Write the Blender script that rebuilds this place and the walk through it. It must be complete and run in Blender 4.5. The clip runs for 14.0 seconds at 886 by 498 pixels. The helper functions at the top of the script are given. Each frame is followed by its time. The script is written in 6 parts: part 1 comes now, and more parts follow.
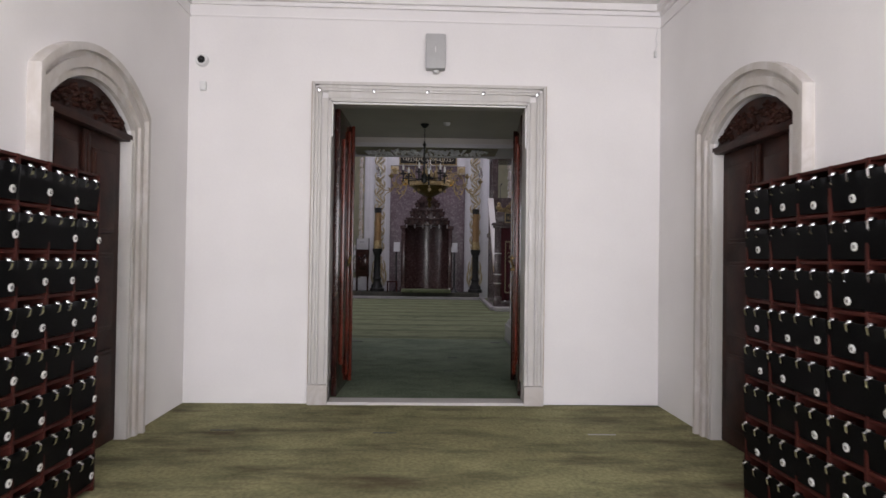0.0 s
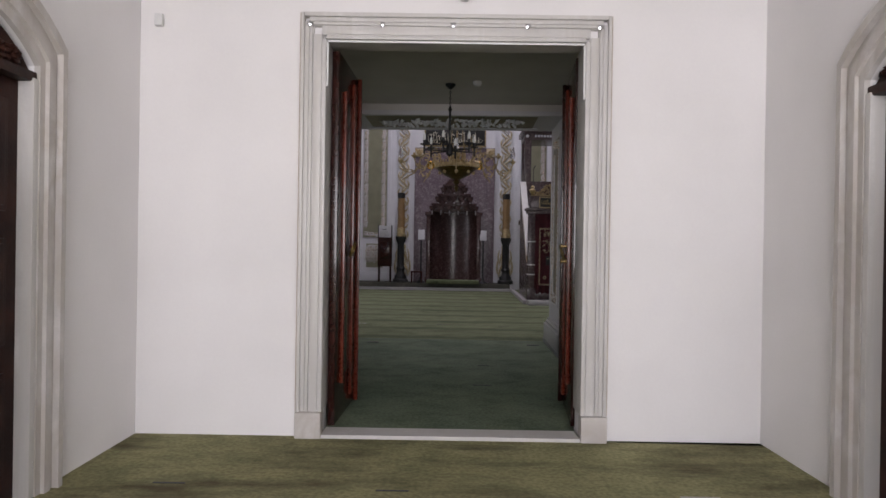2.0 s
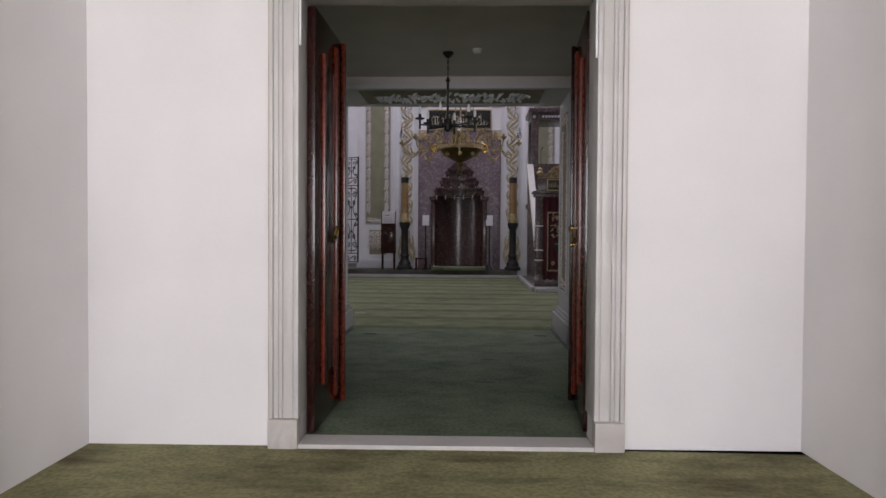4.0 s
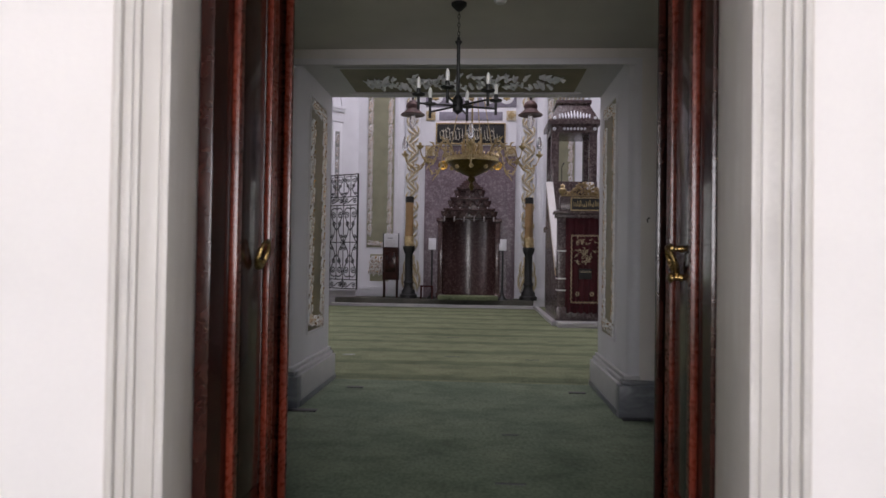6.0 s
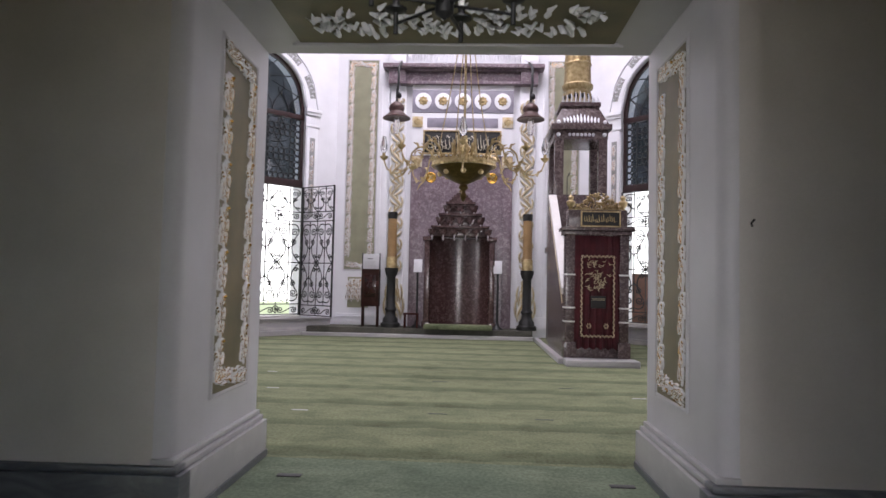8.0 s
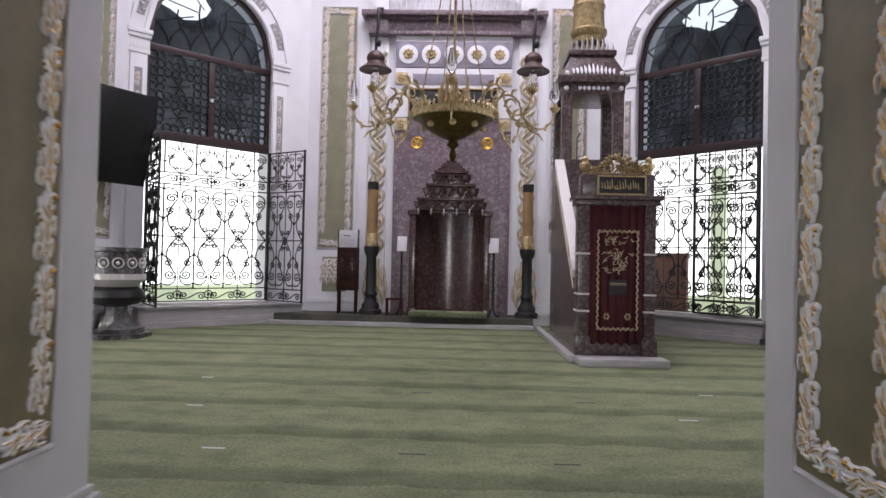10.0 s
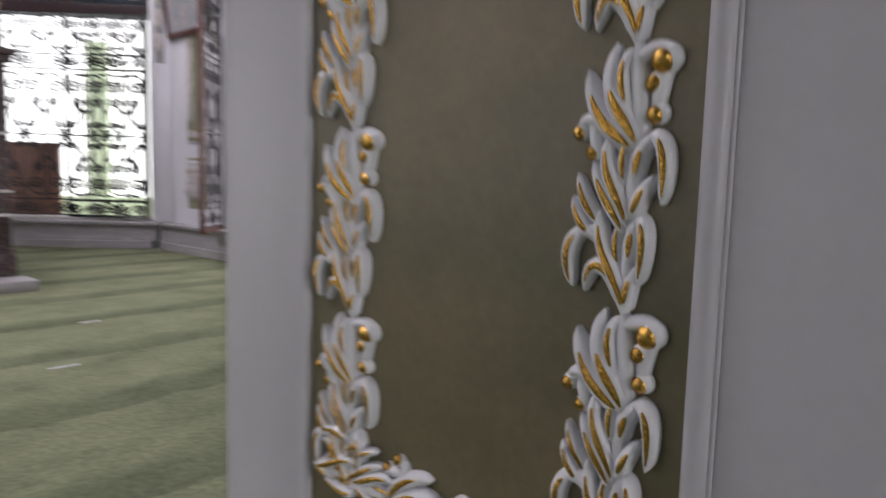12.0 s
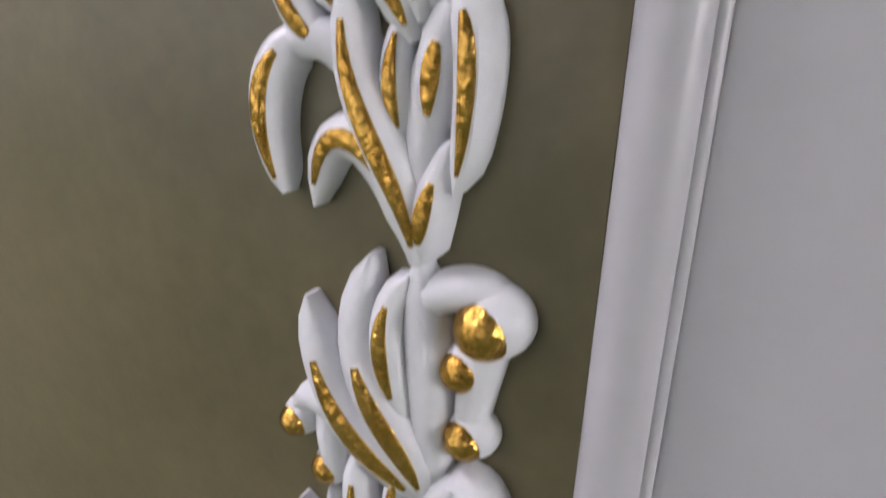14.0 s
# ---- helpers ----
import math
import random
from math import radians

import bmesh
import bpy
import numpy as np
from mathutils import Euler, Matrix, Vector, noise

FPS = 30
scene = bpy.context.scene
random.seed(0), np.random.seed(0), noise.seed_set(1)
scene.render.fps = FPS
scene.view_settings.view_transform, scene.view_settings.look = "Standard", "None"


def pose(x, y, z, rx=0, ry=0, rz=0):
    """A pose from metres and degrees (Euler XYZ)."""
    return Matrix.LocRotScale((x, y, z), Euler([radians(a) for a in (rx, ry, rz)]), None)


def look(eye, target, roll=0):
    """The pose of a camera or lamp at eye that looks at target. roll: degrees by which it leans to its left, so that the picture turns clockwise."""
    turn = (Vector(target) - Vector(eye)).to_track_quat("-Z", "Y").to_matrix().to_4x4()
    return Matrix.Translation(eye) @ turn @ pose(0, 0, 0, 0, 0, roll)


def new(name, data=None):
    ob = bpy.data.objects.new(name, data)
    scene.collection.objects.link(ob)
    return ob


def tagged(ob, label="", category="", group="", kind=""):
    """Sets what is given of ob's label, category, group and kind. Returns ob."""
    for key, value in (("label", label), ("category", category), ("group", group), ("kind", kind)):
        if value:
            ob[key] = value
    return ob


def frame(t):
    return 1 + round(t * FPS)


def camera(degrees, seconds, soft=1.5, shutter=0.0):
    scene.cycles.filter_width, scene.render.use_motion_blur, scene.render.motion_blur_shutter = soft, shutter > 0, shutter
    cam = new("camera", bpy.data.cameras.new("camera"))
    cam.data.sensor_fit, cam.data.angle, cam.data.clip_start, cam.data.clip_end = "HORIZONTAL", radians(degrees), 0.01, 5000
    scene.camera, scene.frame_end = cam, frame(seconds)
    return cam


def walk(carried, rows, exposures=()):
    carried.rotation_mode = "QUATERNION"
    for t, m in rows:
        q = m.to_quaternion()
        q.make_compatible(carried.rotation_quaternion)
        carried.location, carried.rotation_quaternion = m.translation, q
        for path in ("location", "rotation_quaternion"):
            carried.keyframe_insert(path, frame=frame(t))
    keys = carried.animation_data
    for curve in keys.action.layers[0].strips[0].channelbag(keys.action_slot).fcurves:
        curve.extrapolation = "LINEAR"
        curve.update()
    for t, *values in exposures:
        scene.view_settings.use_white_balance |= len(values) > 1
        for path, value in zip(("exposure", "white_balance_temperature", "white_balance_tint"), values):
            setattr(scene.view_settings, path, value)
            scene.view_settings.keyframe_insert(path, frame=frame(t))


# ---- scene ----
# ---------- camera and walk ----------
cam = camera(67.9, 14.0, shutter=0.5)
# seconds, place, tilt, lean, turn
ROWS = [
    (0.0, 0.0972, -6.7621, 1.4900, 90.86, -0.80, -0.51),
    (0.5, 0.1010, -6.2520, 1.4900, 90.95, -0.80, -0.40),
    (1.0, 0.1024, -5.7531, 1.4850, 90.75, -0.82, -0.53),
    (1.5, 0.1035, -5.3513, 1.4870, 90.28, -0.68, 1.05),
    (2.0, 0.0876, -5.1158, 1.4860, 89.85, -0.89, 1.86),
    (2.5, 0.1290, -5.0042, 1.4980, 88.66, -0.91, 1.96),
    (2.7, 0.1791, -4.9541, 1.4980, 88.65, -0.96, 1.95),
    (4.8, 0.1630, -3.7160, 1.3990, 88.76, -0.08, 2.90),
    (5.0, 0.1370, -3.4570, 1.3870, 89.35, -0.39, 3.17),
    (5.5, 0.0940, -2.9060, 1.3930, 90.04, -1.28, 3.26),
    (6.0, 0.0910, -2.2960, 1.4470, 90.90, -0.85, 3.33),
    (6.5, 0.0520, -1.7110, 1.4280, 92.34, -0.69, 3.39),
    (7.0, 0.0850, -1.1000, 1.4710, 93.17, -0.75, 3.43),
    (7.2, 0.0490, -0.8680, 1.4630, 93.12, -0.83, 3.32),
    (9.3, 0.0200, 1.6080, 1.4580, 92.28, -1.52, 1.43),
    (9.5, 0.0270, 1.8270, 1.4680, 91.81, -1.33, 1.86),
    (10.0, 0.0550, 2.3950, 1.4800, 91.23, -1.22, 1.85),
    (10.5, 0.2280, 2.9730, 1.4630, 91.17, -0.56, -4.21),
    (11.0, 0.3580, 3.5080, 1.4240, 90.54, -0.91, -19.92),
    (11.5, 0.5200, 3.9450, 1.3440, 87.84, -0.79, -34.35),
    (12.0, 0.7290, 4.2550, 1.2690, 84.28, -1.54, -48.39),
    (12.5, 0.8700, 4.4220, 1.1920, 80.88, -3.11, -60.39),
    (13.0, 1.0430, 4.4650, 1.1470, 76.33, -2.86, -65.39),
    (13.5, 1.1710, 4.4820, 1.1690, 71.43, -2.45, -66.22),
    (14.0, 1.2030, 4.4890, 1.2210, 71.48, -2.30, -66.50),
]
EXPOSURES = [(0.0, 0.0), (2.5, 0.0), (5.0, 0.2), (6.0, 0.5), (6.5, 1.02), (7.0, 1.62), (8.2, 1.25), (9.5, 1.0), (10.0, 1.08), (11.5, 1.1), (12.0, 1.25), (12.5, 1.5), (13.0, 1.84), (13.5, 2.12), (14.0, 2.24)]
walk(cam, [(t, pose(x, y, z, rx, ry, rz)) for t, x, y, z, rx, ry, rz in ROWS], EXPOSURES)

# ---------- world and light ----------
world = bpy.data.worlds.new("sky")
scene.world = world
world.use_nodes = True
wn = world.node_tree.nodes
sky = wn.new("ShaderNodeTexSky")
sky.sky_type = "NISHITA"
sky.sun_disc = False
sky.sun_elevation, sky.sun_rotation = radians(48), radians(150)
world.node_tree.links.new(sky.outputs[0], wn["Background"].inputs[0])
wn["Background"].inputs[1].default_value = 0.12

sun_data = bpy.data.lights.new("sun", "SUN")
sun_data.energy, sun_data.angle, sun_data.color = 3.0, radians(0.5), (1.0, 0.95, 0.86)
sun = new("sun", sun_data)
sun.matrix_world = look((0, 0, 0), (0.4, 1.0, -1.25))


def area_lamp(name, centre, target, width, height, power, colour=(1.0, 0.98, 0.96)):
    """An area lamp, for daylight at an opening and for the overhead fill."""
    data = bpy.data.lights.new(name, "AREA")
    data.shape, data.size, data.size_y, data.energy, data.color = "RECTANGLE", width, height, power, colour
    ob = new(name, data)
    ob.matrix_world = look(centre, target)
    return ob


PORCH = pose(0, 0, 0, 0, 0, 1.63)
area_lamp("porch_daylight", PORCH @ Vector((0, -9.6, 2.3)), PORCH @ Vector((0, 0, 1.9)), 4.4, 3.2, 455, (0.995, 0.96, 1.02))
HX = -0.3
# added lamp under a closed roof; brightens the floor and niche wall
area_lamp("overhead_fill", (HX, 13.4, 12.7), (HX, 13.4, 0), 6.4, 6.4, 500, (1.0, 0.92, 1.035))

# ---------- materials ----------
def material(name, colour, rough=0.6, metal=0.0, scale=8.0, vary=0.12, bump=0.1, fine=60.0, second=None, spec=0.5, coat=0.0):
    """A surface with two sizes of variation, in colour, roughness and relief."""
    m = bpy.data.materials.new(name)
    m.use_nodes = True
    nt = m.node_tree
    b = nt.nodes["Principled BSDF"]
    b.inputs["Metallic"].default_value = metal
    b.inputs["Specular IOR Level"].default_value = spec
    b.inputs["Coat Weight"].default_value = coat
    geo = nt.nodes.new("ShaderNodeTexCoord")
    n1, n2 = nt.nodes.new("ShaderNodeTexNoise"), nt.nodes.new("ShaderNodeTexNoise")
    for n, s, d in ((n1, scale, 4.0), (n2, fine, 3.0)):
        n.inputs["Scale"].default_value, n.inputs["Detail"].default_value = s, d
        nt.links.new(geo.outputs["Object"], n.inputs["Vector"])
    ramp = nt.nodes.new("ShaderNodeValToRGB")
    c2 = second or tuple(c * (1 - 2 * vary) for c in colour)
    ramp.color_ramp.elements[0].position, ramp.color_ramp.elements[1].position = 0.32, 0.68
    ramp.color_ramp.elements[0].color, ramp.color_ramp.elements[1].color = (*c2, 1), (*colour, 1)
    nt.links.new(n1.outputs["Fac"], ramp.inputs["Fac"])
    mix = nt.nodes.new("ShaderNodeMix")
    mix.data_type, mix.blend_type = "RGBA", "MULTIPLY"
    mix.inputs["Factor"].default_value = min(1.0, vary * 1.6)
    nt.links.new(ramp.outputs["Color"], mix.inputs[6])
    nt.links.new(n2.outputs["Fac"], mix.inputs[7])
    nt.links.new(mix.outputs[2], b.inputs["Base Color"])
    mr = nt.nodes.new("ShaderNodeMapRange")
    mr.inputs["To Min"].default_value, mr.inputs["To Max"].default_value = max(0.02, rough * 0.8), min(1.0, rough * 1.2)
    nt.links.new(n2.outputs["Fac"], mr.inputs["Value"])
    nt.links.new(mr.outputs["Result"], b.inputs["Roughness"])
    if bump:
        add = nt.nodes.new("ShaderNodeMath")
        add.operation = "ADD"
        nt.links.new(n1.outputs["Fac"], add.inputs[0])
        nt.links.new(n2.outputs["Fac"], add.inputs[1])
        bp = nt.nodes.new("ShaderNodeBump")
        bp.inputs["Strength"].default_value, bp.inputs["Distance"].default_value = bump, 0.01
        nt.links.new(add.outputs[0], bp.inputs["Height"])
        nt.links.new(bp.outputs["Normal"], b.inputs["Normal"])
    return m


def marble(name, base, vein, scale=1.5, rough=0.3, stretch=(1, 1, 1), width=0.12):
    """Veined stone."""
    m = material(name, base, rough, 0.0, scale * 2, 0.1, 0.05)
    nt = m.node_tree
    b = nt.nodes["Principled BSDF"]
    src = b.inputs["Base Color"].links[0].from_socket
    tc, mp, n = nt.nodes.new("ShaderNodeTexCoord"), nt.nodes.new("ShaderNodeMapping"), nt.nodes.new("ShaderNodeTexNoise")
    mp.inputs["Scale"].default_value = stretch
    n.inputs["Scale"].default_value, n.inputs["Detail"].default_value, n.inputs["Distortion"].default_value = scale, 8.0, 1.2
    nt.links.new(tc.outputs["Object"], mp.inputs["Vector"])
    nt.links.new(mp.outputs["Vector"], n.inputs["Vector"])
    r = nt.nodes.new("ShaderNodeValToRGB")
    e = r.color_ramp.elements
    e[0].position, e[0].color = 0.5 - width, (0, 0, 0, 1)
    e[1].position, e[1].color = 0.5 + width, (0, 0, 0, 1)
    k = r.color_ramp.elements.new(0.5)
    k.color = (1, 1, 1, 1)
    nt.links.new(n.outputs["Fac"], r.inputs["Fac"])
    mix = nt.nodes.new("ShaderNodeMix")
    mix.data_type = "RGBA"
    mix.inputs[7].default_value = (*vein, 1)
    nt.links.new(r.outputs["Color"], mix.inputs["Factor"])
    nt.links.new(src, mix.inputs[6])
    nt.links.new(mix.outputs[2], b.inputs["Base Color"])
    return m


def breccia(name, base, light, dark, scale=22.0, rough=0.3):
    """Speckled stone of small angular fragments in a darker ground, with cloudy patches."""
    m = material(name, base, rough, 0.0, 1.4, 0.16, 0.03)
    nt = m.node_tree
    b = nt.nodes["Principled BSDF"]
    out = b.inputs["Base Color"].links[0].from_socket
    tc = nt.nodes.new("ShaderNodeTexCoord")
    warp = nt.nodes.new("ShaderNodeTexNoise")
    warp.inputs["Scale"].default_value, warp.inputs["Detail"].default_value = scale * 0.4, 4.0
    nt.links.new(tc.outputs["Object"], warp.inputs["Vector"])
    shift = nt.nodes.new("ShaderNodeMix")
    shift.data_type = "RGBA"
    shift.inputs["Factor"].default_value = 0.12
    nt.links.new(tc.outputs["Object"], shift.inputs[6])
    nt.links.new(warp.outputs["Color"], shift.inputs[7])
    for size, low, high, colour in ((scale, 0.62, 0.9, light), (scale * 0.55, 0.66, 0.86, dark), (scale * 2.3, 0.74, 0.95, light)):
        v = nt.nodes.new("ShaderNodeTexVoronoi")
        v.inputs["Scale"].default_value = size
        nt.links.new(shift.outputs[2], v.inputs["Vector"])
        sep = nt.nodes.new("ShaderNodeSeparateColor")
        nt.links.new(v.outputs["Color"], sep.inputs[0])
        r = nt.nodes.new("ShaderNodeMapRange")
        r.inputs["From Min"].default_value, r.inputs["From Max"].default_value, r.inputs["To Max"].default_value = low, high, 0.75
        nt.links.new(sep.outputs[0], r.inputs["Value"])
        mix = nt.nodes.new("ShaderNodeMix")
        mix.data_type = "RGBA"
        mix.inputs[7].default_value = (*colour, 1)
        nt.links.new(r.outputs["Result"], mix.inputs["Factor"])
        nt.links.new(out, mix.inputs[6])
        out = mix.outputs[2]
    nt.links.new(out, b.inputs["Base Color"])
    return m


def carpet(name, light, dark, rows=0.0, stain=None):
    """Cut-pile carpet with worn patches and, where rows is set, prayer rows across it."""
    m = material(name, light, 0.95, 0.0, 1.1, 0.22, 0.7, 160.0, dark, 0.1)
    nt = m.node_tree
    b = nt.nodes["Principled BSDF"]
    src = b.inputs["Base Color"].links[0].from_socket
    tc, mp = nt.nodes.new("ShaderNodeTexCoord"), nt.nodes.new("ShaderNodeMapping")
    mp.inputs["Scale"].default_value = (1.0, 1.35, 1.0)
    n = nt.nodes.new("ShaderNodeTexNoise")
    n.inputs["Scale"].default_value, n.inputs["Detail"].default_value, n.inputs["Roughness"].default_value = 2.2, 9.0, 0.68
    nt.links.new(tc.outputs["Object"], mp.inputs["Vector"])
    nt.links.new(mp.outputs["Vector"], n.inputs["Vector"])
    r = nt.nodes.new("ShaderNodeValToRGB")
    r.color_ramp.elements[0].position, r.color_ramp.elements[0].color = 0.3, (0.5, 0.52, 0.5, 1)
    r.color_ramp.elements[1].position, r.color_ramp.elements[1].color = 0.55, (1, 1, 1, 1)
    nt.links.new(n.outputs["Fac"], r.inputs["Fac"])
    mix = nt.nodes.new("ShaderNodeMix")
    mix.data_type, mix.blend_type = "RGBA", "MULTIPLY"
    mix.inputs["Factor"].default_value = 0.75
    nt.links.new(src, mix.inputs[6])
    nt.links.new(r.outputs["Color"], mix.inputs[7])
    n4 = nt.nodes.new("ShaderNodeTexNoise")
    n4.inputs["Scale"].default_value, n4.inputs["Detail"].default_value = 34.0, 6.0
    nt.links.new(tc.outputs["Object"], n4.inputs["Vector"])
    r4 = nt.nodes.new("ShaderNodeValToRGB")
    r4.color_ramp.elements[0].position, r4.color_ramp.elements[0].color = 0.36, (0.45, 0.46, 0.45, 1)
    r4.color_ramp.elements[1].position, r4.color_ramp.elements[1].color = 0.62, (1, 1, 1, 1)
    nt.links.new(n4.outputs["Fac"], r4.inputs["Fac"])
    mix4 = nt.nodes.new("ShaderNodeMix")
    mix4.data_type, mix4.blend_type = "RGBA", "MULTIPLY"
    mix4.inputs["Factor"].default_value = 0.55
    nt.links.new(mix.outputs[2], mix4.inputs[6])
    nt.links.new(r4.outputs["Color"], mix4.inputs[7])
    out = mix4.outputs[2]
    if stain:
        n5, m5 = nt.nodes.new("ShaderNodeTexNoise"), nt.nodes.new("ShaderNodeMapping")
        m5.inputs["Scale"].default_value, m5.inputs["Location"].default_value = (0.55, 1.9, 1.0), (3.1, 1.7, 0.0)
        n5.inputs["Scale"].default_value, n5.inputs["Detail"].default_value, n5.inputs["Roughness"].default_value = 1.3, 9.0, 0.66
        nt.links.new(tc.outputs["Object"], m5.inputs["Vector"])
        nt.links.new(m5.outputs["Vector"], n5.inputs["Vector"])
        r5 = nt.nodes.new("ShaderNodeValToRGB")
        r5.color_ramp.elements[0].position, r5.color_ramp.elements[1].position = 0.49, 0.68
        nt.links.new(n5.outputs["Fac"], r5.inputs["Fac"])
        mix5 = nt.nodes.new("ShaderNodeMix")
        mix5.data_type = "RGBA"
        mix5.inputs[7].default_value = (*stain, 1)
        nt.links.new(r5.outputs["Color"], mix5.inputs["Factor"])
        nt.links.new(out, mix5.inputs[6])
        out = mix5.outputs[2]
    if rows:
        sep, w = nt.nodes.new("ShaderNodeSeparateXYZ"), nt.nodes.new("ShaderNodeMath")
        nt.links.new(tc.outputs["Object"], sep.inputs[0])
        w.operation = "MULTIPLY_ADD"
        w.inputs[1].default_value = 1.0 / rows
        n3 = nt.nodes.new("ShaderNodeTexNoise")
        n3.inputs["Scale"].default_value, n3.inputs["Detail"].default_value = 1.6, 6.0
        nt.links.new(tc.outputs["Object"], n3.inputs["Vector"])
        sc = nt.nodes.new("ShaderNodeMath")
        sc.operation = "MULTIPLY"
        sc.inputs[1].default_value = 0.26
        nt.links.new(n3.outputs["Fac"], sc.inputs[0])
        nt.links.new(sep.outputs["Y"], w.inputs[0])
        nt.links.new(sc.outputs[0], w.inputs[2])
        fr = nt.nodes.new("ShaderNodeMath")
        fr.operation = "FRACT"
        nt.links.new(w.outputs[0], fr.inputs[0])
        r2 = nt.nodes.new("ShaderNodeValToRGB")
        e = r2.color_ramp.elements
        e[0].position, e[0].color = 0.0, (0.45, 0.48, 0.45, 1)
        e[1].position, e[1].color = 1.0, (0.9, 0.9, 0.9, 1)
        k = e.new(0.22)
        k.color = (0.55, 0.58, 0.55, 1)
        k2 = e.new(0.34)
        k2.color = (1, 1, 1, 1)
        nt.links.new(fr.outputs[0], r2.inputs["Fac"])
        mix2 = nt.nodes.new("ShaderNodeMix")
        mix2.data_type, mix2.blend_type = "RGBA", "MULTIPLY"
        mix2.inputs["Factor"].default_value = 0.68
        nt.links.new(out, mix2.inputs[6])
        nt.links.new(r2.outputs["Color"], mix2.inputs[7])
        out = mix2.outputs[2]
    nt.links.new(out, b.inputs["Base Color"])
    return m


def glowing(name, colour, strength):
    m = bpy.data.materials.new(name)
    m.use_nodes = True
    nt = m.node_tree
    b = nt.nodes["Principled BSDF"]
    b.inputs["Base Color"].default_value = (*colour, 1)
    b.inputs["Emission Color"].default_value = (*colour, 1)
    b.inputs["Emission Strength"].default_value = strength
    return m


PLASTER = material("white_plaster", (0.80, 0.78, 0.775), 0.85, 0, 1.2, 0.03, 0.06, 40)
HALL_WHITE = material("hall_white_paint", (0.79, 0.79, 0.82), 0.55, 0, 2.0, 0.04, 0.05, 50)
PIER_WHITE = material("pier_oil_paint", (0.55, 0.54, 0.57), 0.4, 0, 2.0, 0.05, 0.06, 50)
FRAME_MARBLE = marble("grey_white_marble", (0.66, 0.64, 0.62), (0.53, 0.51, 0.485), 1.5, 0.42, (5, 5, 0.25), 0.15)
AGED_STONE = marble("aged_limestone", (0.64, 0.61, 0.585), (0.46, 0.425, 0.39), 3.0, 0.6, (1, 1, 0.5), 0.14)
STAINED_STONE = material("brown_stained_stone", (0.56, 0.47, 0.38), 0.6, 0, 2.6, 0.2, 0.1, 50, (0.36, 0.25, 0.16))
PLINTH_MARBLE = marble("blue_grey_marble", (0.19, 0.195, 0.21), (0.095, 0.10, 0.115), 2.0, 0.3, (1, 1, 3), 0.15)
STEP_MARBLE = marble("pale_step_marble", (0.52, 0.50, 0.49), (0.34, 0.33, 0.34), 1.5, 0.4, (0.6, 0.6, 5), 0.16)
PURPLE = breccia("purple_marble", (0.195, 0.145, 0.168), (0.285, 0.235, 0.255), (0.125, 0.085, 0.098), 20.0, 0.3)
MINBAR_MARBLE = breccia("brown_purple_marble", (0.088, 0.060, 0.060), (0.15, 0.115, 0.112), (0.05, 0.03, 0.03), 24.0, 0.25)
PURPLE_DARK = breccia("dark_brown_marble", (0.066, 0.034, 0.033), (0.098, 0.06, 0.056), (0.044, 0.022, 0.022), 16.0, 0.2)
PENDANT_PALE = material("pale_lilac_stone", (0.42, 0.37, 0.38), 0.35, 0, 20, 0.15, 0.1, 90)
CARPET_PORCH = carpet("olive_carpet", (0.42, 0.40, 0.215), (0.30, 0.28, 0.15), 0.0, (0.085, 0.070, 0.042))
CARPET_VEST = carpet("green_carpet", (0.285, 0.34, 0.235), (0.19, 0.242, 0.17))
CARPET_HALL = carpet("prayer_carpet", (0.315, 0.342, 0.205), (0.26, 0.29, 0.172), 1.15)
WOOD_DARK = material("dark_varnished_wood", (0.040, 0.011, 0.008), 0.2, 0, 5, 0.3, 0.06, 40, None, 0.28, 0.22)
WOOD_RED = material("red_mahogany", (0.165, 0.027, 0.013), 0.28, 0, 4, 0.3, 0.10, 50, None, 0.35, 0.18)
WOOD_BROWN = material("brown_walnut", (0.056, 0.021, 0.015), 0.5, 0, 5, 0.35, 0.1, 60, None, 0.12)
RACK_WOOD = material("rack_red_wood", (0.062, 0.014, 0.010), 0.6, 0, 6, 0.2, 0.1, 60, None, 0.12)
BLACK_FLAP = material("black_vinyl", (0.004, 0.0038, 0.0042), 0.5, 0, 6, 0.2, 0.1, 80, None, 0.06)
CHROME = material("chrome", (0.78, 0.78, 0.8), 0.12, 1.0, 20, 0.05, 0)
TAG_WHITE = material("white_plastic_tag", (0.72, 0.72, 0.70), 0.5, 0, 20, 0.05, 0)
INK = material("dark_ink", (0.03, 0.03, 0.035), 0.6, 0, 20, 0.05, 0)
OLIVE = material("olive_panel_paint", (0.215, 0.175, 0.094), 0.42, 0, 3.2, 0.2, 0.06, 70, (0.135, 0.118, 0.060))
PANEL_GREEN = material("sage_panel_paint", (0.30, 0.295, 0.195), 0.5, 0, 3, 0.1, 0.05, 60)
RELIEF = material("white_relief_paint", (0.745, 0.75, 0.78), 0.36, 0, 30, 0.04, 0.10, 120)
GOLD = material("gold_leaf", (0.76, 0.46, 0.11), 0.24, 1.0, 60, 0.2, 0.30, 220, (0.50, 0.27, 0.05))
GILT = material("pale_gilding", (0.60, 0.47, 0.25), 0.36, 0.55, 14, 0.2, 0.25, 80, (0.33, 0.24, 0.11))
CREAM_GILT = material("cream_and_gilt_carving", (0.70, 0.64, 0.50), 0.45, 0.15, 9, 0.2, 0.25, 70, (0.5, 0.36, 0.15))
RELIEF_CREAM = material("cream_relief_paint", (0.66, 0.61, 0.50), 0.45, 0, 12, 0.1, 0.12, 90)
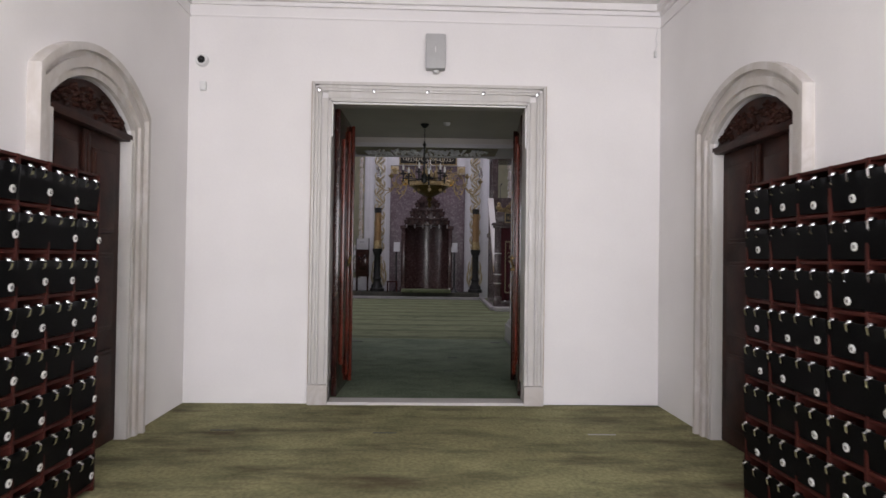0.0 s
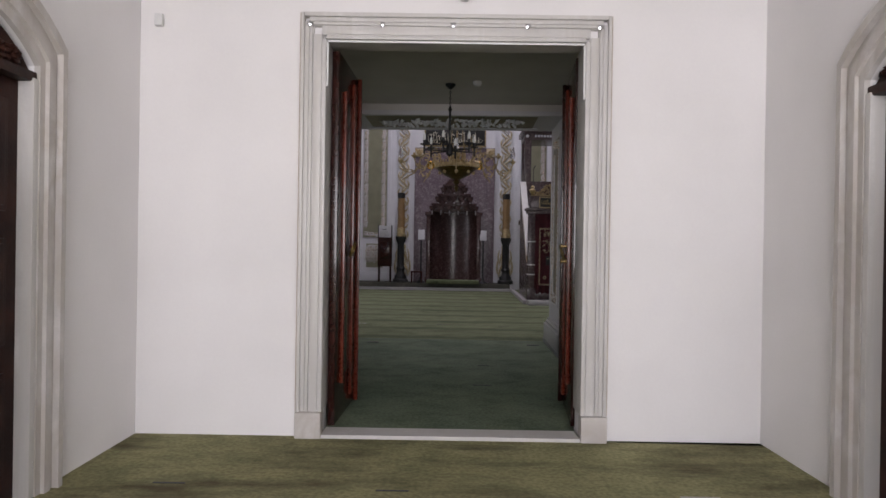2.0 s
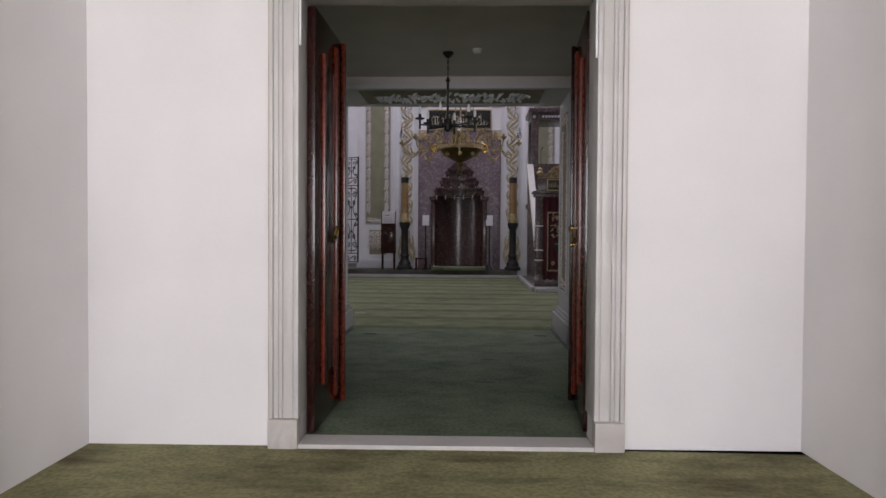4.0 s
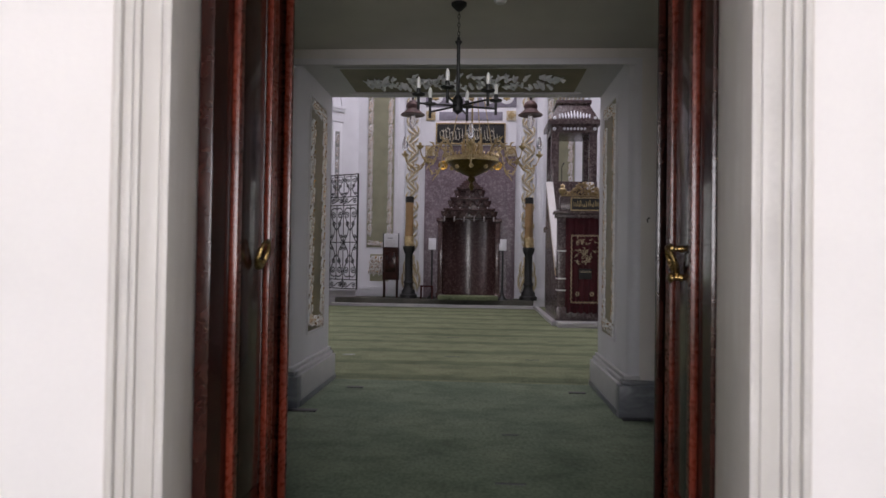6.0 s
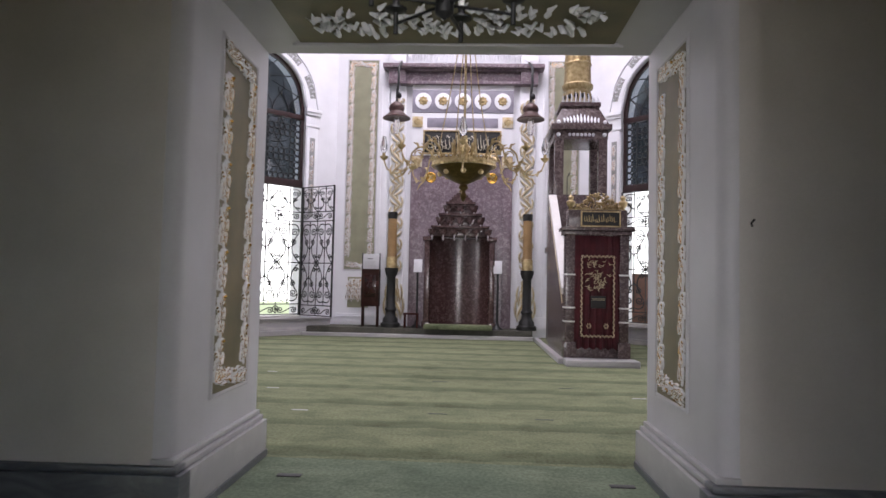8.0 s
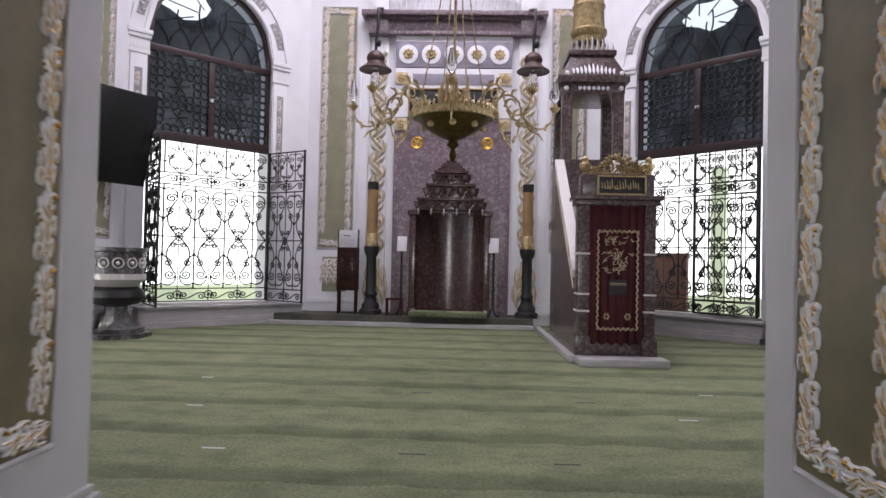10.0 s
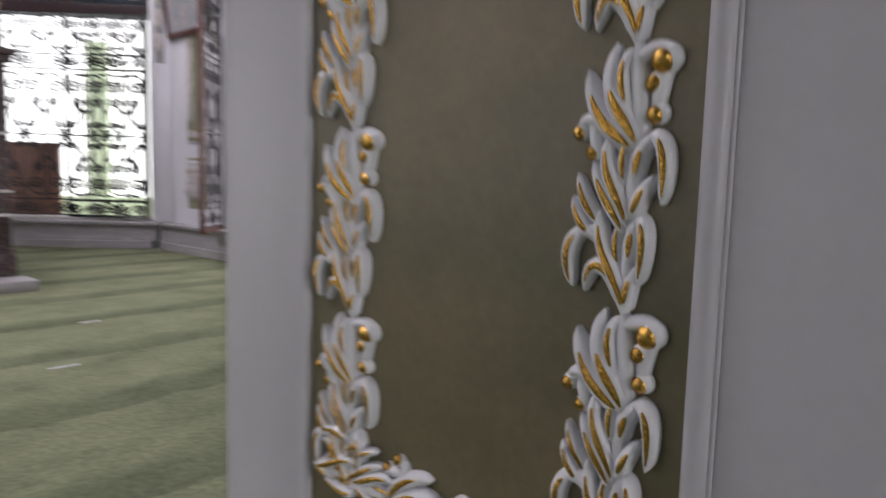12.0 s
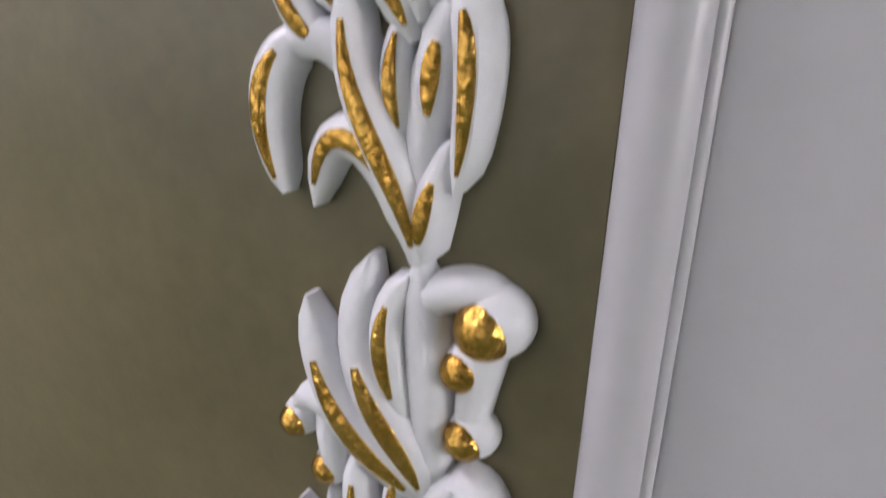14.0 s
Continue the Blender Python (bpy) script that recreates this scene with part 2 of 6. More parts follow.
BRASS = material("worn_brass", (0.50, 0.36, 0.15), 0.28, 1.0, 30, 0.25, 0.2, 110, (0.24, 0.15, 0.06))
BRONZE = material("dark_bronze", (0.16, 0.11, 0.04), 0.35, 0.9, 14, 0.2, 0.2, 70)
IRON = material("black_wrought_iron", (0.010, 0.010, 0.011), 0.5, 0.0, 14, 0.2, 0.1, 60)
IRON_BROWN = material("brown_lamp_metal", (0.075, 0.035, 0.03), 0.45, 0.2, 14, 0.2, 0.1, 60)
BLACK = material("black_stone", (0.011, 0.011, 0.011), 0.5, 0, 9, 0.2, 0.1, 60)
WINDOW_WOOD = material("dark_red_window_wood", (0.036, 0.012, 0.012), 0.4, 0, 7, 0.2, 0.1, 50)
CANDLE = material("amber_candle_wax", (0.34, 0.21, 0.09), 0.45, 0, 3, 0.15, 0.05, 40, (0.25, 0.145, 0.055))
VELVET = material("crimson_velvet", (0.085, 0.006, 0.013), 0.8, 0, 5, 0.2, 0.2, 90)
EMBROIDERY = material("gold_thread", (0.62, 0.52, 0.34), 0.5, 0.2, 40, 0.2, 0.3, 120)
SCRIPT = material("pale_gilt_script", (0.74, 0.69, 0.55), 0.45, 0.1, 12, 0.1, 0, 60)
PAPER = material("white_paper", (0.58, 0.58, 0.60), 0.7, 0, 12, 0.05, 0)
PLASTIC_GREY = material("grey_plastic", (0.42, 0.42, 0.42), 0.5, 0, 12, 0.04, 0)
PLASTIC_WHITE = material("white_plastic", (0.72, 0.72, 0.71), 0.4, 0, 12, 0.04, 0)
SCREEN = material("dark_screen", (0.008, 0.008, 0.009), 0.25, 0, 3, 0.05, 0)
BULB = material("frosted_bulb", (0.75, 0.75, 0.73), 0.3, 0, 12, 0.03, 0)
LILAC = material("lilac_panel", (0.30, 0.28, 0.34), 0.4, 0, 6, 0.12, 0.05, 60)
PICTURE = material("faded_print", (0.60, 0.56, 0.52), 0.3, 0, 5, 0.3, 0, 20, (0.36, 0.40, 0.46))
PICTURE_SKY = material("faded_blue_print", (0.36, 0.46, 0.60), 0.3, 0, 5, 0.2, 0, 20)
FRAME_RED = material("red_brown_frame_wood", (0.13, 0.045, 0.032), 0.45, 0, 7, 0.2, 0.1, 50)
# warm porch light and bounce off the red doors are mixed into this colour
VEST_WARM = material("vestibule_warm_light_tint", (0.585, 0.55, 0.52), 0.5, 0, 2.0, 0.06, 0.06, 50)
LEAFY = material("distant_foliage", (0.15, 0.165, 0.18), 0.8, 0, 1.3, 0.5, 0.2, 7, (0.018, 0.026, 0.026))
GREY_PANEL = material("pale_grey_panel", (0.36, 0.36, 0.35), 0.5, 0, 3, 0.12, 0.05, 60)
DARK_MARBLE = marble("dark_grey_marble", (0.05, 0.05, 0.052), (0.15, 0.15, 0.15), 5.0, 0.3, (1, 1, 1), 0.06)
CARPET_PLATFORM = carpet("platform_carpet", (0.15, 0.145, 0.12), (0.10, 0.10, 0.085))
PLINTH_LIGHT = marble("pale_grey_plinth_marble", (0.50, 0.495, 0.495), (0.38, 0.375, 0.38), 2.0, 0.35, (1, 1, 3), 0.15)
TIMBER = material("brown_timber", (0.20, 0.09, 0.06), 0.6, 0, 5, 0.2, 0.1, 40)
# white backdrop gives off its own light in place of sun on it
GLOW_WHITE = glowing("glowing_white_backdrop", (1.0, 0.99, 1.0), 0.74)
# green planting colour with emission mixed in for the sunlight on it
GLOW_GREEN = glowing("glowing_green_backdrop", (0.40, 0.46, 0.32), 0.42)


def glass_material(name, tint, rough):
    m = bpy.data.materials.new(name)
    m.use_nodes = True
    b = m.node_tree.nodes["Principled BSDF"]
    b.inputs["Base Color"].default_value = (*tint, 1)
    b.inputs["Transmission Weight"].default_value, b.inputs["Roughness"].default_value, b.inputs["IOR"].default_value = 1.0, rough, 1.45
    return m


GLASS = glass_material("old_tinted_glass", (0.50, 0.55, 0.62), 0.02)
CLEAR = glass_material("clear_glass", (0.9, 0.9, 0.9), 0.0)

# ---------- builders ----------
def thing(name, label, category, m=None, group="", kind=""):
    ob = new(name)
    ob.empty_display_size = 0.1
    ob.matrix_basis = m or Matrix()
    return tagged(ob, label, category, group, kind)


def finish(name, bm, mat, smooth):
    me = bpy.data.meshes.new(name)
    bmesh.ops.recalc_face_normals(bm, faces=bm.faces)
    bm.to_mesh(me)
    bm.free()
    me.materials.append(mat)
    if smooth:
        for p in me.polygons:
            p.use_smooth = True
        me.set_sharp_from_angle(angle=radians(38))
    return me


def part(name, bm, mat, parent, label="", smooth=True):
    me = bm if isinstance(bm, bpy.types.Mesh) else finish(name, bm, mat, smooth)
    ob = new(name, me)
    ob.parent = parent
    return tagged(ob, label)


def placed(name, me, parent, m, label=""):
    """One more object on a mesh that is shared by alike pieces."""
    ob = new(name, me)
    ob.parent = parent
    ob.matrix_basis = m
    return tagged(ob, label)


def solid(name, bm, mat, label, category, kind="structure", m=None, smooth=False):
    ob = new(name, finish(name, bm, mat, smooth))
    ob.matrix_basis = m or Matrix()
    return tagged(ob, label, category, "", kind)


def box(bm, x0, y0, z0, x1, y1, z1, bevel=0.0):
    r = bmesh.ops.create_cube(bm, size=1.0, matrix=Matrix.LocRotScale(((x0 + x1) / 2, (y0 + y1) / 2, (z0 + z1) / 2), None, (abs(x1 - x0), abs(y1 - y0), abs(z1 - z0))))
    if bevel:
        es = list({e for v in r["verts"] for e in v.link_edges})
        bmesh.ops.bevel(bm, geom=es, offset=bevel, segments=2, affect="EDGES", profile=0.6)
    return bm


def B(*a, bevel=0.0):
    return box(bmesh.new(), *a, bevel=bevel)


def hexa(bm, p):
    """A block from eight corners: four of one side, then the four opposite."""
    v = [bm.verts.new(q) for q in p]
    for f in ((3, 2, 1, 0), (4, 5, 6, 7), (0, 1, 5, 4), (1, 2, 6, 5), (2, 3, 7, 6), (3, 0, 4, 7)):
        bm.faces.new([v[i] for i in f])


def lathe(bm, profile, n=20, centre=(0, 0, 0), turn=0.0, squash=1.0):
    """Turns a profile of (radius, height) round a vertical axis."""
    rings = []
    for r, z in profile:
        rings.append([bm.verts.new((centre[0] + r * math.cos(turn + 2 * math.pi * i / n), centre[1] + squash * r * math.sin(turn + 2 * math.pi * i / n), centre[2] + z)) for i in range(n)])
    for a, b in zip(rings, rings[1:]):
        for i in range(n):
            bm.faces.new((a[i], a[(i + 1) % n], b[(i + 1) % n], b[i]))
    bm.faces.new(rings[0][::-1])
    bm.faces.new(rings[-1])
    return bm


def L(*a, **k):
    return lathe(bmesh.new(), *a, **k)


def tube(bm, pts, radii, n=6, flat=1.0, closed=False):
    """A tube along a line of points; flat squeezes it along the local depth."""
    pts = [Vector(p) for p in pts]
    if not isinstance(radii, (list, tuple)):
        radii = [radii] * len(pts)
    rings, side = [], None
    for i, p in enumerate(pts):
        if closed:
            d = pts[(i + 1) % len(pts)] - pts[i - 1]
        else:
            d = pts[min(i + 1, len(pts) - 1)] - pts[max(i - 1, 0)]
        d.normalize()
        ref = Vector((1, 0, 0)) if abs(d.x) < 0.9 else Vector((0, 1, 0))
        a = d.cross(ref).normalized()
        b = d.cross(a).normalized()
        rings.append([bm.verts.new(p + (a * math.cos(2 * math.pi * k / n) + b * math.sin(2 * math.pi * k / n) * flat) * radii[i]) for k in range(n)])
    pairs = list(zip(rings, rings[1:])) + ([(rings[-1], rings[0])] if closed else [])
    for r0, r1 in pairs:
        for k in range(n):
            bm.faces.new((r0[k], r0[(k + 1) % n], r1[(k + 1) % n], r1[k]))
    if not closed:
        bm.faces.new(rings[0][::-1])
        bm.faces.new(rings[-1])
    return bm


def T(*a, **k):
    return tube(bmesh.new(), *a, **k)


def curve3(p0, p1, p2, p3, n=9):
    """Points of a cubic curve."""
    out = []
    for i in range(n):
        t = i / (n - 1)
        out.append(Vector(p0) * (1 - t) ** 3 + Vector(p1) * 3 * t * (1 - t) ** 2 + Vector(p2) * 3 * t * t * (1 - t) + Vector(p3) * t ** 3)
    return out


def ball(bm, c, r, squash=1.0, seg=10):
    bmesh.ops.create_uvsphere(bm, u_segments=seg, v_segments=max(5, seg // 2), radius=1.0, matrix=Matrix.LocRotScale(c, None, (r * squash, r, r)))
    return bm


def prism(bm, outline, depth, m=None):
    """A plate cut to an outline (u, w), from 0 to depth along the third way."""
    m = m or Matrix()
    a = [bm.verts.new(m @ Vector((u, 0, w))) for u, w in outline]
    b = [bm.verts.new(m @ Vector((u, depth, w))) for u, w in outline]
    bm.faces.new(a)
    bm.faces.new(b[::-1])
    for i in range(len(a)):
        j = (i + 1) % len(a)
        bm.faces.new((a[j], a[i], b[i], b[j]))
    return bm


def wall_mesh(length, height, thick, openings, base=0.0):
    """A wall along x from 0, its face at y = 0, its back at y = thick. Openings: start, end, sill, spring, rise (0: flat head)."""
    bm = bmesh.new()
    at = 0.0
    for s0, s1, sill, spring, rise in openings:
        if s0 > at:
            box(bm, at, 0, base, s0, thick, height)
        if sill > base:
            box(bm, s0, 0, base, s1, thick, sill)
        n = 18 if rise else 1
        half, mid = (s1 - s0) / 2, (s0 + s1) / 2
        rad = (half * half + rise * rise) / (2 * rise) if rise else 0
        for i in range(n):
            a, b = s0 + (s1 - s0) * i / n, s0 + (s1 - s0) * (i + 1) / n
            za = spring + (math.sqrt(max(0, rad * rad - (a - mid) ** 2)) - rad + rise if rise else 0)
            zb = spring + (math.sqrt(max(0, rad * rad - (b - mid) ** 2)) - rad + rise if rise else 0)
            hexa(bm, [(a, 0, za), (b, 0, zb), (b, 0, height), (a, 0, height), (a, thick, za), (b, thick, zb), (b, thick, height), (a, thick, height)])
        at = s1
    if at < length:
        box(bm, at, 0, base, length, thick, height)
    return bm


def arch_line(s0, s1, spring, rise, n=18):
    half, mid = (s1 - s0) / 2, (s0 + s1) / 2
    rad = (half * half + rise * rise) / (2 * rise)
    return [(s0 + (s1 - s0) * i / n, spring + math.sqrt(max(0, rad * rad - (s0 + (s1 - s0) * i / n - mid) ** 2)) - rad + rise) for i in range(n + 1)]


def band(bm, inner, outer, y0, y1):
    """A moulding between two lines of (s, z) with the same number of points."""
    for (a, b), (c, d) in zip(zip(inner, inner[1:]), zip(outer, outer[1:])):
        hexa(bm, [(a[0], y0, a[1]), (b[0], y0, b[1]), (d[0], y0, d[1]), (c[0], y0, c[1]), (a[0], y1, a[1]), (b[0], y1, b[1]), (d[0], y1, d[1]), (c[0], y1, c[1])])
    return bm


def along(p0, p1):
    """The pose of a wall that runs from p0 to p1 with its face to the right of that way reversed: local x along, y to the left."""
    d = Vector(p1) - Vector(p0)
    return Matrix.Translation((p0[0], p0[1], 0)) @ Matrix.Rotation(math.atan2(d.y, d.x), 4, "Z")

# ---------- porch: structure ----------
UL, UR, VB, PH = -2.456, 2.407, -10.0, 4.16
solid("floor_porch", B(UL - 0.3, VB - 0.3, -0.1, UR + 0.3, 0.0, 0.0), CARPET_PORCH, "worn olive green carpet with brown stains", "floor", m=PORCH)
solid("wall_door", wall_mesh(UR - UL, PH, 0.3, [(-1.02 - UL, 1.02 - UL, 0, 3.10, 0)]), PLASTER, "white plastered wall round the main doorway", "wall", m=PORCH @ along((UL, 0), (UR, 0)))
SDC, SDR, SDH = -1.93, -1.88, 0.62
solid("wall_west", wall_mesh(-VB, PH, 0.3, [(SDC - SDH - VB, SDC + SDH - VB, 0, 2.50, 0.25)]), PLASTER, "white plastered side wall with an arched door", "wall", m=PORCH @ along((UL, VB), (UL, 0)))
solid("wall_east", wall_mesh(-VB, PH, 0.3, [(-SDR - SDH, -SDR + SDH, 0, 2.50, 0.25)]), PLASTER, "white plastered side wall with an arched door", "wall", m=PORCH @ along((UR, 0), (UR, VB)))
solid("wall_entrance", wall_mesh(UR - UL, PH, 0.3, [(0.2, UR - UL - 0.2, 0.3, 3.9, 0)]), PLASTER, "white wall with a wide entrance opening to daylight", "wall", m=PORCH @ along((UR, VB), (UL, VB)))
solid("ceiling_porch", B(UL - 0.3, VB - 0.3, PH, UR + 0.3, 0.3, PH + 0.2), PLASTER, "plain white porch ceiling", "ceiling", m=PORCH)


def cornice_porch():
    bm = bmesh.new()
    for z0, z1, d in ((3.93, 3.95, 0.012), (4.05, 4.09, 0.03), (4.09, PH, 0.07)):
        box(bm, UL, -d, z0, UR, -0.001, z1, 0.004)
        box(bm, UL + 0.001, VB, z0, UL + d, -d - 0.002, z1, 0.004)
        box(bm, UR - d, VB, z0, UR - 0.001, -d - 0.002, z1, 0.004)
    solid("trim", bm, PLASTER, "thin white plaster cornice under the ceiling", "cornice", m=PORCH)


cornice_porch()


def door_surround():
    t = thing("door_frame", "moulded grey marble doorway surround with chipped foot blocks", "door frame", PORCH)
    for s in (-1, 1):
        bm = bmesh.new()
        for a, b, d in ((1.0, 1.03, 0.045), (1.03, 1.036, 0.036), (1.036, 1.10, 0.042), (1.10, 1.106, 0.034), (1.106, 1.128, 0.05), (1.128, 1.134, 0.038), (1.134, 1.168, 0.046), (1.168, 1.195, 0.066)):
            box(bm, s * a, -d, 0.2, s * b, 0.004 if a > 1.01 else 0.26, 3.28 if a > 1.16 else 3.08 + (a - 1.0), 0.0028 if b - a < 0.01 else 0.007)
        part("jamb", bm, FRAME_MARBLE, t)
        part("edge_fillet", B(s * 1.1955, -0.05, 0.201, s * 1.203, -0.001, 3.28, bevel=0.002), STAINED_STONE, t, "brown-stained outer edge")
        bm = B(s * 0.998, -0.085, 0.0, s * 1.2, 0.03, 0.2, bevel=0.012)
        part("foot_block", bm, AGED_STONE, t, "stained stone foot block")
    bm = bmesh.new()
    for a, b, d in ((0.0, 0.03, 0.045), (0.03, 0.036, 0.036), (0.036, 0.10, 0.042), (0.10, 0.106, 0.034), (0.106, 0.128, 0.05), (0.128, 0.134, 0.038), (0.134, 0.168, 0.046), (0.168, 0.2, 0.066)):
        box(bm, -1.0 - a + 0.001, -d - 0.001, 3.08 + a, 1.0 + a - 0.001, 0.004 if a > 0.01 else 0.26, 3.08 + b, 0.0025 if b - a < 0.01 else 0.006)
    part("lintel", bm, FRAME_MARBLE, t)
    for u in (-1.135, -0.575, -0.024, 0.549, 1.107):
        bm = L([(0.0, 0), (0.022, 0.001), (0.02, 0.008), (0.006, 0.012), (0.0, 0.013)], 10)
        bmesh.ops.rotate(bm, verts=bm.verts, matrix=Matrix.Rotation(radians(90), 3, "X"))
        bmesh.ops.translate(bm, verts=bm.verts, vec=(u, -0.05, 3.195))
        tube(bm, [(u, -0.06, 3.2), (u, -0.085, 3.195), (u, -0.09, 3.175), (u, -0.075, 3.165)], 0.004)
        part("hook", bm, CHROME, t, "small iron curtain hook")


door_surround()
solid("threshold", B(-1.0, -0.06, -0.02, 1.0, 0.17, 0.028, bevel=0.006), FRAME_MARBLE, "worn white marble door sill", "door sill", m=PORCH)


def door_leaf(side, hinge, free):
    """A tall door leaf that stands open into the vestibule; side is the way its face looks."""
    d = Vector(free) - Vector(hinge)
    w = d.length
    m = Matrix.Translation((hinge[0], hinge[1], 0.035)) @ Matrix.Rotation(math.atan2(d.y, d.x), 4, "Z")
    t = thing("door_leaf", "open dark varnished double-door leaf with red mahogany mouldings", "door", m, "main door leaves")
    k = -1 if side > 0 else 1
    part("leaf_body", B(0.0, -0.028, 0.0, w, 0.028, 3.02, bevel=0.004), WOOD_DARK, t)
    h0, h1 = 0.30, 2.74
    for x0, x1, z0, z1 in ((0.185, 0.24, h0, h1), (0.60, 0.63, 0.12, 2.9), (0.635, 0.655, 0.12, 2.9), (0.66, 0.69, 0.12, 2.9)):
        bm = bmesh.new()
        box(bm, x0, k * 0.028, z0, x1, k * 0.062, z1, 0.012)
        part("moulding", bm, WOOD_RED, t, "glossy red mahogany bead")
    for z0, z1 in ((h0, h1),):
        part("panel", B(0.29, k * 0.0285, z0 + 0.06, 0.56, k * 0.042, z1 - 0.06, bevel=0.012), WOOD_DARK, t)
    bm = bmesh.new()
    box(bm, w - 0.055, k * 0.0285, 0.0, w - 0.02, k * 0.07, 3.02, 0.012)
    box(bm, w - 0.018, -0.034, 0.0, w + 0.018, 0.034, 3.02, 0.01)
    part("astragal", bm, WOOD_RED if side > 0 else WOOD_DARK, t, "rounded meeting edge")
    hx = 0.43
    bm = bmesh.new()
    prism(bm, [(0.0, -0.17), (0.016, -0.13), (0.03, -0.085), (0.024, -0.03), (0.024, 0.06), (0.032, 0.10), (0.018, 0.15), (0.0, 0.20), (-0.018, 0.15), (-0.032, 0.10), (-0.024, 0.06), (-0.024, -0.03), (-0.03, -0.085), (-0.016, -0.13)], 0.008)
    bmesh.ops.translate(bm, verts=bm.verts, vec=(hx, 0.0285 if k > 0 else -0.0365, 1.42))
    plate = part("handle_plate", bm, BRONZE, t, "bronze handle plate")
    bm = bmesh.new()
    # two turned knobs, with a heavy ring that hangs from the upper one
    for z in (1.475, 1.345):
        knob = L([(0.02, 0), (0.013, 0.02), (0.012, 0.04), (0.024, 0.05), (0.024, 0.062), (0.010, 0.070), (0.0, 0.071)], 12)
        bmesh.ops.rotate(knob, verts=knob.verts, matrix=Matrix.Rotation(radians(90 * k), 3, "X") if k < 0 else Matrix.Rotation(radians(-90), 3, "X"))
        bmesh.ops.translate(knob, verts=knob.verts, vec=(hx, k * 0.036, z))
        me = bpy.data.meshes.new("knob")
        knob.to_mesh(me)
        knob.free()
        bm.from_mesh(me)
        bpy.data.meshes.remove(me)
    ring = []
    for q in range(18):
        a = q * 2 * math.pi / 18
        ring.append((hx + 0.05 * math.cos(a), k * (0.088 + 0.02 * math.sin(a)), 1.425 + 0.058 * math.sin(a)))
    tube(bm, ring, [0.008 + 0.004 * (1 - math.sin(q * 2 * math.pi / 18)) for q in range(18)], 8, closed=True)
    part("handle", bm, BRASS, t, "worn brass ring handle")


door_leaf(1, (-0.970, 0.16), (-0.968, 1.10))
door_leaf(-1, (1.008, 0.305), (1.075, 1.24))


def side_door(m):
    """An arched side doorway; local x along the wall, the wall's face at y = 0, its middle at x = 0."""
    t = thing("arched_doorway", "closed dark walnut door in a cream stone arch surround", "door", m, "arched side doors")
    h = SDH
    inner = [(-h, 0.0)] + arch_line(-h, h, 2.50, 0.25) + [(h, 0.0)]
    for grow0, grow1, d in ((0.0, 0.05, 0.035), (0.05, 0.105, 0.06), (0.105, 0.145, 0.045), (0.145, 0.19, 0.085)):
        def line(g):
            return [(-h - g, 0.0)] + arch_line(-h - g, h + g, 2.50 + g * 0.75, 0.25 + g * 0.4) + [(h + g, 0.0)]
        bm = band(bmesh.new(), line(grow0), line(grow1), -d, 0.002)
        part("moulding", bm, AGED_STONE, t)
    for s in (-1, 1):
        part("reveal", B(s * (h - 0.002), -0.03, 0, s * (h - 0.05), 0.16, 2.42, bevel=0.006), FRAME_MARBLE, t, "flaking white stone reveal")
    bm = bmesh.new()
    line = arch_line(-h + 0.01, h - 0.01, 2.46, 0.27)
    band(bm, [(a, 2.46) for a, _ in line], line, 0.02, 0.09)
    tym = part("tympanum", bm, WOOD_BROWN, t, "carved dark wood arch panel")
    bm = bmesh.new()
    random.seed(5)
    for i in range(110):
        u = random.uniform(-h + 0.1, h - 0.1)
        top = 0.24 * (1 - (u / h) ** 2)
        w = random.uniform(0.02, max(0.03, top - 0.03))
        a = random.uniform(0, 6.28)
        tube(bm, [(u, 0.02, 2.47 + w), (u + 0.03 * math.cos(a), 0.008, 2.47 + w + 0.015 * math.sin(a)), (u + 0.05 * math.cos(a + 1), 0.018, 2.47 + w + 0.02 * math.sin(a + 1))], [0.012, 0.016, 0.005], 6)
    part("carving", bm, WOOD_BROWN, tym)
    part("transom", B(-h + 0.002, -0.02, 2.40, h - 0.002, 0.10, 2.46, bevel=0.012), WOOD_BROWN, t)
    for s in (-1, 1):
        leaf = part("door_panel", B(s * 0.004, 0.06, 0.01, s * (h - 0.05), 0.11, 2.40, bevel=0.004), WOOD_BROWN, t)
        for z0, z1 in ((0.15, 0.75), (0.9, 1.5), (1.65, 2.28)):
            bm = bmesh.new()
            for a in (0.0, 0.03):
                box(bm, s * (0.10 + a), 0.045 - a * 0.3, z0 + a, s * (h - 0.15 - a), 0.062, z1 - a, 0.012)
            part("raised_panel", bm, WOOD_BROWN, leaf)
        part("stile_bead", B(s * 0.012, 0.035, 0.02, s * 0.045, 0.06, 2.39, bevel=0.01), WOOD_BROWN, leaf)


side_door(PORCH @ Matrix.Translation((UL, SDC, 0)) @ Matrix.Rotation(radians(90), 4, "Z"))
side_door(PORCH @ Matrix.Translation((UR, SDR, 0)) @ Matrix.Rotation(radians(-90), 4, "Z"))


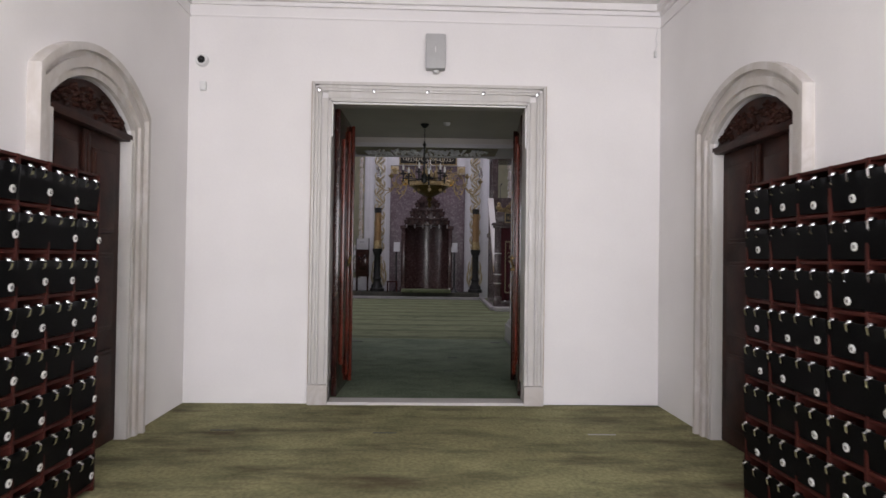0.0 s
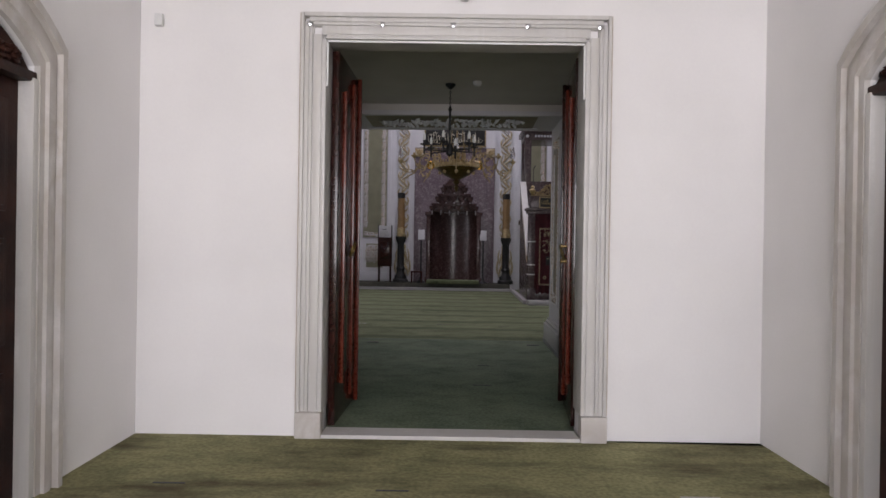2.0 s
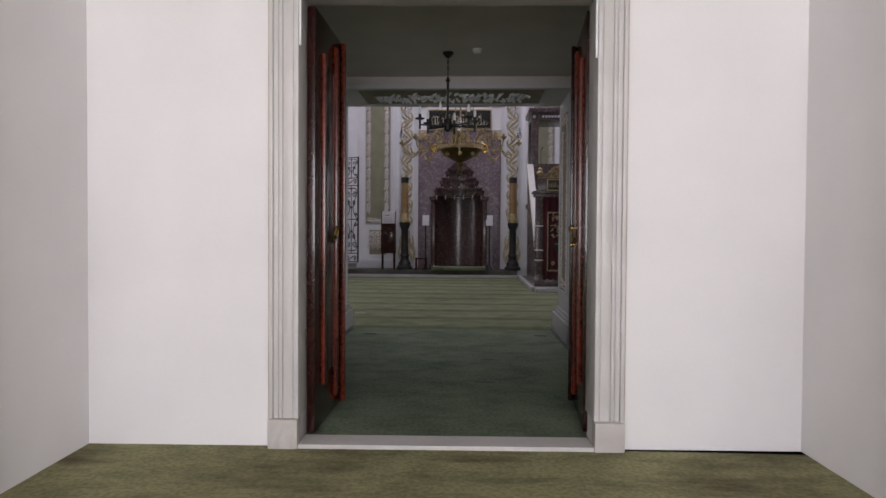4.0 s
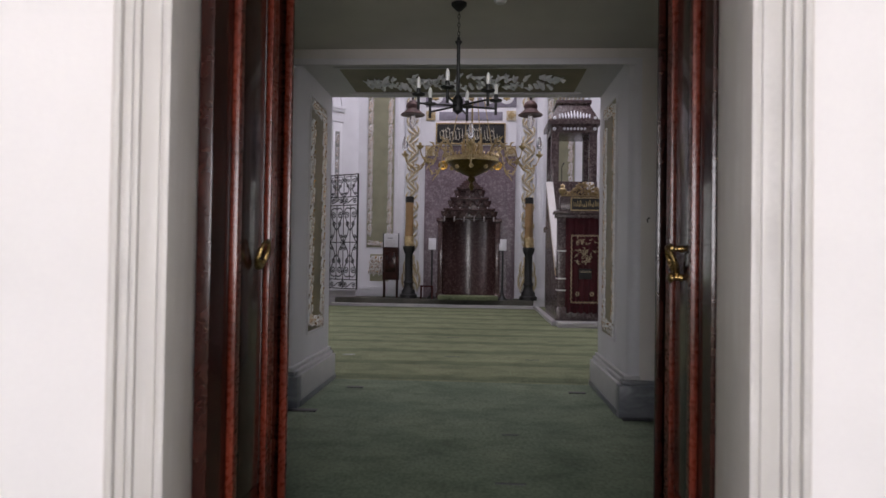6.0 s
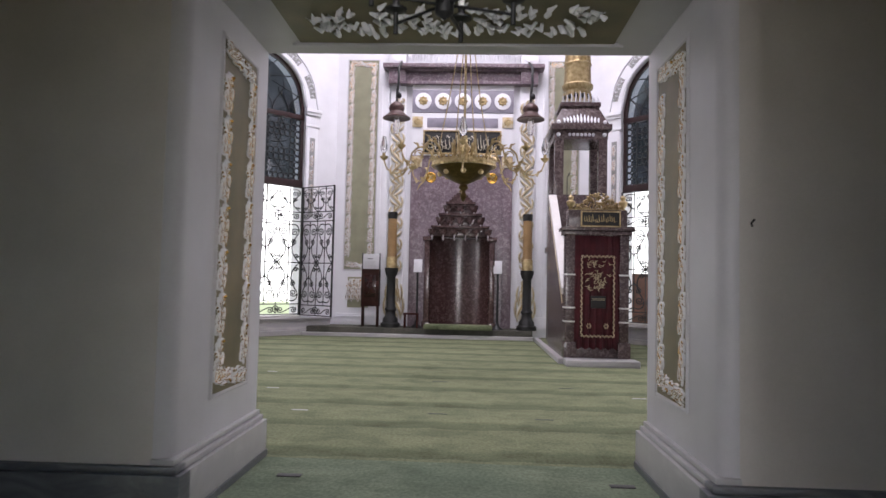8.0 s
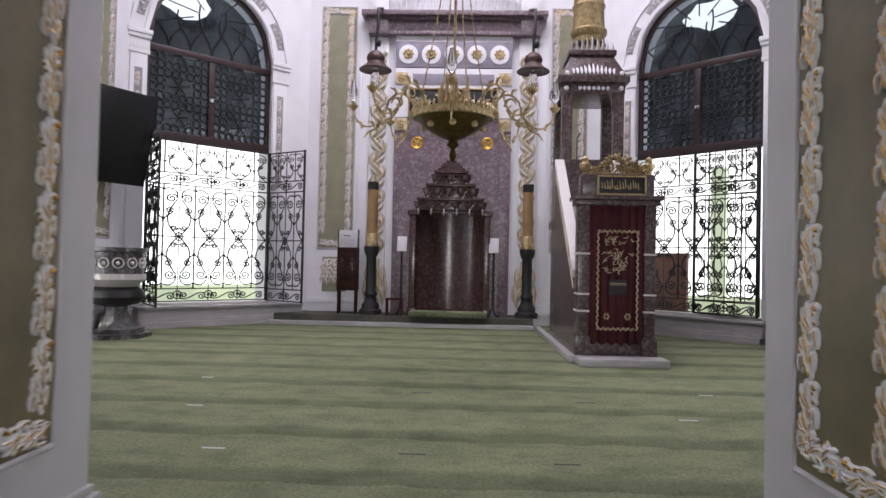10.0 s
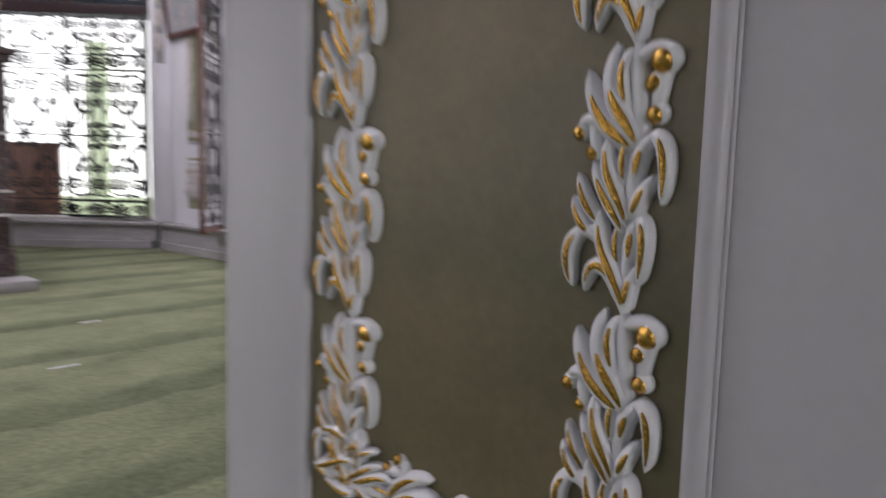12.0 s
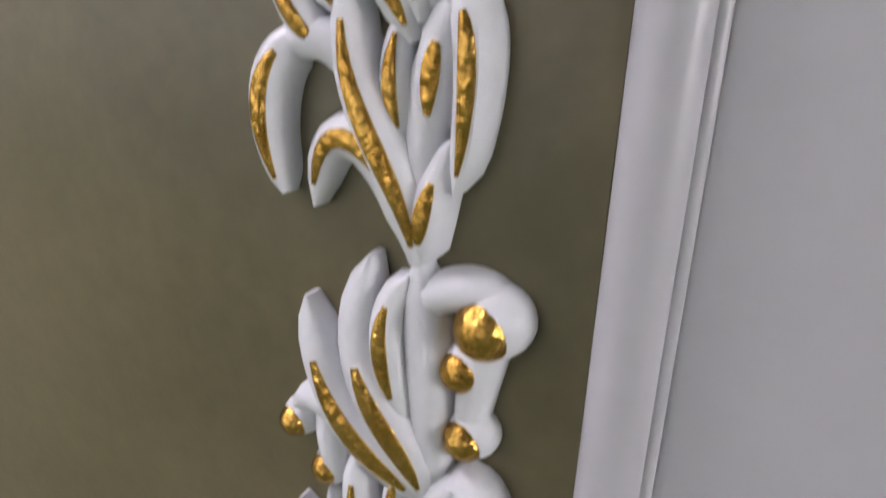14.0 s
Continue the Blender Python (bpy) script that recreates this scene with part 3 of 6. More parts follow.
def shoe_rack(m, seed):
    """A shoe rack; local x along its front, front at y = 0, its body behind (+y)."""
    cols, rows, cw, rh = 7, 8, 0.282, 0.243
    w, h, dep = cols * cw + 0.03, rows * rh + 0.05, 0.26
    t = thing("shoe_rack", "tall dark red wooden shoe rack with black flaps and numbered tags", "shoe rack", m, "shoe racks")
    part("back_board", B(0.012, dep - 0.015, 0.02, w - 0.012, dep, h - 0.02), RACK_WOOD, t)
    for i in range(cols + 1):
        part("upright", B(i * cw, 0.0, 0.0, i * cw + 0.022, dep - 0.016, h, bevel=0.002), RACK_WOOD, t)
    for j in range(rows + 1):
        part("shelf", B(0.001, 0.004, 0.03 + j * rh, w - 0.001, dep - 0.016, 0.048 + j * rh, bevel=0.002), RACK_WOOD, t)
    bm = bmesh.new()
    hexa(bm, [(0.0, 0.0, 0.0), (0.286, 0.0, 0.0), (0.280, 0.0, 0.18), (0.0, 0.0, 0.18), (-0.003, 0.006, 0.0), (0.286, 0.006, 0.0), (0.280, 0.006, 0.18), (0.0, 0.006, 0.18)])
    flap = finish("flap", bm, BLACK_FLAP, False)
    bm = bmesh.new()
    box(bm, 0, -0.02, 0, 0.032, 0.004, 0.014, 0.002)
    tube(bm, [(0.016, -0.016, 0.006), (0.016, -0.034, -0.008), (0.015, -0.028, -0.036), (0.012, -0.02, -0.046)], [0.006, 0.009, 0.010, 0.005], 6)
    clip = finish("clip", bm, CHROME, True)
    bm = L([(0.0, 0), (0.021, 0.0), (0.021, 0.004), (0.0, 0.005)], 16)
    bmesh.ops.rotate(bm, verts=bm.verts, matrix=Matrix.Rotation(radians(90), 3, "X"))
    tag = finish("tag", bm, TAG_WHITE, False)
    bm = B(-0.006, -0.0065, -0.008, 0.006, -0.0052, 0.008)
    digit = finish("number_mark", bm, INK, False)
    rng = random.Random(seed)
    for j in range(rows):
        for i in range(cols):
            x0, z0 = i * cw + 0.021, 0.052 + j * rh
            tilt = rng.uniform(2, 6)
            f = placed("flap", flap, t, pose(x0 - 0.019, -0.010 + 0.004 * (i % 2), z0 + 0.185, 0, 0, rng.uniform(-0.5, 0.5)) @ pose(0, 0, 0, tilt) @ Matrix.Translation((0, 0, -0.18)))
            for dx in (0.03, 0.155):
                placed("clip", clip, t, pose(x0 + dx + rng.uniform(-0.008, 0.008), -0.002, z0 + 0.185, 0, 0, rng.uniform(-6, 6)))
            if rng.random() < 0.86:
                g = placed("tag", tag, t, pose(x0 + rng.uniform(0.17, 0.235), -0.026, z0 + rng.uniform(0.045, 0.075), tilt))
                placed("number_mark", digit, g, pose(0, 0, 0, 0, rng.uniform(-20, 20)))


shoe_rack(PORCH @ pose(-2.12, -4.50, 0, 0, 0, 90), 3)
shoe_rack(PORCH @ pose(2.0, -2.62, 0, 0, 0, -90), 4)


def porch_fixtures():
    t = thing("wall_speaker", "grey box loudspeaker on the wall above the doorway", "loudspeaker", PORCH)
    part("cabinet", B(-0.05, -0.12, 3.42, 0.15, -0.001, 3.78, bevel=0.018), PLASTIC_GREY, t)
    part("mark", B(0.045, -0.1225, 3.59, 0.052, -0.1195, 3.64), PLASTIC_WHITE, t)
    part("knob", L([(0.03, 0), (0.035, 0.01), (0.03, 0.03), (0.0, 0.035)], 14, (0.06, -0.06, 3.386)), PLASTIC_WHITE, t)
    t = thing("dome_camera", "white dome security camera with a black lens", "security camera", PORCH @ pose(-2.32, 0, 3.476, 90))
    part("base", L([(0.0, 0.001), (0.066, 0.001), (0.066, 0.03), (0.055, 0.05), (0.0, 0.052)], 20), PLASTIC_WHITE, t)
    part("lens_dome", ball(bmesh.new(), (0, 0, 0.045), 0.04, 1.0, 14), SCREEN, t, "black glossy lens dome")
    t = thing("alarm_sensor", "small white alarm sensor on the wall", "sensor", PORCH)
    part("case", B(-2.335, -0.05, 3.165, -2.27, -0.001, 3.26, bevel=0.014), PLASTIC_WHITE, t)
    t = thing("cable_end", "loose white cable end with a small plug", "cable", PORCH)
    part("plug", B(2.33, -0.03, 3.62, 2.36, -0.001, 3.69, bevel=0.008), PLASTIC_WHITE, t)
    part("wire", T([(2.345, -0.012, 3.69), (2.36, -0.02, 3.75), (2.35, -0.01, 3.82), (2.37, -0.008, 3.92)], 0.004), PLASTIC_WHITE, t)


    t = thing("cable_channel", "thin white plastic cable channel round the door head", "cable channel", PORCH)
    part("head_strip", B(-0.992, -0.035, 3.058, 0.992, -0.02, 3.074, bevel=0.002), PLASTIC_WHITE, t)
    part("side_strip", B(-0.9985, -0.035, 2.72, -0.985, -0.02, 3.057, bevel=0.002), PLASTIC_WHITE, t)
    part("side_strip", B(0.985, -0.035, 2.64, 0.9985, -0.02, 3.057, bevel=0.002), PLASTIC_WHITE, t)


porch_fixtures()

# ---------- vestibule and pier passage: structure ----------
YF, YB, XL, XR, HZ, VZ = 3.96, 5.52, -1.73, 1.467, 3.38, 3.46
solid("floor_vestibule", B(-3.4, 0.0, -0.1, 3.2, YB, 0.0), CARPET_VEST, "dark green carpet with worn seams", "floor")
solid("ceiling_vestibule", B(-3.4, 0.32, VZ, 3.2, YF, VZ + 0.2), VEST_WARM, "plain off-white vestibule ceiling", "ceiling")
solid("wall_vestibule_west", B(-3.4, 0.3, 0, -3.2, YF, VZ), VEST_WARM, "off-white vestibule wall", "wall")
solid("wall_vestibule_east", B(3.0, 0.3, 0, 3.2, YF, VZ), VEST_WARM, "off-white vestibule wall", "wall")
WT = 11.0


def pier_wall():
    """The thick wall between vestibule and hall, with rounded corners at the passage."""
    for name, s, x, far in (("wall_pier_west", -1, XL, -7.2), ("wall_pier_east", 1, XR, 6.6)):
        r = 0.10
        pts = [(far, YF), (far, YB), (x, YB)]
        # rounded front corner, swelling a little into the passage
        for i in range(7):
            a = math.pi / 2 * i / 6
            pts.append((x + s * r * (1 - math.cos(a)), YF + r * (1 - math.sin(a))))
        bm = bmesh.new()
        lo = [bm.verts.new((px, py, 0)) for px, py in pts]
        hi = [bm.verts.new((px, py, WT)) for px, py in pts]
        bm.faces.new(lo)
        bm.faces.new(hi[::-1])
        for i in range(len(pts)):
            j = (i + 1) % len(pts)
            bm.faces.new((lo[j], lo[i], hi[i], hi[j]))
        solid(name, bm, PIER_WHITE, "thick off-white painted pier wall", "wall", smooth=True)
        # added skin over the pier front, only to carry the warm-light tint
        solid("wall_vestibule_north", B(x + s * 0.11, YF - 0.004, 0.346, far, YF + 0.01, VZ), VEST_WARM, "thin vestibule wall skin beside the passage, tinted for warm light", "wall")
    bm = bmesh.new()
    section = [(YF + 0.02, HZ - 0.06), (YF + 0.09, HZ - 0.052), (YF + 0.19, HZ), (YB, HZ), (YB, WT), (YF + 0.02, WT)]
    ends = [[bm.verts.new((px, a, b)) for a, b in section] for px in (XL, XR)]
    bm.faces.new(ends[0])
    bm.faces.new(ends[1][::-1])
    for i in range(len(section)):
        j = (i + 1) % len(section)
        bm.faces.new((ends[0][j], ends[0][i], ends[1][i], ends[1][j]))
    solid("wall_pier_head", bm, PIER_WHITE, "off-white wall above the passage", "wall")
    # the warm-light skin continues over the passage head
    solid("wall_vestibule_head", B(XL - 0.108, YF - 0.004, HZ - 0.011, XR + 0.108, YF + 0.0195, VZ), VEST_WARM, "thin vestibule wall skin above the passage, tinted for warm light", "wall")
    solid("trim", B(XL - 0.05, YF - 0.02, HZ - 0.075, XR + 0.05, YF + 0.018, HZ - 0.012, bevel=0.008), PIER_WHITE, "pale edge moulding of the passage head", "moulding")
    for s, x, far in ((-1, XL, -3.2), (1, XR, 3.0)):
        t = thing("pier_plinth", "moulded grey marble plinth at the foot of the pier", "plinth", None, "pier plinths", "structure")
        bm = bmesh.new()
        box(bm, x - s * 0.085, YF - 0.055, 0, far, YF + 0.10, 0.30, 0.006)
        box(bm, x - s * 0.055, YF - 0.035, 0.30, far, YF + 0.10, 0.345, 0.014)
        part("front_slab", bm, PLINTH_MARBLE, t, "veined blue-grey marble slab")
        bm = bmesh.new()
        box(bm, x - s * 0.08, YF + 0.101, 0, x + s * 0.04, YB + 0.05, 0.30, 0.006)
        box(bm, x - s * 0.055, YF + 0.101, 0.30, x + s * 0.03, YB + 0.03, 0.345, 0.016)
        box(bm, x - s * 0.03, YF - 0.015, 0.346, x + s * 0.12, YB + 0.015, 0.385, 0.014)
        part("side_slab", bm, PLINTH_LIGHT, t)
        bm = bmesh.new()
        box(bm, x - s * 0.092, YF + 0.05, 0, x - s * 0.0805, YB + 0.045, 0.055, 0.002)
        part("foot_moulding", bm, PLINTH_MARBLE, t)


pier_wall()


# ---------- garland relief ----------
def leaf(bm, gold, p, width, high, stripe=None, n=15):
    """A carved leaf along a curve p (four points, across and down), with an optional gilded groove from stripe[0] to stripe[1]."""
    c = curve3(*[(a * 0.89 if a > 0 else a, 0, -s) for a, s in p], n=n)
    prof = ((-1, 0), (-0.97, 0.34), (-0.82, 0.68), (-0.46, 0.93), (0, 1.0), (0.46, 0.93), (0.82, 0.68), (0.97, 0.34), (1, 0))
    rings, stripes = [], []
    for i, q in enumerate(c):
        t = i / (n - 1)
        d = (c[min(i + 1, n - 1)] - c[max(i - 1, 0)]).normalized()
        across = Vector((d.z, 0, -d.x))
        w = 1.0 * width * (0.42 + 0.58 * math.sin(math.pi * min(1, 0.25 + 0.62 * t))) * (1.0 if t < 0.84 else max(0.1, math.sqrt(max(0.0, 1 - ((t - 0.84) / 0.162) ** 2)))) * min(1.0, 0.35 + t * 5)
        h = high * (0.72 + 0.4 * math.sin(math.pi * t))
        rings.append([bm.verts.new(q + across * w * u + Vector((0, -h * v, 0))) for u, v in prof])
        if stripe and stripe[0] - 1e-6 <= t <= stripe[1] + 1e-6:
            stripes.append((q, across, w, h, t))
    for a, b in zip(rings, rings[1:]):
        for k in range(len(prof) - 1):
            bm.faces.new((a[k], a[k + 1], b[k + 1], b[k]))
    bm.faces.new(rings[0])
    bm.faces.new(rings[-1][::-1])
    if len(stripes) > 2:
        rs = []
        for i, (q, across, w, h, t) in enumerate(stripes):
            e = i / (len(stripes) - 1)
            g = w * 0.40 * max(0.05, math.sin(math.pi * min(0.98, 0.06 + 0.88 * e))) ** 0.55
            rs.append([gold.verts.new(q + across * g * u + Vector((0, -h * q2 - 0.0011 * v, 0))) for u, v, q2 in ((-1, -0.1, 0.91), (-0.92, 0.9, 0.945), (-0.4, 1.0, 0.99), (0.4, 1.0, 0.99), (0.92, 0.9, 0.945), (1, -0.1, 0.91))])
        for a, b in zip(rs, rs[1:]):
            for k in range(5):
                gold.faces.new((a[k], a[k + 1], b[k + 1], b[k]))
        gold.faces.new(rs[0])
        gold.faces.new(rs[-1][::-1])


def berry(bm, gold, a, s, r):
    a = a * 0.9 if a > 0 else a
    ball(bm, (a + r * 0.16, -0.002, -s + r * 0.1), r * 1.22, 1.0, 22)
    ball(gold, (a - r * 0.06, -0.002 - r * 0.50, -s - r * 0.08), r * 0.99, 1.0, 22)


def garland_unit(bm, g):
    """One repeat of the garland. bm and g: meshes for carving and gilding, or lists that receive a pair for each piece."""
    h = 0.017
    # upper spray with its berries
    collect(leaf, bm, g, ((0.0, -0.006), (0.004, 0.03), (0.010, 0.07), (0.012, 0.124)), 0.0125, h * 0.85)
    collect(leaf, bm, g, ((0.004, 0.120), (-0.020, 0.102), (-0.056, 0.080), (-0.060, 0.022)), 0.0150, h, (0.04, 0.82))
    collect(leaf, bm, g, ((0.010, 0.120), (-0.002, 0.080), (-0.048, 0.060), (-0.023, -0.006)), 0.0150, h * 1.1, (0.04, 0.70))
    collect(leaf, bm, g, ((-0.002, 0.080), (-0.014, 0.056), (-0.022, 0.020), (-0.004, 0.002)), 0.0105, h * 1.08, (0.15, 0.85))
    collect(leaf, bm, g, ((-0.002, 0.016), (0.014, 0.008), (0.034, -0.004), (0.050, 0.012)), 0.0105, h * 0.85)
    collect(leaf, bm, g, ((0.046, 0.014), (0.036, 0.036), (0.030, 0.06), (0.032, 0.086)), 0.0105, h * 0.72)
    collect(berry, bm, g, 0.0390, 0.0185, 0.0150)
    collect(berry, bm, g, 0.0265, 0.0435, 0.0108)
    collect(berry, bm, g, 0.031, 0.0790, 0.0112)
    collect(leaf, bm, g, ((-0.020, 0.112), (-0.040, 0.086), (-0.056, 0.070), (-0.072, 0.092)), 0.0105, h * 0.8)
    collect(leaf, bm, g, ((-0.050, 0.080), (-0.052, 0.100), (-0.044, 0.115), (-0.046, 0.132)), 0.0095, h * 0.75)
    collect(berry, bm, g, -0.0705, 0.0975, 0.0094)
    collect(berry, bm, g, -0.0515, 0.1225, 0.0090)
    # middle spray
    collect(leaf, bm, g, ((0.008, 0.108), (0.004, 0.15), (0.003, 0.18), (0.0, 0.224)), 0.011, h * 0.7)
    collect(leaf, bm, g, ((0.0, 0.212), (-0.006, 0.172), (-0.040, 0.150), (-0.029, 0.102)), 0.0125, h * 1.12, (0.04, 0.86))
    collect(leaf, bm, g, ((-0.004, 0.220), (-0.016, 0.190), (-0.040, 0.172), (-0.048, 0.132)), 0.011, h, (0.04, 0.82))
    collect(leaf, bm, g, ((-0.040, 0.210), (-0.050, 0.192), (-0.064, 0.178), (-0.069, 0.148)), 0.0095, h * 0.9, (0.06, 0.9))
    collect(leaf, bm, g, ((-0.046, 0.228), (-0.056, 0.216), (-0.070, 0.204), (-0.075, 0.177)), 0.0095, h * 0.9, (0.06, 0.9))
    collect(leaf, bm, g, ((-0.006, 0.162), (-0.011, 0.146), (-0.011, 0.122), (-0.006, 0.104)), 0.0085, h * 0.8, (0.12, 0.92))
    collect(leaf, bm, g, ((0.006, 0.164), (0.008, 0.128), (0.022, 0.106), (0.036, 0.108)), 0.0115, h * 0.95, (0.1, 0.5))
    collect(leaf, bm, g, ((0.022, 0.108), (0.050, 0.094), (0.054, 0.140), (0.046, 0.184)), 0.0112, h * 1.2, (0.26, 0.96))
    collect(leaf, bm, g, ((0.004, 0.206), (0.010, 0.188), (0.018, 0.170), (0.034, 0.150)), 0.0110, h, (0.15, 0.72))
    # lower spray, whose leaves hang to both sides
    collect(leaf, bm, g, ((0.0, 0.218), (0.002, 0.25), (0.001, 0.28), (0.0, 0.322)), 0.0105, h * 0.75)
    collect(leaf, bm, g, ((0.0, 0.316), (-0.002, 0.268), (-0.044, 0.246), (-0.034, 0.190)), 0.0125, h * 1.12, (0.04, 0.86))
    collect(leaf, bm, g, ((-0.008, 0.262), (-0.014, 0.246), (-0.016, 0.228), (-0.010, 0.208)), 0.0085, h * 0.8, (0.1, 0.92))
    collect(leaf, bm, g, ((-0.018, 0.256), (-0.034, 0.216), (-0.062, 0.212), (-0.072, 0.232)), 0.0105, h * 0.85)
    collect(leaf, bm, g, ((-0.058, 0.222), (-0.078, 0.222), (-0.086, 0.258), (-0.071, 0.292)), 0.0115, h, (0.15, 0.95))
    collect(leaf, bm, g, ((-0.002, 0.316), (-0.012, 0.258), (-0.050, 0.238), (-0.054, 0.296)), 0.0120, h * 0.95, (0.28, 0.96))
    collect(leaf, bm, g, ((0.004, 0.264), (0.004, 0.226), (0.012, 0.202), (0.024, 0.203)), 0.0110, h * 0.9, (0.1, 0.55))
    collect(leaf, bm, g, ((0.012, 0.204), (0.029, 0.194), (0.031, 0.238), (0.0195, 0.281)), 0.0104, h * 1.2, (0.24, 0.96))
    collect(leaf, bm, g, ((0.001, 0.316), (0.003, 0.298), (0.006, 0.280), (0.017, 0.258)), 0.0105, h * 0.95, (0.16, 0.78))


PIECES = []


def collect(carve, bm, gold, *rest):
    """Carves one piece, either into the shared meshes or as a pair of its own."""
    if bm is None:
        pair = (bmesh.new(), bmesh.new())
        carve(*pair, *rest)
        me = finish("leaf", pair[0], RELIEF, True)
        PIECES.append((me, finish("gilding", pair[1], GOLD, True) if len(pair[1].verts) else None))
    else:
        carve(bm, gold, *rest)


CARVED, GILDED = bmesh.new(), bmesh.new()
garland_unit(CARVED, GILDED)
garland_unit(None, None)
GARLAND, GILDING = finish("garland", CARVED, RELIEF, True), finish("gilding", GILDED, GOLD, True)


def garland(parent, m, label="", split=False):
    if split:
        for white, gilt in PIECES:
            ob = placed("leaf", white, parent, m)
            if gilt:
                placed("gilding", gilt, ob, Matrix(), "gold leaf")
        return
    ob = tagged(placed("garland", GARLAND, parent, m, label), kind="stuff")
    placed("gilding", GILDING, ob, Matrix(), "gilded grooves and berries")


def bead(bm, a0, a1, s0, s1, d, upright):
    """A half-round moulding from a0 to a1 across and s0 to s1 along, d deep."""
    rings = []
    for s in (s0, s1):
        ring = []
        for k in range(10):
            q = math.pi * k / 9
            u = (a0 + a1) / 2 - (a1 - a0) / 2 * math.cos(q)
            y = -0.001 - d * math.sin(q) ** 0.7
            ring.append(bm.verts.new((u, y, s) if upright else (s, y, u)))
        rings.append(ring)
    for k in range(9):
        bm.faces.new((rings[0][k], rings[0][k + 1], rings[1][k + 1], rings[1][k]))
    bm.faces.new(rings[0])
    bm.faces.new(rings[1][::-1])


def framed_panel(name, label, m, w, h, paint, unit=1.0, step=0.314, side=0.10, extra=True, group="", first=None, shift=0.0, split=0.0, wide=1.0, drop=0.0):
    """An upright painted panel with a garland round it; local x across from 0 to w, z from 0 to h, facing -y."""
    t = thing(name, label, "wall panel", m, group)
    part("field", B(0.0, -0.006, 0.0, w, -0.001, h), paint, t, smooth=False)
    bm = bmesh.new()
    for a, b, d in ((-0.0335, -0.024, 0.0045), (-0.029, 0.0, 0.019)):
        bead(bm, a, b, a, h - a, d, True)
        bead(bm, w - b, w - a, a, h - a, d, True)
        bead(bm, a, b, 0, w, d - 0.0004, False)
        bead(bm, h - b, h - a, 0, w, d - 0.0004, False)
    part("moulding", bm, PIER_WHITE, t)
    z = first if first is not None else h - 0.06
    while z > h - 0.06:
        z -= step
    k = 0
    while z - step * 0.98 > 0.04:
        for x in (side + shift, w - side):
            fall = drop if x < w / 2 and z - drop - step > 0.02 else 0.0
            garland(t, Matrix.Translation((x, -0.006, z - fall)) @ Matrix.Diagonal((unit * (wide if x < w / 2 else 1.0), unit, unit, 1)), split=z < split)
        z -= step
    if extra:
        for zz, up in ((0.085 * unit + 0.005, 1), (h - 0.085 * unit, -1)):
            n = max(1, int((w / 2 - 0.04) / step + 0.5))
            for i in range(n):
                q = unit * min(1.0, (w / 2 - 0.02) / (n * step))
                garland(t, Matrix.Translation((w / 2 - 0.01 - i * step * q / unit, -0.0075, zz)) @ Matrix.Rotation(radians(90), 4, "Y") @ Matrix.Scale(q, 4), split=zz < split)
                garland(t, Matrix.Translation((w / 2 + 0.01 + i * step * q / unit, -0.007, zz)) @ Matrix.Rotation(radians(-90), 4, "Y") @ Matrix.Scale(q, 4), split=zz < split)
    return t


# the near garland hangs from z = 1.117 + k * 0.314
for nm, m in (("pier_panel", pose(XR, 5.215, 0.665, 0, 0, -90)), ("pier_panel", pose(XL, 4.527, 0.665, 0, 0, 90))):
    framed_panel(nm, "olive panel framed by a white and gold leaf garland", m, 0.688, 2.48, OLIVE, 0.98, 0.314, 0.078, True, "pier panels", 1.117 - 0.665 + 6 * 0.314, 0.041, 1.15, 1.2, 0.08)


def soffit_panel():
    t = thing("soffit_panel", "green ceiling panel with white carved acanthus relief", "ceiling panel")
    part("field", B(XL + 0.35, YF + 0.28, HZ - 0.012, XR - 0.35, YB - 0.28, HZ - 0.001), OLIVE, t)
    bm = bmesh.new()
    for a, d in ((0.27, 0.02), (0.31, 0.03)):
        box(bm, XL + a, YF + a - 0.07, HZ - d, XR - a, YF + a - 0.02, HZ - 0.001, 0.006)
        box(bm, XL + a, YB - a + 0.02, HZ - d, XR - a, YB - a + 0.07, HZ - 0.001, 0.006)
    part("moulding", bm, PIER_WHITE, t)
    rng = random.Random(8)
    cx, cy = (XL + XR) / 2, (YF + YB) / 2
    for c, rx in ((-0.68, 0.36), (0.0, 0.3), (0.68, 0.36)):
        for i in range(40):
            a = rng.uniform(0, 6.28)
            q = rng.uniform(0.1, 1.0) ** 0.6
            x, y = cx + c + rx * q * math.cos(a), cy + 0.25 * q * math.sin(a)
            b = a + rng.uniform(-0.7, 0.7)
            bm = T([(x, y, HZ - 0.015), (x + 0.05 * math.cos(b), y + 0.05 * math.sin(b), HZ - 0.045), (x + 0.10 * math.cos(b + 0.5), y + 0.09 * math.sin(b + 0.5), HZ - 0.02)], [0.014, 0.022, 0.006], 6)
            part("acanthus_leaf", bm, RELIEF, t)


soffit_panel()


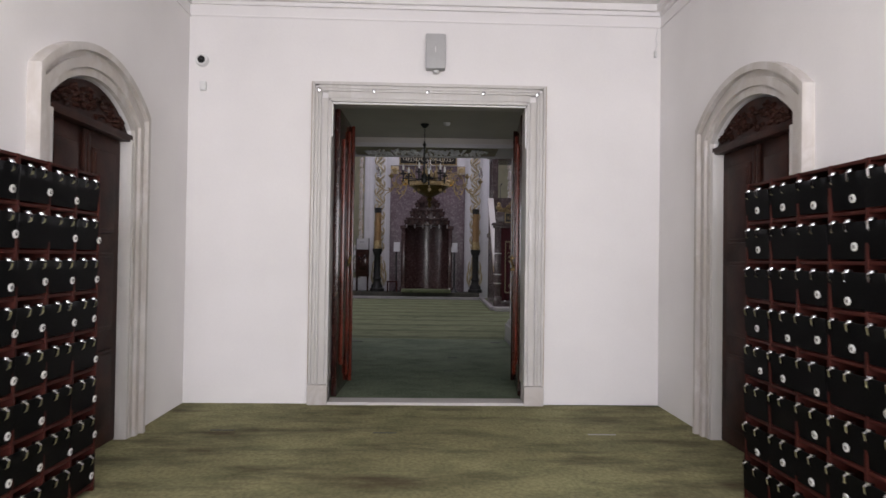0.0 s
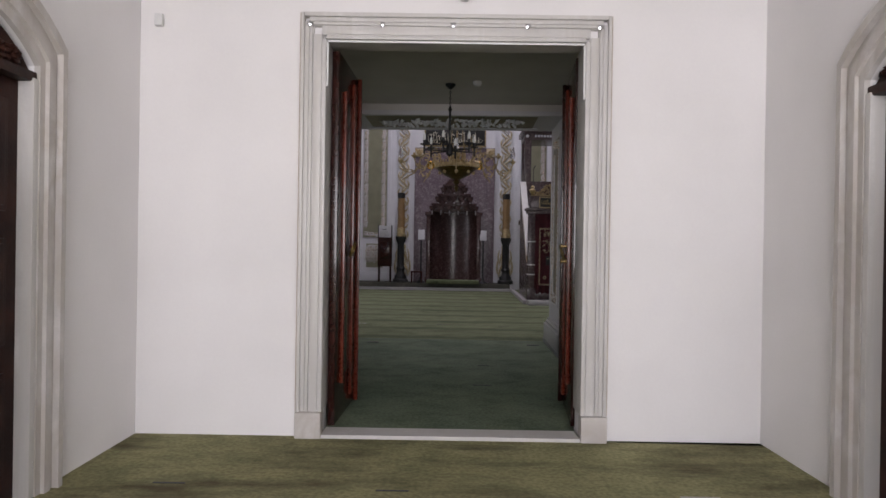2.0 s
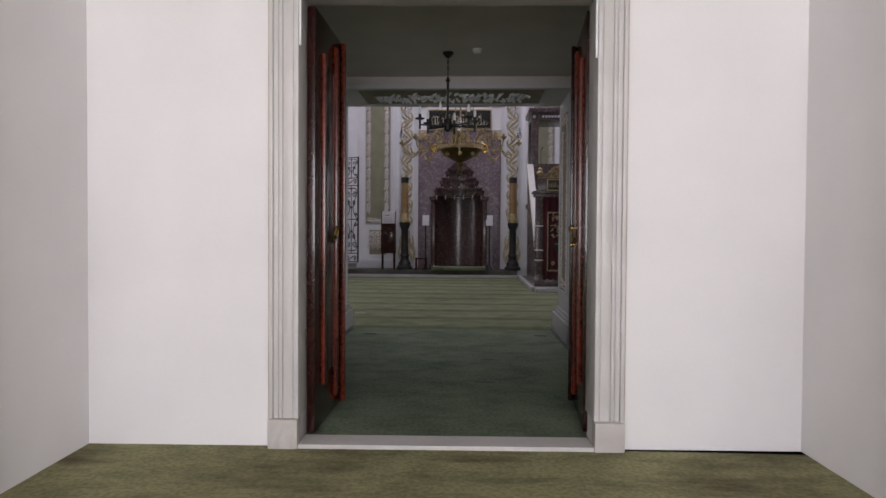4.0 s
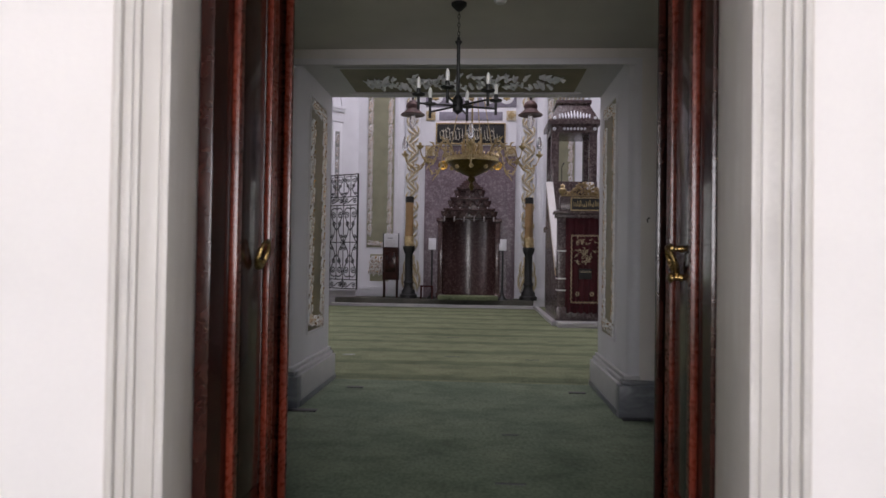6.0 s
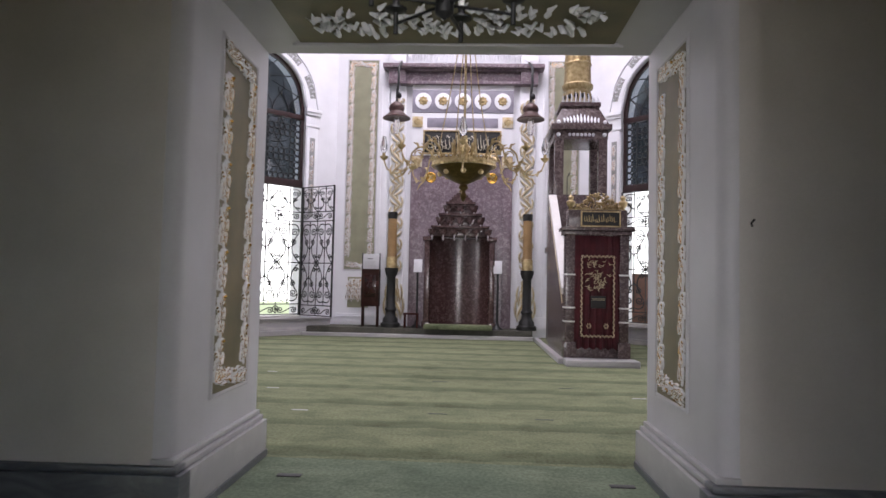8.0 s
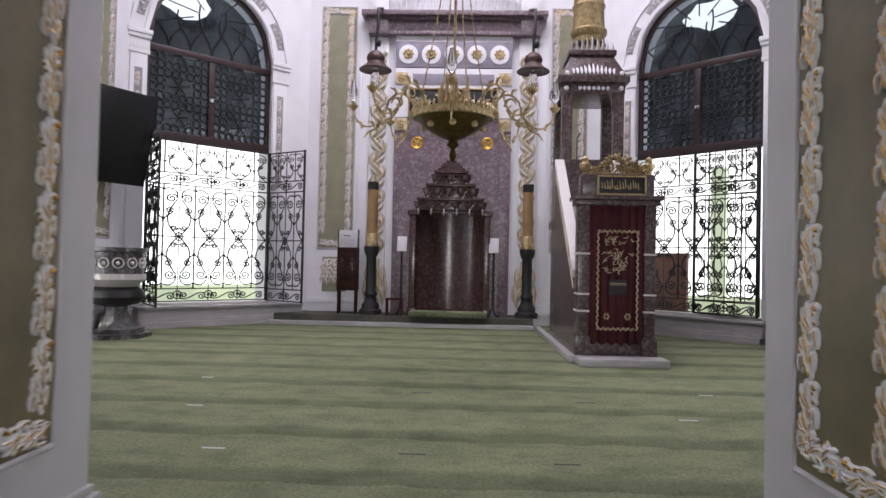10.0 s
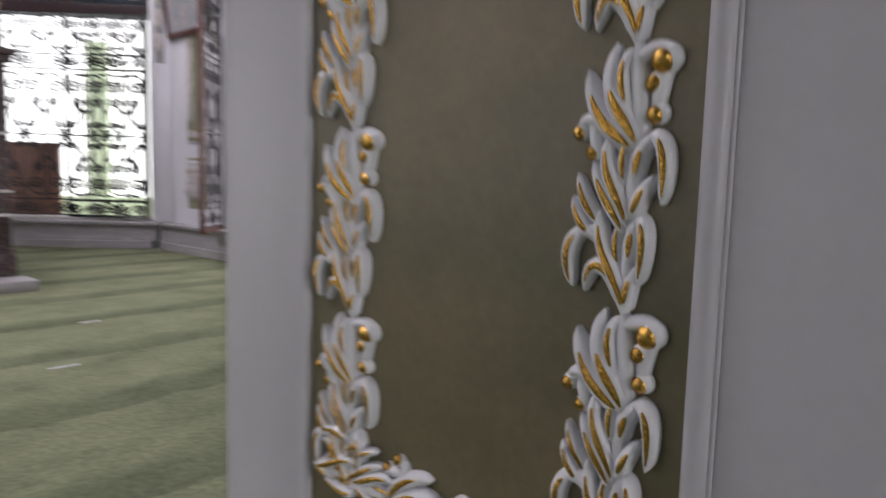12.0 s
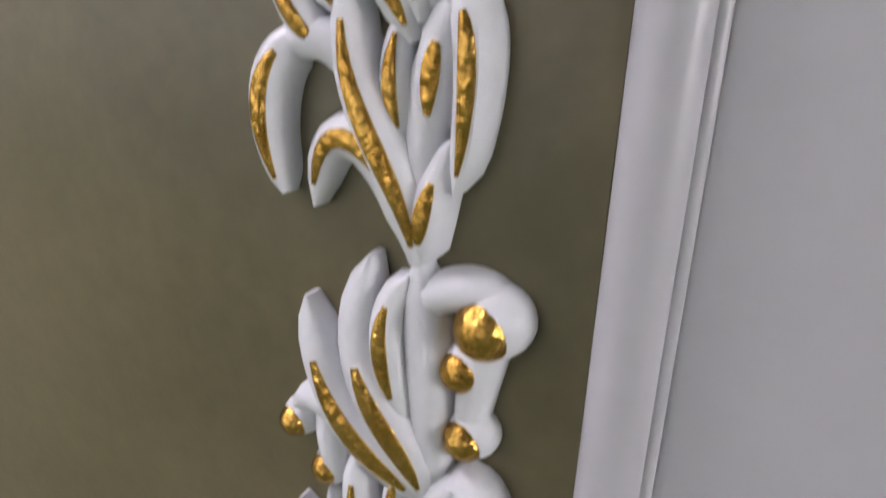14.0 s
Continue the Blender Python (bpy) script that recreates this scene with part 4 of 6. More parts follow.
def vestibule_lamp():
    c = Vector((-0.11, 2.84, 0))
    t = thing("chandelier", "dark six-armed metal chandelier with unlit candle bulbs", "chandelier", Matrix.Translation(c))
    part("canopy", L([(0.062, VZ - 0.001), (0.06, VZ - 0.02), (0.02, VZ - 0.06), (0.0, VZ - 0.065)], 18), IRON, t)
    bm = bmesh.new()
    for i in range(8):
        z = VZ - 0.07 - i * 0.034
        ring = [(0.009 * math.cos(a) * (i % 2), 0.009 * math.cos(a) * ((i + 1) % 2), z + 0.021 * math.sin(a)) for a in [k * 6.2832 / 8 for k in range(8)]]
        tube(bm, ring, 0.003, 4, closed=True)
    part("chain", bm, IRON, t)
    part("rod", L([(0.02, 3.14), (0.03, 3.155), (0.014, 3.17), (0.012, 3.19), (0.0, 3.2)][::-1] + [(0.014, 3.13), (0.013, 2.74), (0.0, 2.735)], 12), IRON, t)
    part("hub", L([(0.0, 2.58), (0.012, 2.59), (0.04, 2.61), (0.042, 2.70), (0.02, 2.735), (0.0, 2.74)], 16), IRON, t)
    for i in range(6):
        a = radians(18 + 60 * i)
        x, y = 0.315 * math.cos(a), 0.315 * math.sin(a)
        arm = part("arm", T([(0.04 * math.cos(a), 0.04 * math.sin(a), 2.65), (x, y, 2.65)], 0.008), IRON, t)
        part("candle_cup", L([(0.0, 2.60), (0.011, 2.602), (0.011, 2.70), (0.05, 2.712), (0.052, 2.722), (0.016, 2.724), (0.016, 2.765), (0.0, 2.766)], 14, (x, y, 0)), IRON, arm)
        part("bulb", L([(0.013, 2.766), (0.016, 2.79), (0.018, 2.81), (0.012, 2.84), (0.0, 2.86)], 12, (x, y, 0)), BULB, arm, "unlit frosted candle bulb")


vestibule_lamp()


def vestibule_details():
    t = thing("smoke_detector", "round white smoke detector on the ceiling", "smoke detector")
    part("case", L([(0.0, VZ - 0.055), (0.035, VZ - 0.05), (0.05, VZ - 0.03), (0.055, VZ - 0.001), (0.0, VZ - 0.001)], 18, (0.21, 2.72, 0)), PLASTIC_WHITE, t)
    for x, y in ((-1.30, 5.02), (1.16, 5.02)):
        t = thing("floor_vent", "small black slot set in the carpet", "floor vent", None, "floor vents")
        part("plate", B(x - 0.09, y - 0.035, 0.001, x + 0.09, y + 0.035, 0.008, bevel=0.002), IRON, t)
    for x in (-1.66, 1.62):
        t = thing("carpet_edge_mat", "dark rubber strip along the pier plinth", "mat", None, "plinth strips")
        part("strip", B(x - 0.22, 3.80, 0.001, x + 0.22, 3.895, 0.012, bevel=0.003), BLACK, t)
    t = thing("wall_hook", "small dark iron wall hook", "hook")
    part("ring", T([(1.66, YF - 0.004, 1.86), (1.64, YF - 0.05, 1.86), (1.62, YF - 0.06, 1.84), (1.63, YF - 0.05, 1.82)], 0.006), IRON, t)


vestibule_details()

# ---------- prayer hall: structure ----------
YM = 18.6
CORNERS = [(-6.9, YB), (-6.9, 15.6), (-3.9, YM), (3.3, YM), (6.3, 15.6), (6.3, YB)]
WS0, WS1, WSILL, WSPR = 0.42, 3.42, 0.46, 6.2
bm = B(-7.4, YB, -0.1, 6.8, 19.2, 0.0)
solid("floor_hall", bm, CARPET_HALL, "green prayer carpet with darker rows", "floor")
bm = bmesh.new()
DX0, DX1, DY0, DY1 = HX - 3.4, HX + 3.4, 10.0, 16.8
box(bm, -7.6, YB - 0.1, WT, DX0, 19.6, WT + 0.3)
box(bm, DX1, YB - 0.1, WT, 7.0, 19.6, WT + 0.3)
box(bm, DX0, YB - 0.1, WT, DX1, DY0, WT + 0.3)
box(bm, DX0, DY1, WT, DX1, 19.6, WT + 0.3)
# unseen box above the ceiling, added to house the overhead lamp
for a in ((DX0 - 0.3, DY0, DX0, DY1), (DX1, DY0, DX1 + 0.3, DY1), (DX0 - 0.3, DY0 - 0.3, DX1 + 0.3, DY0), (DX0 - 0.3, DY1, DX1 + 0.3, DY1 + 0.3)):
    box(bm, a[0], a[1], WT + 0.3, a[2], a[3], 13.0)
box(bm, DX0 - 0.3, DY0 - 0.3, 13.0, DX1 + 0.3, DY1 + 0.3, 13.2)
solid("ceiling_hall", bm, HALL_WHITE, "high white hall ceiling with an unseen raised box for a fill lamp", "ceiling")
SIDE = 15.6 - YB
solid("wall_hall_west", wall_mesh(SIDE, WT, 0.6, [(1.2, 4.0, WSILL, WSPR, 1.4), (SIDE - 4.6, SIDE - 1.8, WSILL, WSPR, 1.4)]), HALL_WHITE, "white hall wall with tall arched windows", "wall", m=along(CORNERS[0], CORNERS[1]))
solid("wall_hall_northwest", wall_mesh(4.243, WT, 0.6, [(0.36, 3.24, WSILL, WSPR, 1.44)]), HALL_WHITE, "white angled wall with a tall arched window", "wall", m=along(CORNERS[1], CORNERS[2]))
solid("wall_mihrab", B(-4.2, YM, 0, 3.6, YM + 0.6, WT), HALL_WHITE, "white wall behind the prayer niche", "wall")
solid("wall_hall_northeast", wall_mesh(4.243, WT, 0.6, [(1.0, 3.88, WSILL, WSPR, 1.44)]), HALL_WHITE, "white angled wall with a tall arched window", "wall", m=along(CORNERS[3], CORNERS[4]))
solid("wall_hall_east", wall_mesh(SIDE, WT, 0.6, [(1.8, 4.6, WSILL, WSPR, 1.4), (SIDE - 4.0, SIDE - 1.2, WSILL, WSPR, 1.4)]), HALL_WHITE, "white hall wall with tall arched windows", "wall", m=along(CORNERS[4], CORNERS[5]))

# steps and platforms
bm = bmesh.new()
box(bm, -4.45, 17.42, 0, 1.67, 17.58, 0.09, 0.012)
solid("platform_kerb", bm, STEP_MARBLE, "low pale marble kerb before the prayer niche", "kerb")
solid("mihrab_platform", B(-4.35, 17.585, 0, 1.67, YM - 0.002, 0.24, bevel=0.012), CARPET_PLATFORM, "grey-brown carpeted platform before the prayer niche", "platform")
for p0, p1 in ((CORNERS[1], CORNERS[2]), (CORNERS[3], CORNERS[4]), (CORNERS[0], CORNERS[1]), (CORNERS[4], CORNERS[5])):
    ln = (Vector(p1) - Vector(p0)).length
    bm = bmesh.new()
    box(bm, 0.25, -0.36, 0, ln - 0.25, -0.002, 0.13, 0.012)
    box(bm, 0.22, -0.30, 0.131, ln - 0.22, -0.002, 0.40, 0.012)
    box(bm, 0.2, -0.34, 0.401, ln - 0.2, -0.002, 0.455, 0.012)
    solid("window_step", bm, STEP_MARBLE, "veined grey marble bench step under the window", "step", m=along(p0, p1))


# ---------- windows ----------
def spiral(cx, cz, r0, turns, way, start, n=26):
    out = []
    for i in range(n):
        t = i / (n - 1)
        a = start + way * turns * 2 * math.pi * t
        r = r0 * (1 - 0.82 * t)
        out.append((cx + r * math.cos(a), 0.0, cz + r * math.sin(a)))
    return out


def scroll_mesh():
    """A C-scroll pair with a stem, one metre high by half a metre wide."""
    bm = bmesh.new()
    r = 0.0135
    for s in (-1, 1):
        tube(bm, curve3((s * 0.235, 0, 0.0), (s * 0.0, 0, 0.26), (s * 0.03, 0, 0.42), (s * 0.215, 0, 0.72), 11), r, 4)
        tube(bm, spiral(s * 0.125, 0.735, 0.092, 1.6, s, 0.0 if s > 0 else math.pi), r, 4)
        tube(bm, curve3((0, 0, 0.30), (s * 0.03, 0, 0.40), (s * 0.11, 0, 0.40), (s * 0.155, 0, 0.49), 8), r, 4)
        tube(bm, spiral(s * 0.095, 0.50, 0.060, 1.4, s, 0.0 if s > 0 else math.pi, 20), r, 4)
        tube(bm, spiral(s * 0.175, 0.16, 0.055, 1.4, -s, 0.0 if s > 0 else math.pi, 18), r, 4)
        tube(bm, curve3((s * 0.215, 0, 0.74), (s * 0.24, 0, 0.9), (s * 0.12, 0, 0.98), (0, 0, 0.9), 8), r, 4)
    tube(bm, [(0, 0, 0.0), (0, 0, 1.0)], r, 4)
    lathe(bm, [(0.0, 0.85), (0.012, 0.88), (0.014, 0.93), (0.008, 0.98), (0.0, 1.0)], 8)
    return finish("iron_scroll", bm, IRON, True)


def flat_scroll_mesh():
    """A lying S-scroll for the borders, half a metre long and 0.2 high."""
    bm = bmesh.new()
    r = 0.0125
    tube(bm, curve3((0.04, 0, 0.05), (0.2, 0, -0.02), (0.3, 0, 0.22), (0.46, 0, 0.15), 12), r, 4)
    tube(bm, spiral(0.10, 0.11, 0.065, 1.4, -1, -2.2), r, 4)
    tube(bm, spiral(0.40, 0.09, 0.065, 1.4, -1, 1.0), r, 4)
    return finish("border_scroll", bm, IRON, True)


def rosette_mesh():
    bm = bmesh.new()
    tube(bm, [(0.085 * math.cos(k * 6.2832 / 16), 0, 0.085 * math.sin(k * 6.2832 / 16)) for k in range(16)], 0.014, 4, closed=True)
    for k in range(8):
        a = k * 6.2832 / 8
        tube(bm, [(0.02 * math.cos(a), 0, 0.02 * math.sin(a)), (0.055 * math.cos(a), -0.01, 0.055 * math.sin(a))], [0.014, 0.005], 5)
    ball(bm, (0, -0.005, 0), 0.02)
    return finish("rosette", bm, IRON, True)


SCROLL, BORDER, ROSETTE = scroll_mesh(), flat_scroll_mesh(), rosette_mesh()


def grille(t, x0, x1, z0, z1, bars):
    """A wrought-iron gate of scrolls between x0 and x1, as parts of t."""
    w = x1 - x0
    for x in (x0, x1):
        part("gate_stile", B(x - 0.02, -0.02, z0, x + 0.02, 0.02, z1, bevel=0.004), IRON, t)
    zb0, zb1, zt0, zt1 = z0 + 0.03, z0 + 0.29, z1 - 0.95, z1 - 0.70
    mid = (zb1 + zt0) / 2
    for z in (z0 + 0.02, zb1, mid, zt0, zt1, z1 - 0.02):
        part("gate_rail", B(x0 + 0.023, -0.012, z - 0.012, x1 - 0.023, 0.012, z + 0.012), IRON, t)
    n = bars
    cw = (w - 0.04) / n
    for i in range(n):
        cx = x0 + 0.02 + (i + 0.5) * cw
        q = cw / 0.5
        placed("iron_scroll", SCROLL, t, Matrix.Translation((cx, 0, mid + 0.012)) @ Matrix.Diagonal((q, 1, zt0 - mid - 0.02, 1)))
        placed("iron_scroll", SCROLL, t, Matrix.Translation((cx, 0, mid - 0.012)) @ Matrix.Diagonal((q, 1, -(mid - zb1 - 0.02), 1)))
        placed("iron_scroll", SCROLL, t, Matrix.Translation((cx, 0, zt1 + 0.01)) @ Matrix.Diagonal((q, 1, z1 - zt1 - 0.04, 1)))
        for z in (zb0, zt0 + 0.03):
            placed("border_scroll", BORDER, t, Matrix.Translation((cx - cw / 2 + 0.01, 0, z)) @ Matrix.Diagonal((q * 0.96, 1, 1.05, 1)))
        if i:
            part("gate_bar", B(cx - cw / 2 - 0.008, -0.008, z0 + 0.03, cx - cw / 2 + 0.008, 0.008, z1 - 0.03), IRON, t)
            for z in (mid, (zb0 + zb1) / 2, (zt0 + zt1) / 2):
                placed("rosette", ROSETTE, t, Matrix.Translation((cx - cw / 2, -0.012, z)))


def tracery(w, h):
    """Lace of iron rings that fills a sash."""
    bm = bmesh.new()
    nx, nz = max(3, round(w / 0.17)), max(4, round(h / 0.17))
    for i in range(nx):
        for j in range(nz):
            cx, cz = (i + 0.5) * w / nx, (j + 0.5) * h / nz
            if 0 < i < nx - 1 and (j % 4 in (1, 2)) and nx > 4 and 1 < i < nx - 2:
                continue
            rx, rz = w / nx * 0.5, h / nz * 0.5
            tube(bm, [(cx + rx * math.cos(k * 0.6283), 0, cz + rz * math.sin(k * 0.6283)) for k in range(10)], 0.021, 4, closed=True)
    for j in range(nz // 4 + 1):
        cz = (j * 4 + 2) * h / nz
        if cz > h:
            continue
        for k in range(6):
            a = k * 1.0472
            tube(bm, [(w / 2, 0, cz), (w / 2 + 0.2 * math.cos(a + 0.2), 0, cz + 0.2 * math.sin(a + 0.2)), (w / 2 + 0.24 * math.cos(a), 0, cz + 0.24 * math.sin(a))], [0.02, 0.014, 0.008], 4)
    return bm


def hall_window(m, x0, x1, split):
    """A tall arched window in the wall's opening; local x along the wall, face at y = 0."""
    t = thing("window_unit", "tall arched window with iron scroll grilles and dark red sashes", "window", m, "arched windows")
    y = 0.16
    w, mid = x1 - x0, (x0 + x1) / 2
    zt, zm = 4.10, 5.95
    part("sill", B(x0 + 0.002, -0.05, WSILL - 0.006, x1 - 0.002, 0.5, WSILL + 0.05, bevel=0.01), FRAME_MARBLE, t, "white marble sill")
    for a, b in ((x0 + 0.001, x0 + 0.09), (x1 - 0.09, x1 - 0.001)):
        part("window_frame", B(a, y - 0.05, zt, b, y + 0.05, WSPR + 0.02, bevel=0.008), WINDOW_WOOD, t)
    for z0, z1 in ((zt - 0.09, zt + 0.09), (zm - 0.07, zm + 0.07)):
        part("transom", B(x0 + 0.002, y - 0.07, z0, x1 - 0.002, y + 0.07, z1, bevel=0.012), WINDOW_WOOD, t)
    part("mullion", B(mid - 0.07, y - 0.06, zt + 0.091, mid + 0.07, y + 0.06, zm - 0.071, bevel=0.01), WINDOW_WOOD, t)
    part("latch", B(mid - 0.05, y - 0.085, 4.98, mid + 0.05, y - 0.061, 5.06, bevel=0.006), CHROME, t, "small steel latch")
    for a, b in ((x0 + 0.09, mid - 0.07), (mid + 0.07, x1 - 0.09)):
        bm = tracery(b - a, zm - zt - 0.16)
        bmesh.ops.translate(bm, verts=bm.verts, vec=(a, y - 0.02, zt + 0.09))
        tagged(part("tracery", bm, IRON, t), kind="stuff")
        g = part("pane", B(a, y + 0.02, zt + 0.09, b, y + 0.026, zm - 0.07), GLASS, t, "dark old window glass", False)
        g.visible_shadow = False
    # arched head
    line = arch_line(x0 + 0.002, x1 - 0.002, WSPR, (x1 - x0) / 2 - 0.002, 24)
    inner = arch_line(x0 + 0.09, x1 - 0.09, WSPR, (x1 - x0) / 2 - 0.09, 24)
    part("arch_frame", band(bmesh.new(), inner, line, y - 0.05, y + 0.05), WINDOW_WOOD, t)
    bm = bmesh.new()
    prism(bm, [(x0 + 0.09, zm + 0.07), (x1 - 0.09, zm + 0.07)] + inner[::-1], 0.006, Matrix.Translation((0, y + 0.02, 0)))
    g = part("fanlight_pane", bm, GLASS, t, "dark old fanlight glass", False)
    g.visible_shadow = False
    r = w / 2
    for k in range(-2, 3):
        bx = mid + k * w / 6.0
        for s in (-1, 1):
            part("tracery_bar", T(curve3((bx, y - 0.02, zm + 0.05), (bx, y - 0.02, zm + 0.5), (bx + s * 0.42, y - 0.02, zm + 0.55), (bx + s * 0.30, y - 0.02, zm + 1.15 - abs(k) * 0.22), 10), 0.02, 4), IRON, t)
    for k in range(7):
        a = math.pi * (k + 0.5) / 7
        part("tracery_bar", T([(mid + 0.45 * math.cos(a), y - 0.02, WSPR + 0.55 + 0.3 * math.sin(a)), (mid + (r - 0.1) * math.cos(a), y - 0.02, WSPR + (r - 0.1) * math.sin(a))], 0.016, 4), IRON, t)
    # lower grille
    grille(t, x0 + 0.05, x1 - 0.05, WSILL + 0.06, zt - 0.10, split)
    return t


def gate_leaf(m, w, columns=2, wooden=False):
    t = thing("gate_leaf", "open iron scroll gate leaf in a red-brown wooden frame" if wooden else "open black wrought-iron window gate leaf with scrolls", "gate", m, "window gate leaves")
    if wooden:
        for a in (-0.03, w):
            part("wooden_stile", B(a, -0.035, -0.02, a + 0.05, 0.035, 3.52, bevel=0.006), FRAME_RED, t, "red-brown wooden stile")
        for z in (-0.06, 3.5):
            part("wooden_rail", B(0.021, -0.034, z, w - 0.001, 0.034, z + 0.06, bevel=0.006), FRAME_RED, t, "red-brown wooden rail")
    grille(t, 0.02, w, 0.0, 3.5, columns)


WINDOWS = []
for c0, c1, x0, x1, split in ((1, 2, 0.36, 3.24, 4), (3, 4, 1.0, 3.88, 4), (0, 1, SIDE - 4.6, SIDE - 1.8, 4), (4, 5, 1.8, 4.6, 4), (0, 1, 1.2, 4.0, 4), (4, 5, SIDE - 4.0, SIDE - 1.2, 4)):
    m = along(CORNERS[c0], CORNERS[c1])
    hall_window(m, x0, x1, split)
    WINDOWS.append((m, x0, x1))
ML, MR = along(CORNERS[1], CORNERS[2]), along(CORNERS[3], CORNERS[4])
gate_leaf(ML @ pose(3.20, -0.01, 0.50, 0, 0, -75), 1.15)
gate_leaf(ML @ pose(0.42, -0.01, 0.50, 0, 0, -98), 1.15)
gate_leaf(MR @ pose(2.46, -0.02, 0.50, 0, 0, -6), 1.40, 3)
gate_leaf(along(CORNERS[4], CORNERS[5]) @ pose(1.70, -0.01, 0.50, 0, 0, -46), 1.0, 2, True)


def window_surround(m, x0, x1):
    """White moulded arch with painted relief panels, and flat pilasters with caps."""
    t = thing("window_surround", "white moulded window arch with small grey relief panels", "window surround", m, "window surrounds", "structure")
    r = (x1 - x0) / 2
    mid = (x0 + x1) / 2
    for g0, g1, d in ((0.02, 0.10, 0.03), (0.10, 0.34, 0.016), (0.34, 0.42, 0.05)):
        a, b = arch_line(x0 - g0, x1 + g0, WSPR, r + g0, 24), arch_line(x0 - g1, x1 + g1, WSPR, r + g1, 24)
        part("arch_moulding", band(bmesh.new(), a, b, -d, -0.001), HALL_WHITE, t)
    for k in (-2, -1, 0, 1, 2):
        a0, a1 = radians(90 + k * 34 - 11), radians(90 + k * 34 + 11)
        pts = [[(mid + q * math.cos(a0 + (a1 - a0) * i / 5), WSPR + q * math.sin(a0 + (a1 - a0) * i / 5)) for i in range(6)] for q in (r + 0.13, r + 0.31)]
        p = part("relief_panel", band(bmesh.new(), pts[0], pts[1], -0.022, -0.0165), GREY_PANEL, t, "grey relief panel")
        bm = bmesh.new()
        for i in range(6):
            a = a0 + (a1 - a0) * (i + 0.5) / 6
            q = r + 0.22 + (0.03 if i % 2 else -0.03)
            tube(bm, [(mid + (q - 0.05) * math.cos(a), -0.025, WSPR + (q - 0.05) * math.sin(a)), (mid + q * math.cos(a + 0.02), -0.045, WSPR + q * math.sin(a + 0.02)), (mid + (q + 0.05) * math.cos(a), -0.025, WSPR + (q + 0.05) * math.sin(a))], [0.01, 0.024, 0.006], 6)
        part("relief", bm, RELIEF, p)
    for s, e in ((x0, -1), (x1, 1)):
        a, b = (s - 0.36, s - 0.02) if e < 0 else (s + 0.02, s + 0.36)
        part("pilaster", B(a, -0.035, 0.456, b, -0.001, 5.7, bevel=0.006), HALL_WHITE, t)
        for z0, z1, d in ((5.7, 5.78, 0.06), (5.78, 6.02, 0.045), (6.02, 6.10, 0.09), (6.10, WSPR, 0.12)):
            part("cap_moulding", B(a - 0.03 - d * 0.4, -d, z0, b + 0.03 + d * 0.4, -0.0015, z1, bevel=0.012), HALL_WHITE, t)
        part("pilaster_panel", B(a + 0.09, -0.041, 3.2, b - 0.09, -0.0355, 5.4), GREY_PANEL, t)
        for i in range(5):
            bmz = 3.4 + i * 0.4
            garland(t, Matrix.Translation(((a + b) / 2, -0.041, bmz + 0.3)) @ Matrix.Scale(0.95, 4))


for (m, x0, x1) in WINDOWS[:4]:
    window_surround(m, x0, x1)

# ---------- outside the windows ----------
for (m, x0, x1) in WINDOWS:
    mid = (x0 + x1) / 2
    # this plate glows by itself and also lights the hall
    solid("backdrop", B(mid - 5.5, 3.6, -0.5, mid + 5.5, 3.8, 4.72), GLOW_WHITE, "white garden wall outside the window that glows to stand for sunlight", "backdrop", m=m)
    solid("backdrop", B(mid - 9.0, 4.4, 4.0, mid + 9.0, 4.6, 13.5), LEAFY, "dark trees and eaves beyond the garden wall", "backdrop", m=m)
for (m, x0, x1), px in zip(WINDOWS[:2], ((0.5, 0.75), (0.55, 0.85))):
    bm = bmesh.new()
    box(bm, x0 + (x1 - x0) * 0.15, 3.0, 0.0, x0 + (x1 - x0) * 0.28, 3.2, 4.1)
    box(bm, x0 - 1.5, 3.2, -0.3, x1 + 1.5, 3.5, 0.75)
    # planting blocks glow themselves; no sun reaches them
    solid("backdrop", bm, GLOW_GREEN, "green garden planting that glows to stand for sunlight", "backdrop", m=m)
solid("backdrop", B(0.2, 1.5, 0.0, 1.55, 1.6, 1.85), TIMBER, "brown timber boarding outside the window", "backdrop", m=WINDOWS[1][0])
SKY_WEST, SKY_EAST, SKY_Z = 2.75, 0.75, 8.7
for m, sx in zip((WINDOWS[0][0], WINDOWS[1][0]), (SKY_WEST, SKY_EAST)):
    bm = bmesh.new()
    rng = random.Random(9)
    prism(bm, [(sx + 0.8 * math.cos(k * 0.524) * rng.uniform(0.8, 1.15), SKY_Z + 0.42 * math.sin(k * 0.524) * rng.uniform(0.75, 1.2)) for k in range(12)], 0.05, Matrix.Translation((0, 4.3, 0)))
    # cut-out plate with the same glow, set before the dark backdrop
    solid("backdrop", bm, GLOW_WHITE, "glowing plate for the bright sky between the trees", "backdrop", m=m)
for k, (m, x0, x1) in enumerate(WINDOWS[2:]):
    mid = (x0 + x1) / 2
    area_lamp("window_daylight", m @ Vector((mid, 0.75, 4.0)), m @ Vector((mid, -5, 2.5)), 2.6, 6.0, 55 if k < 2 else 8, (1.0, 0.92, 1.035))

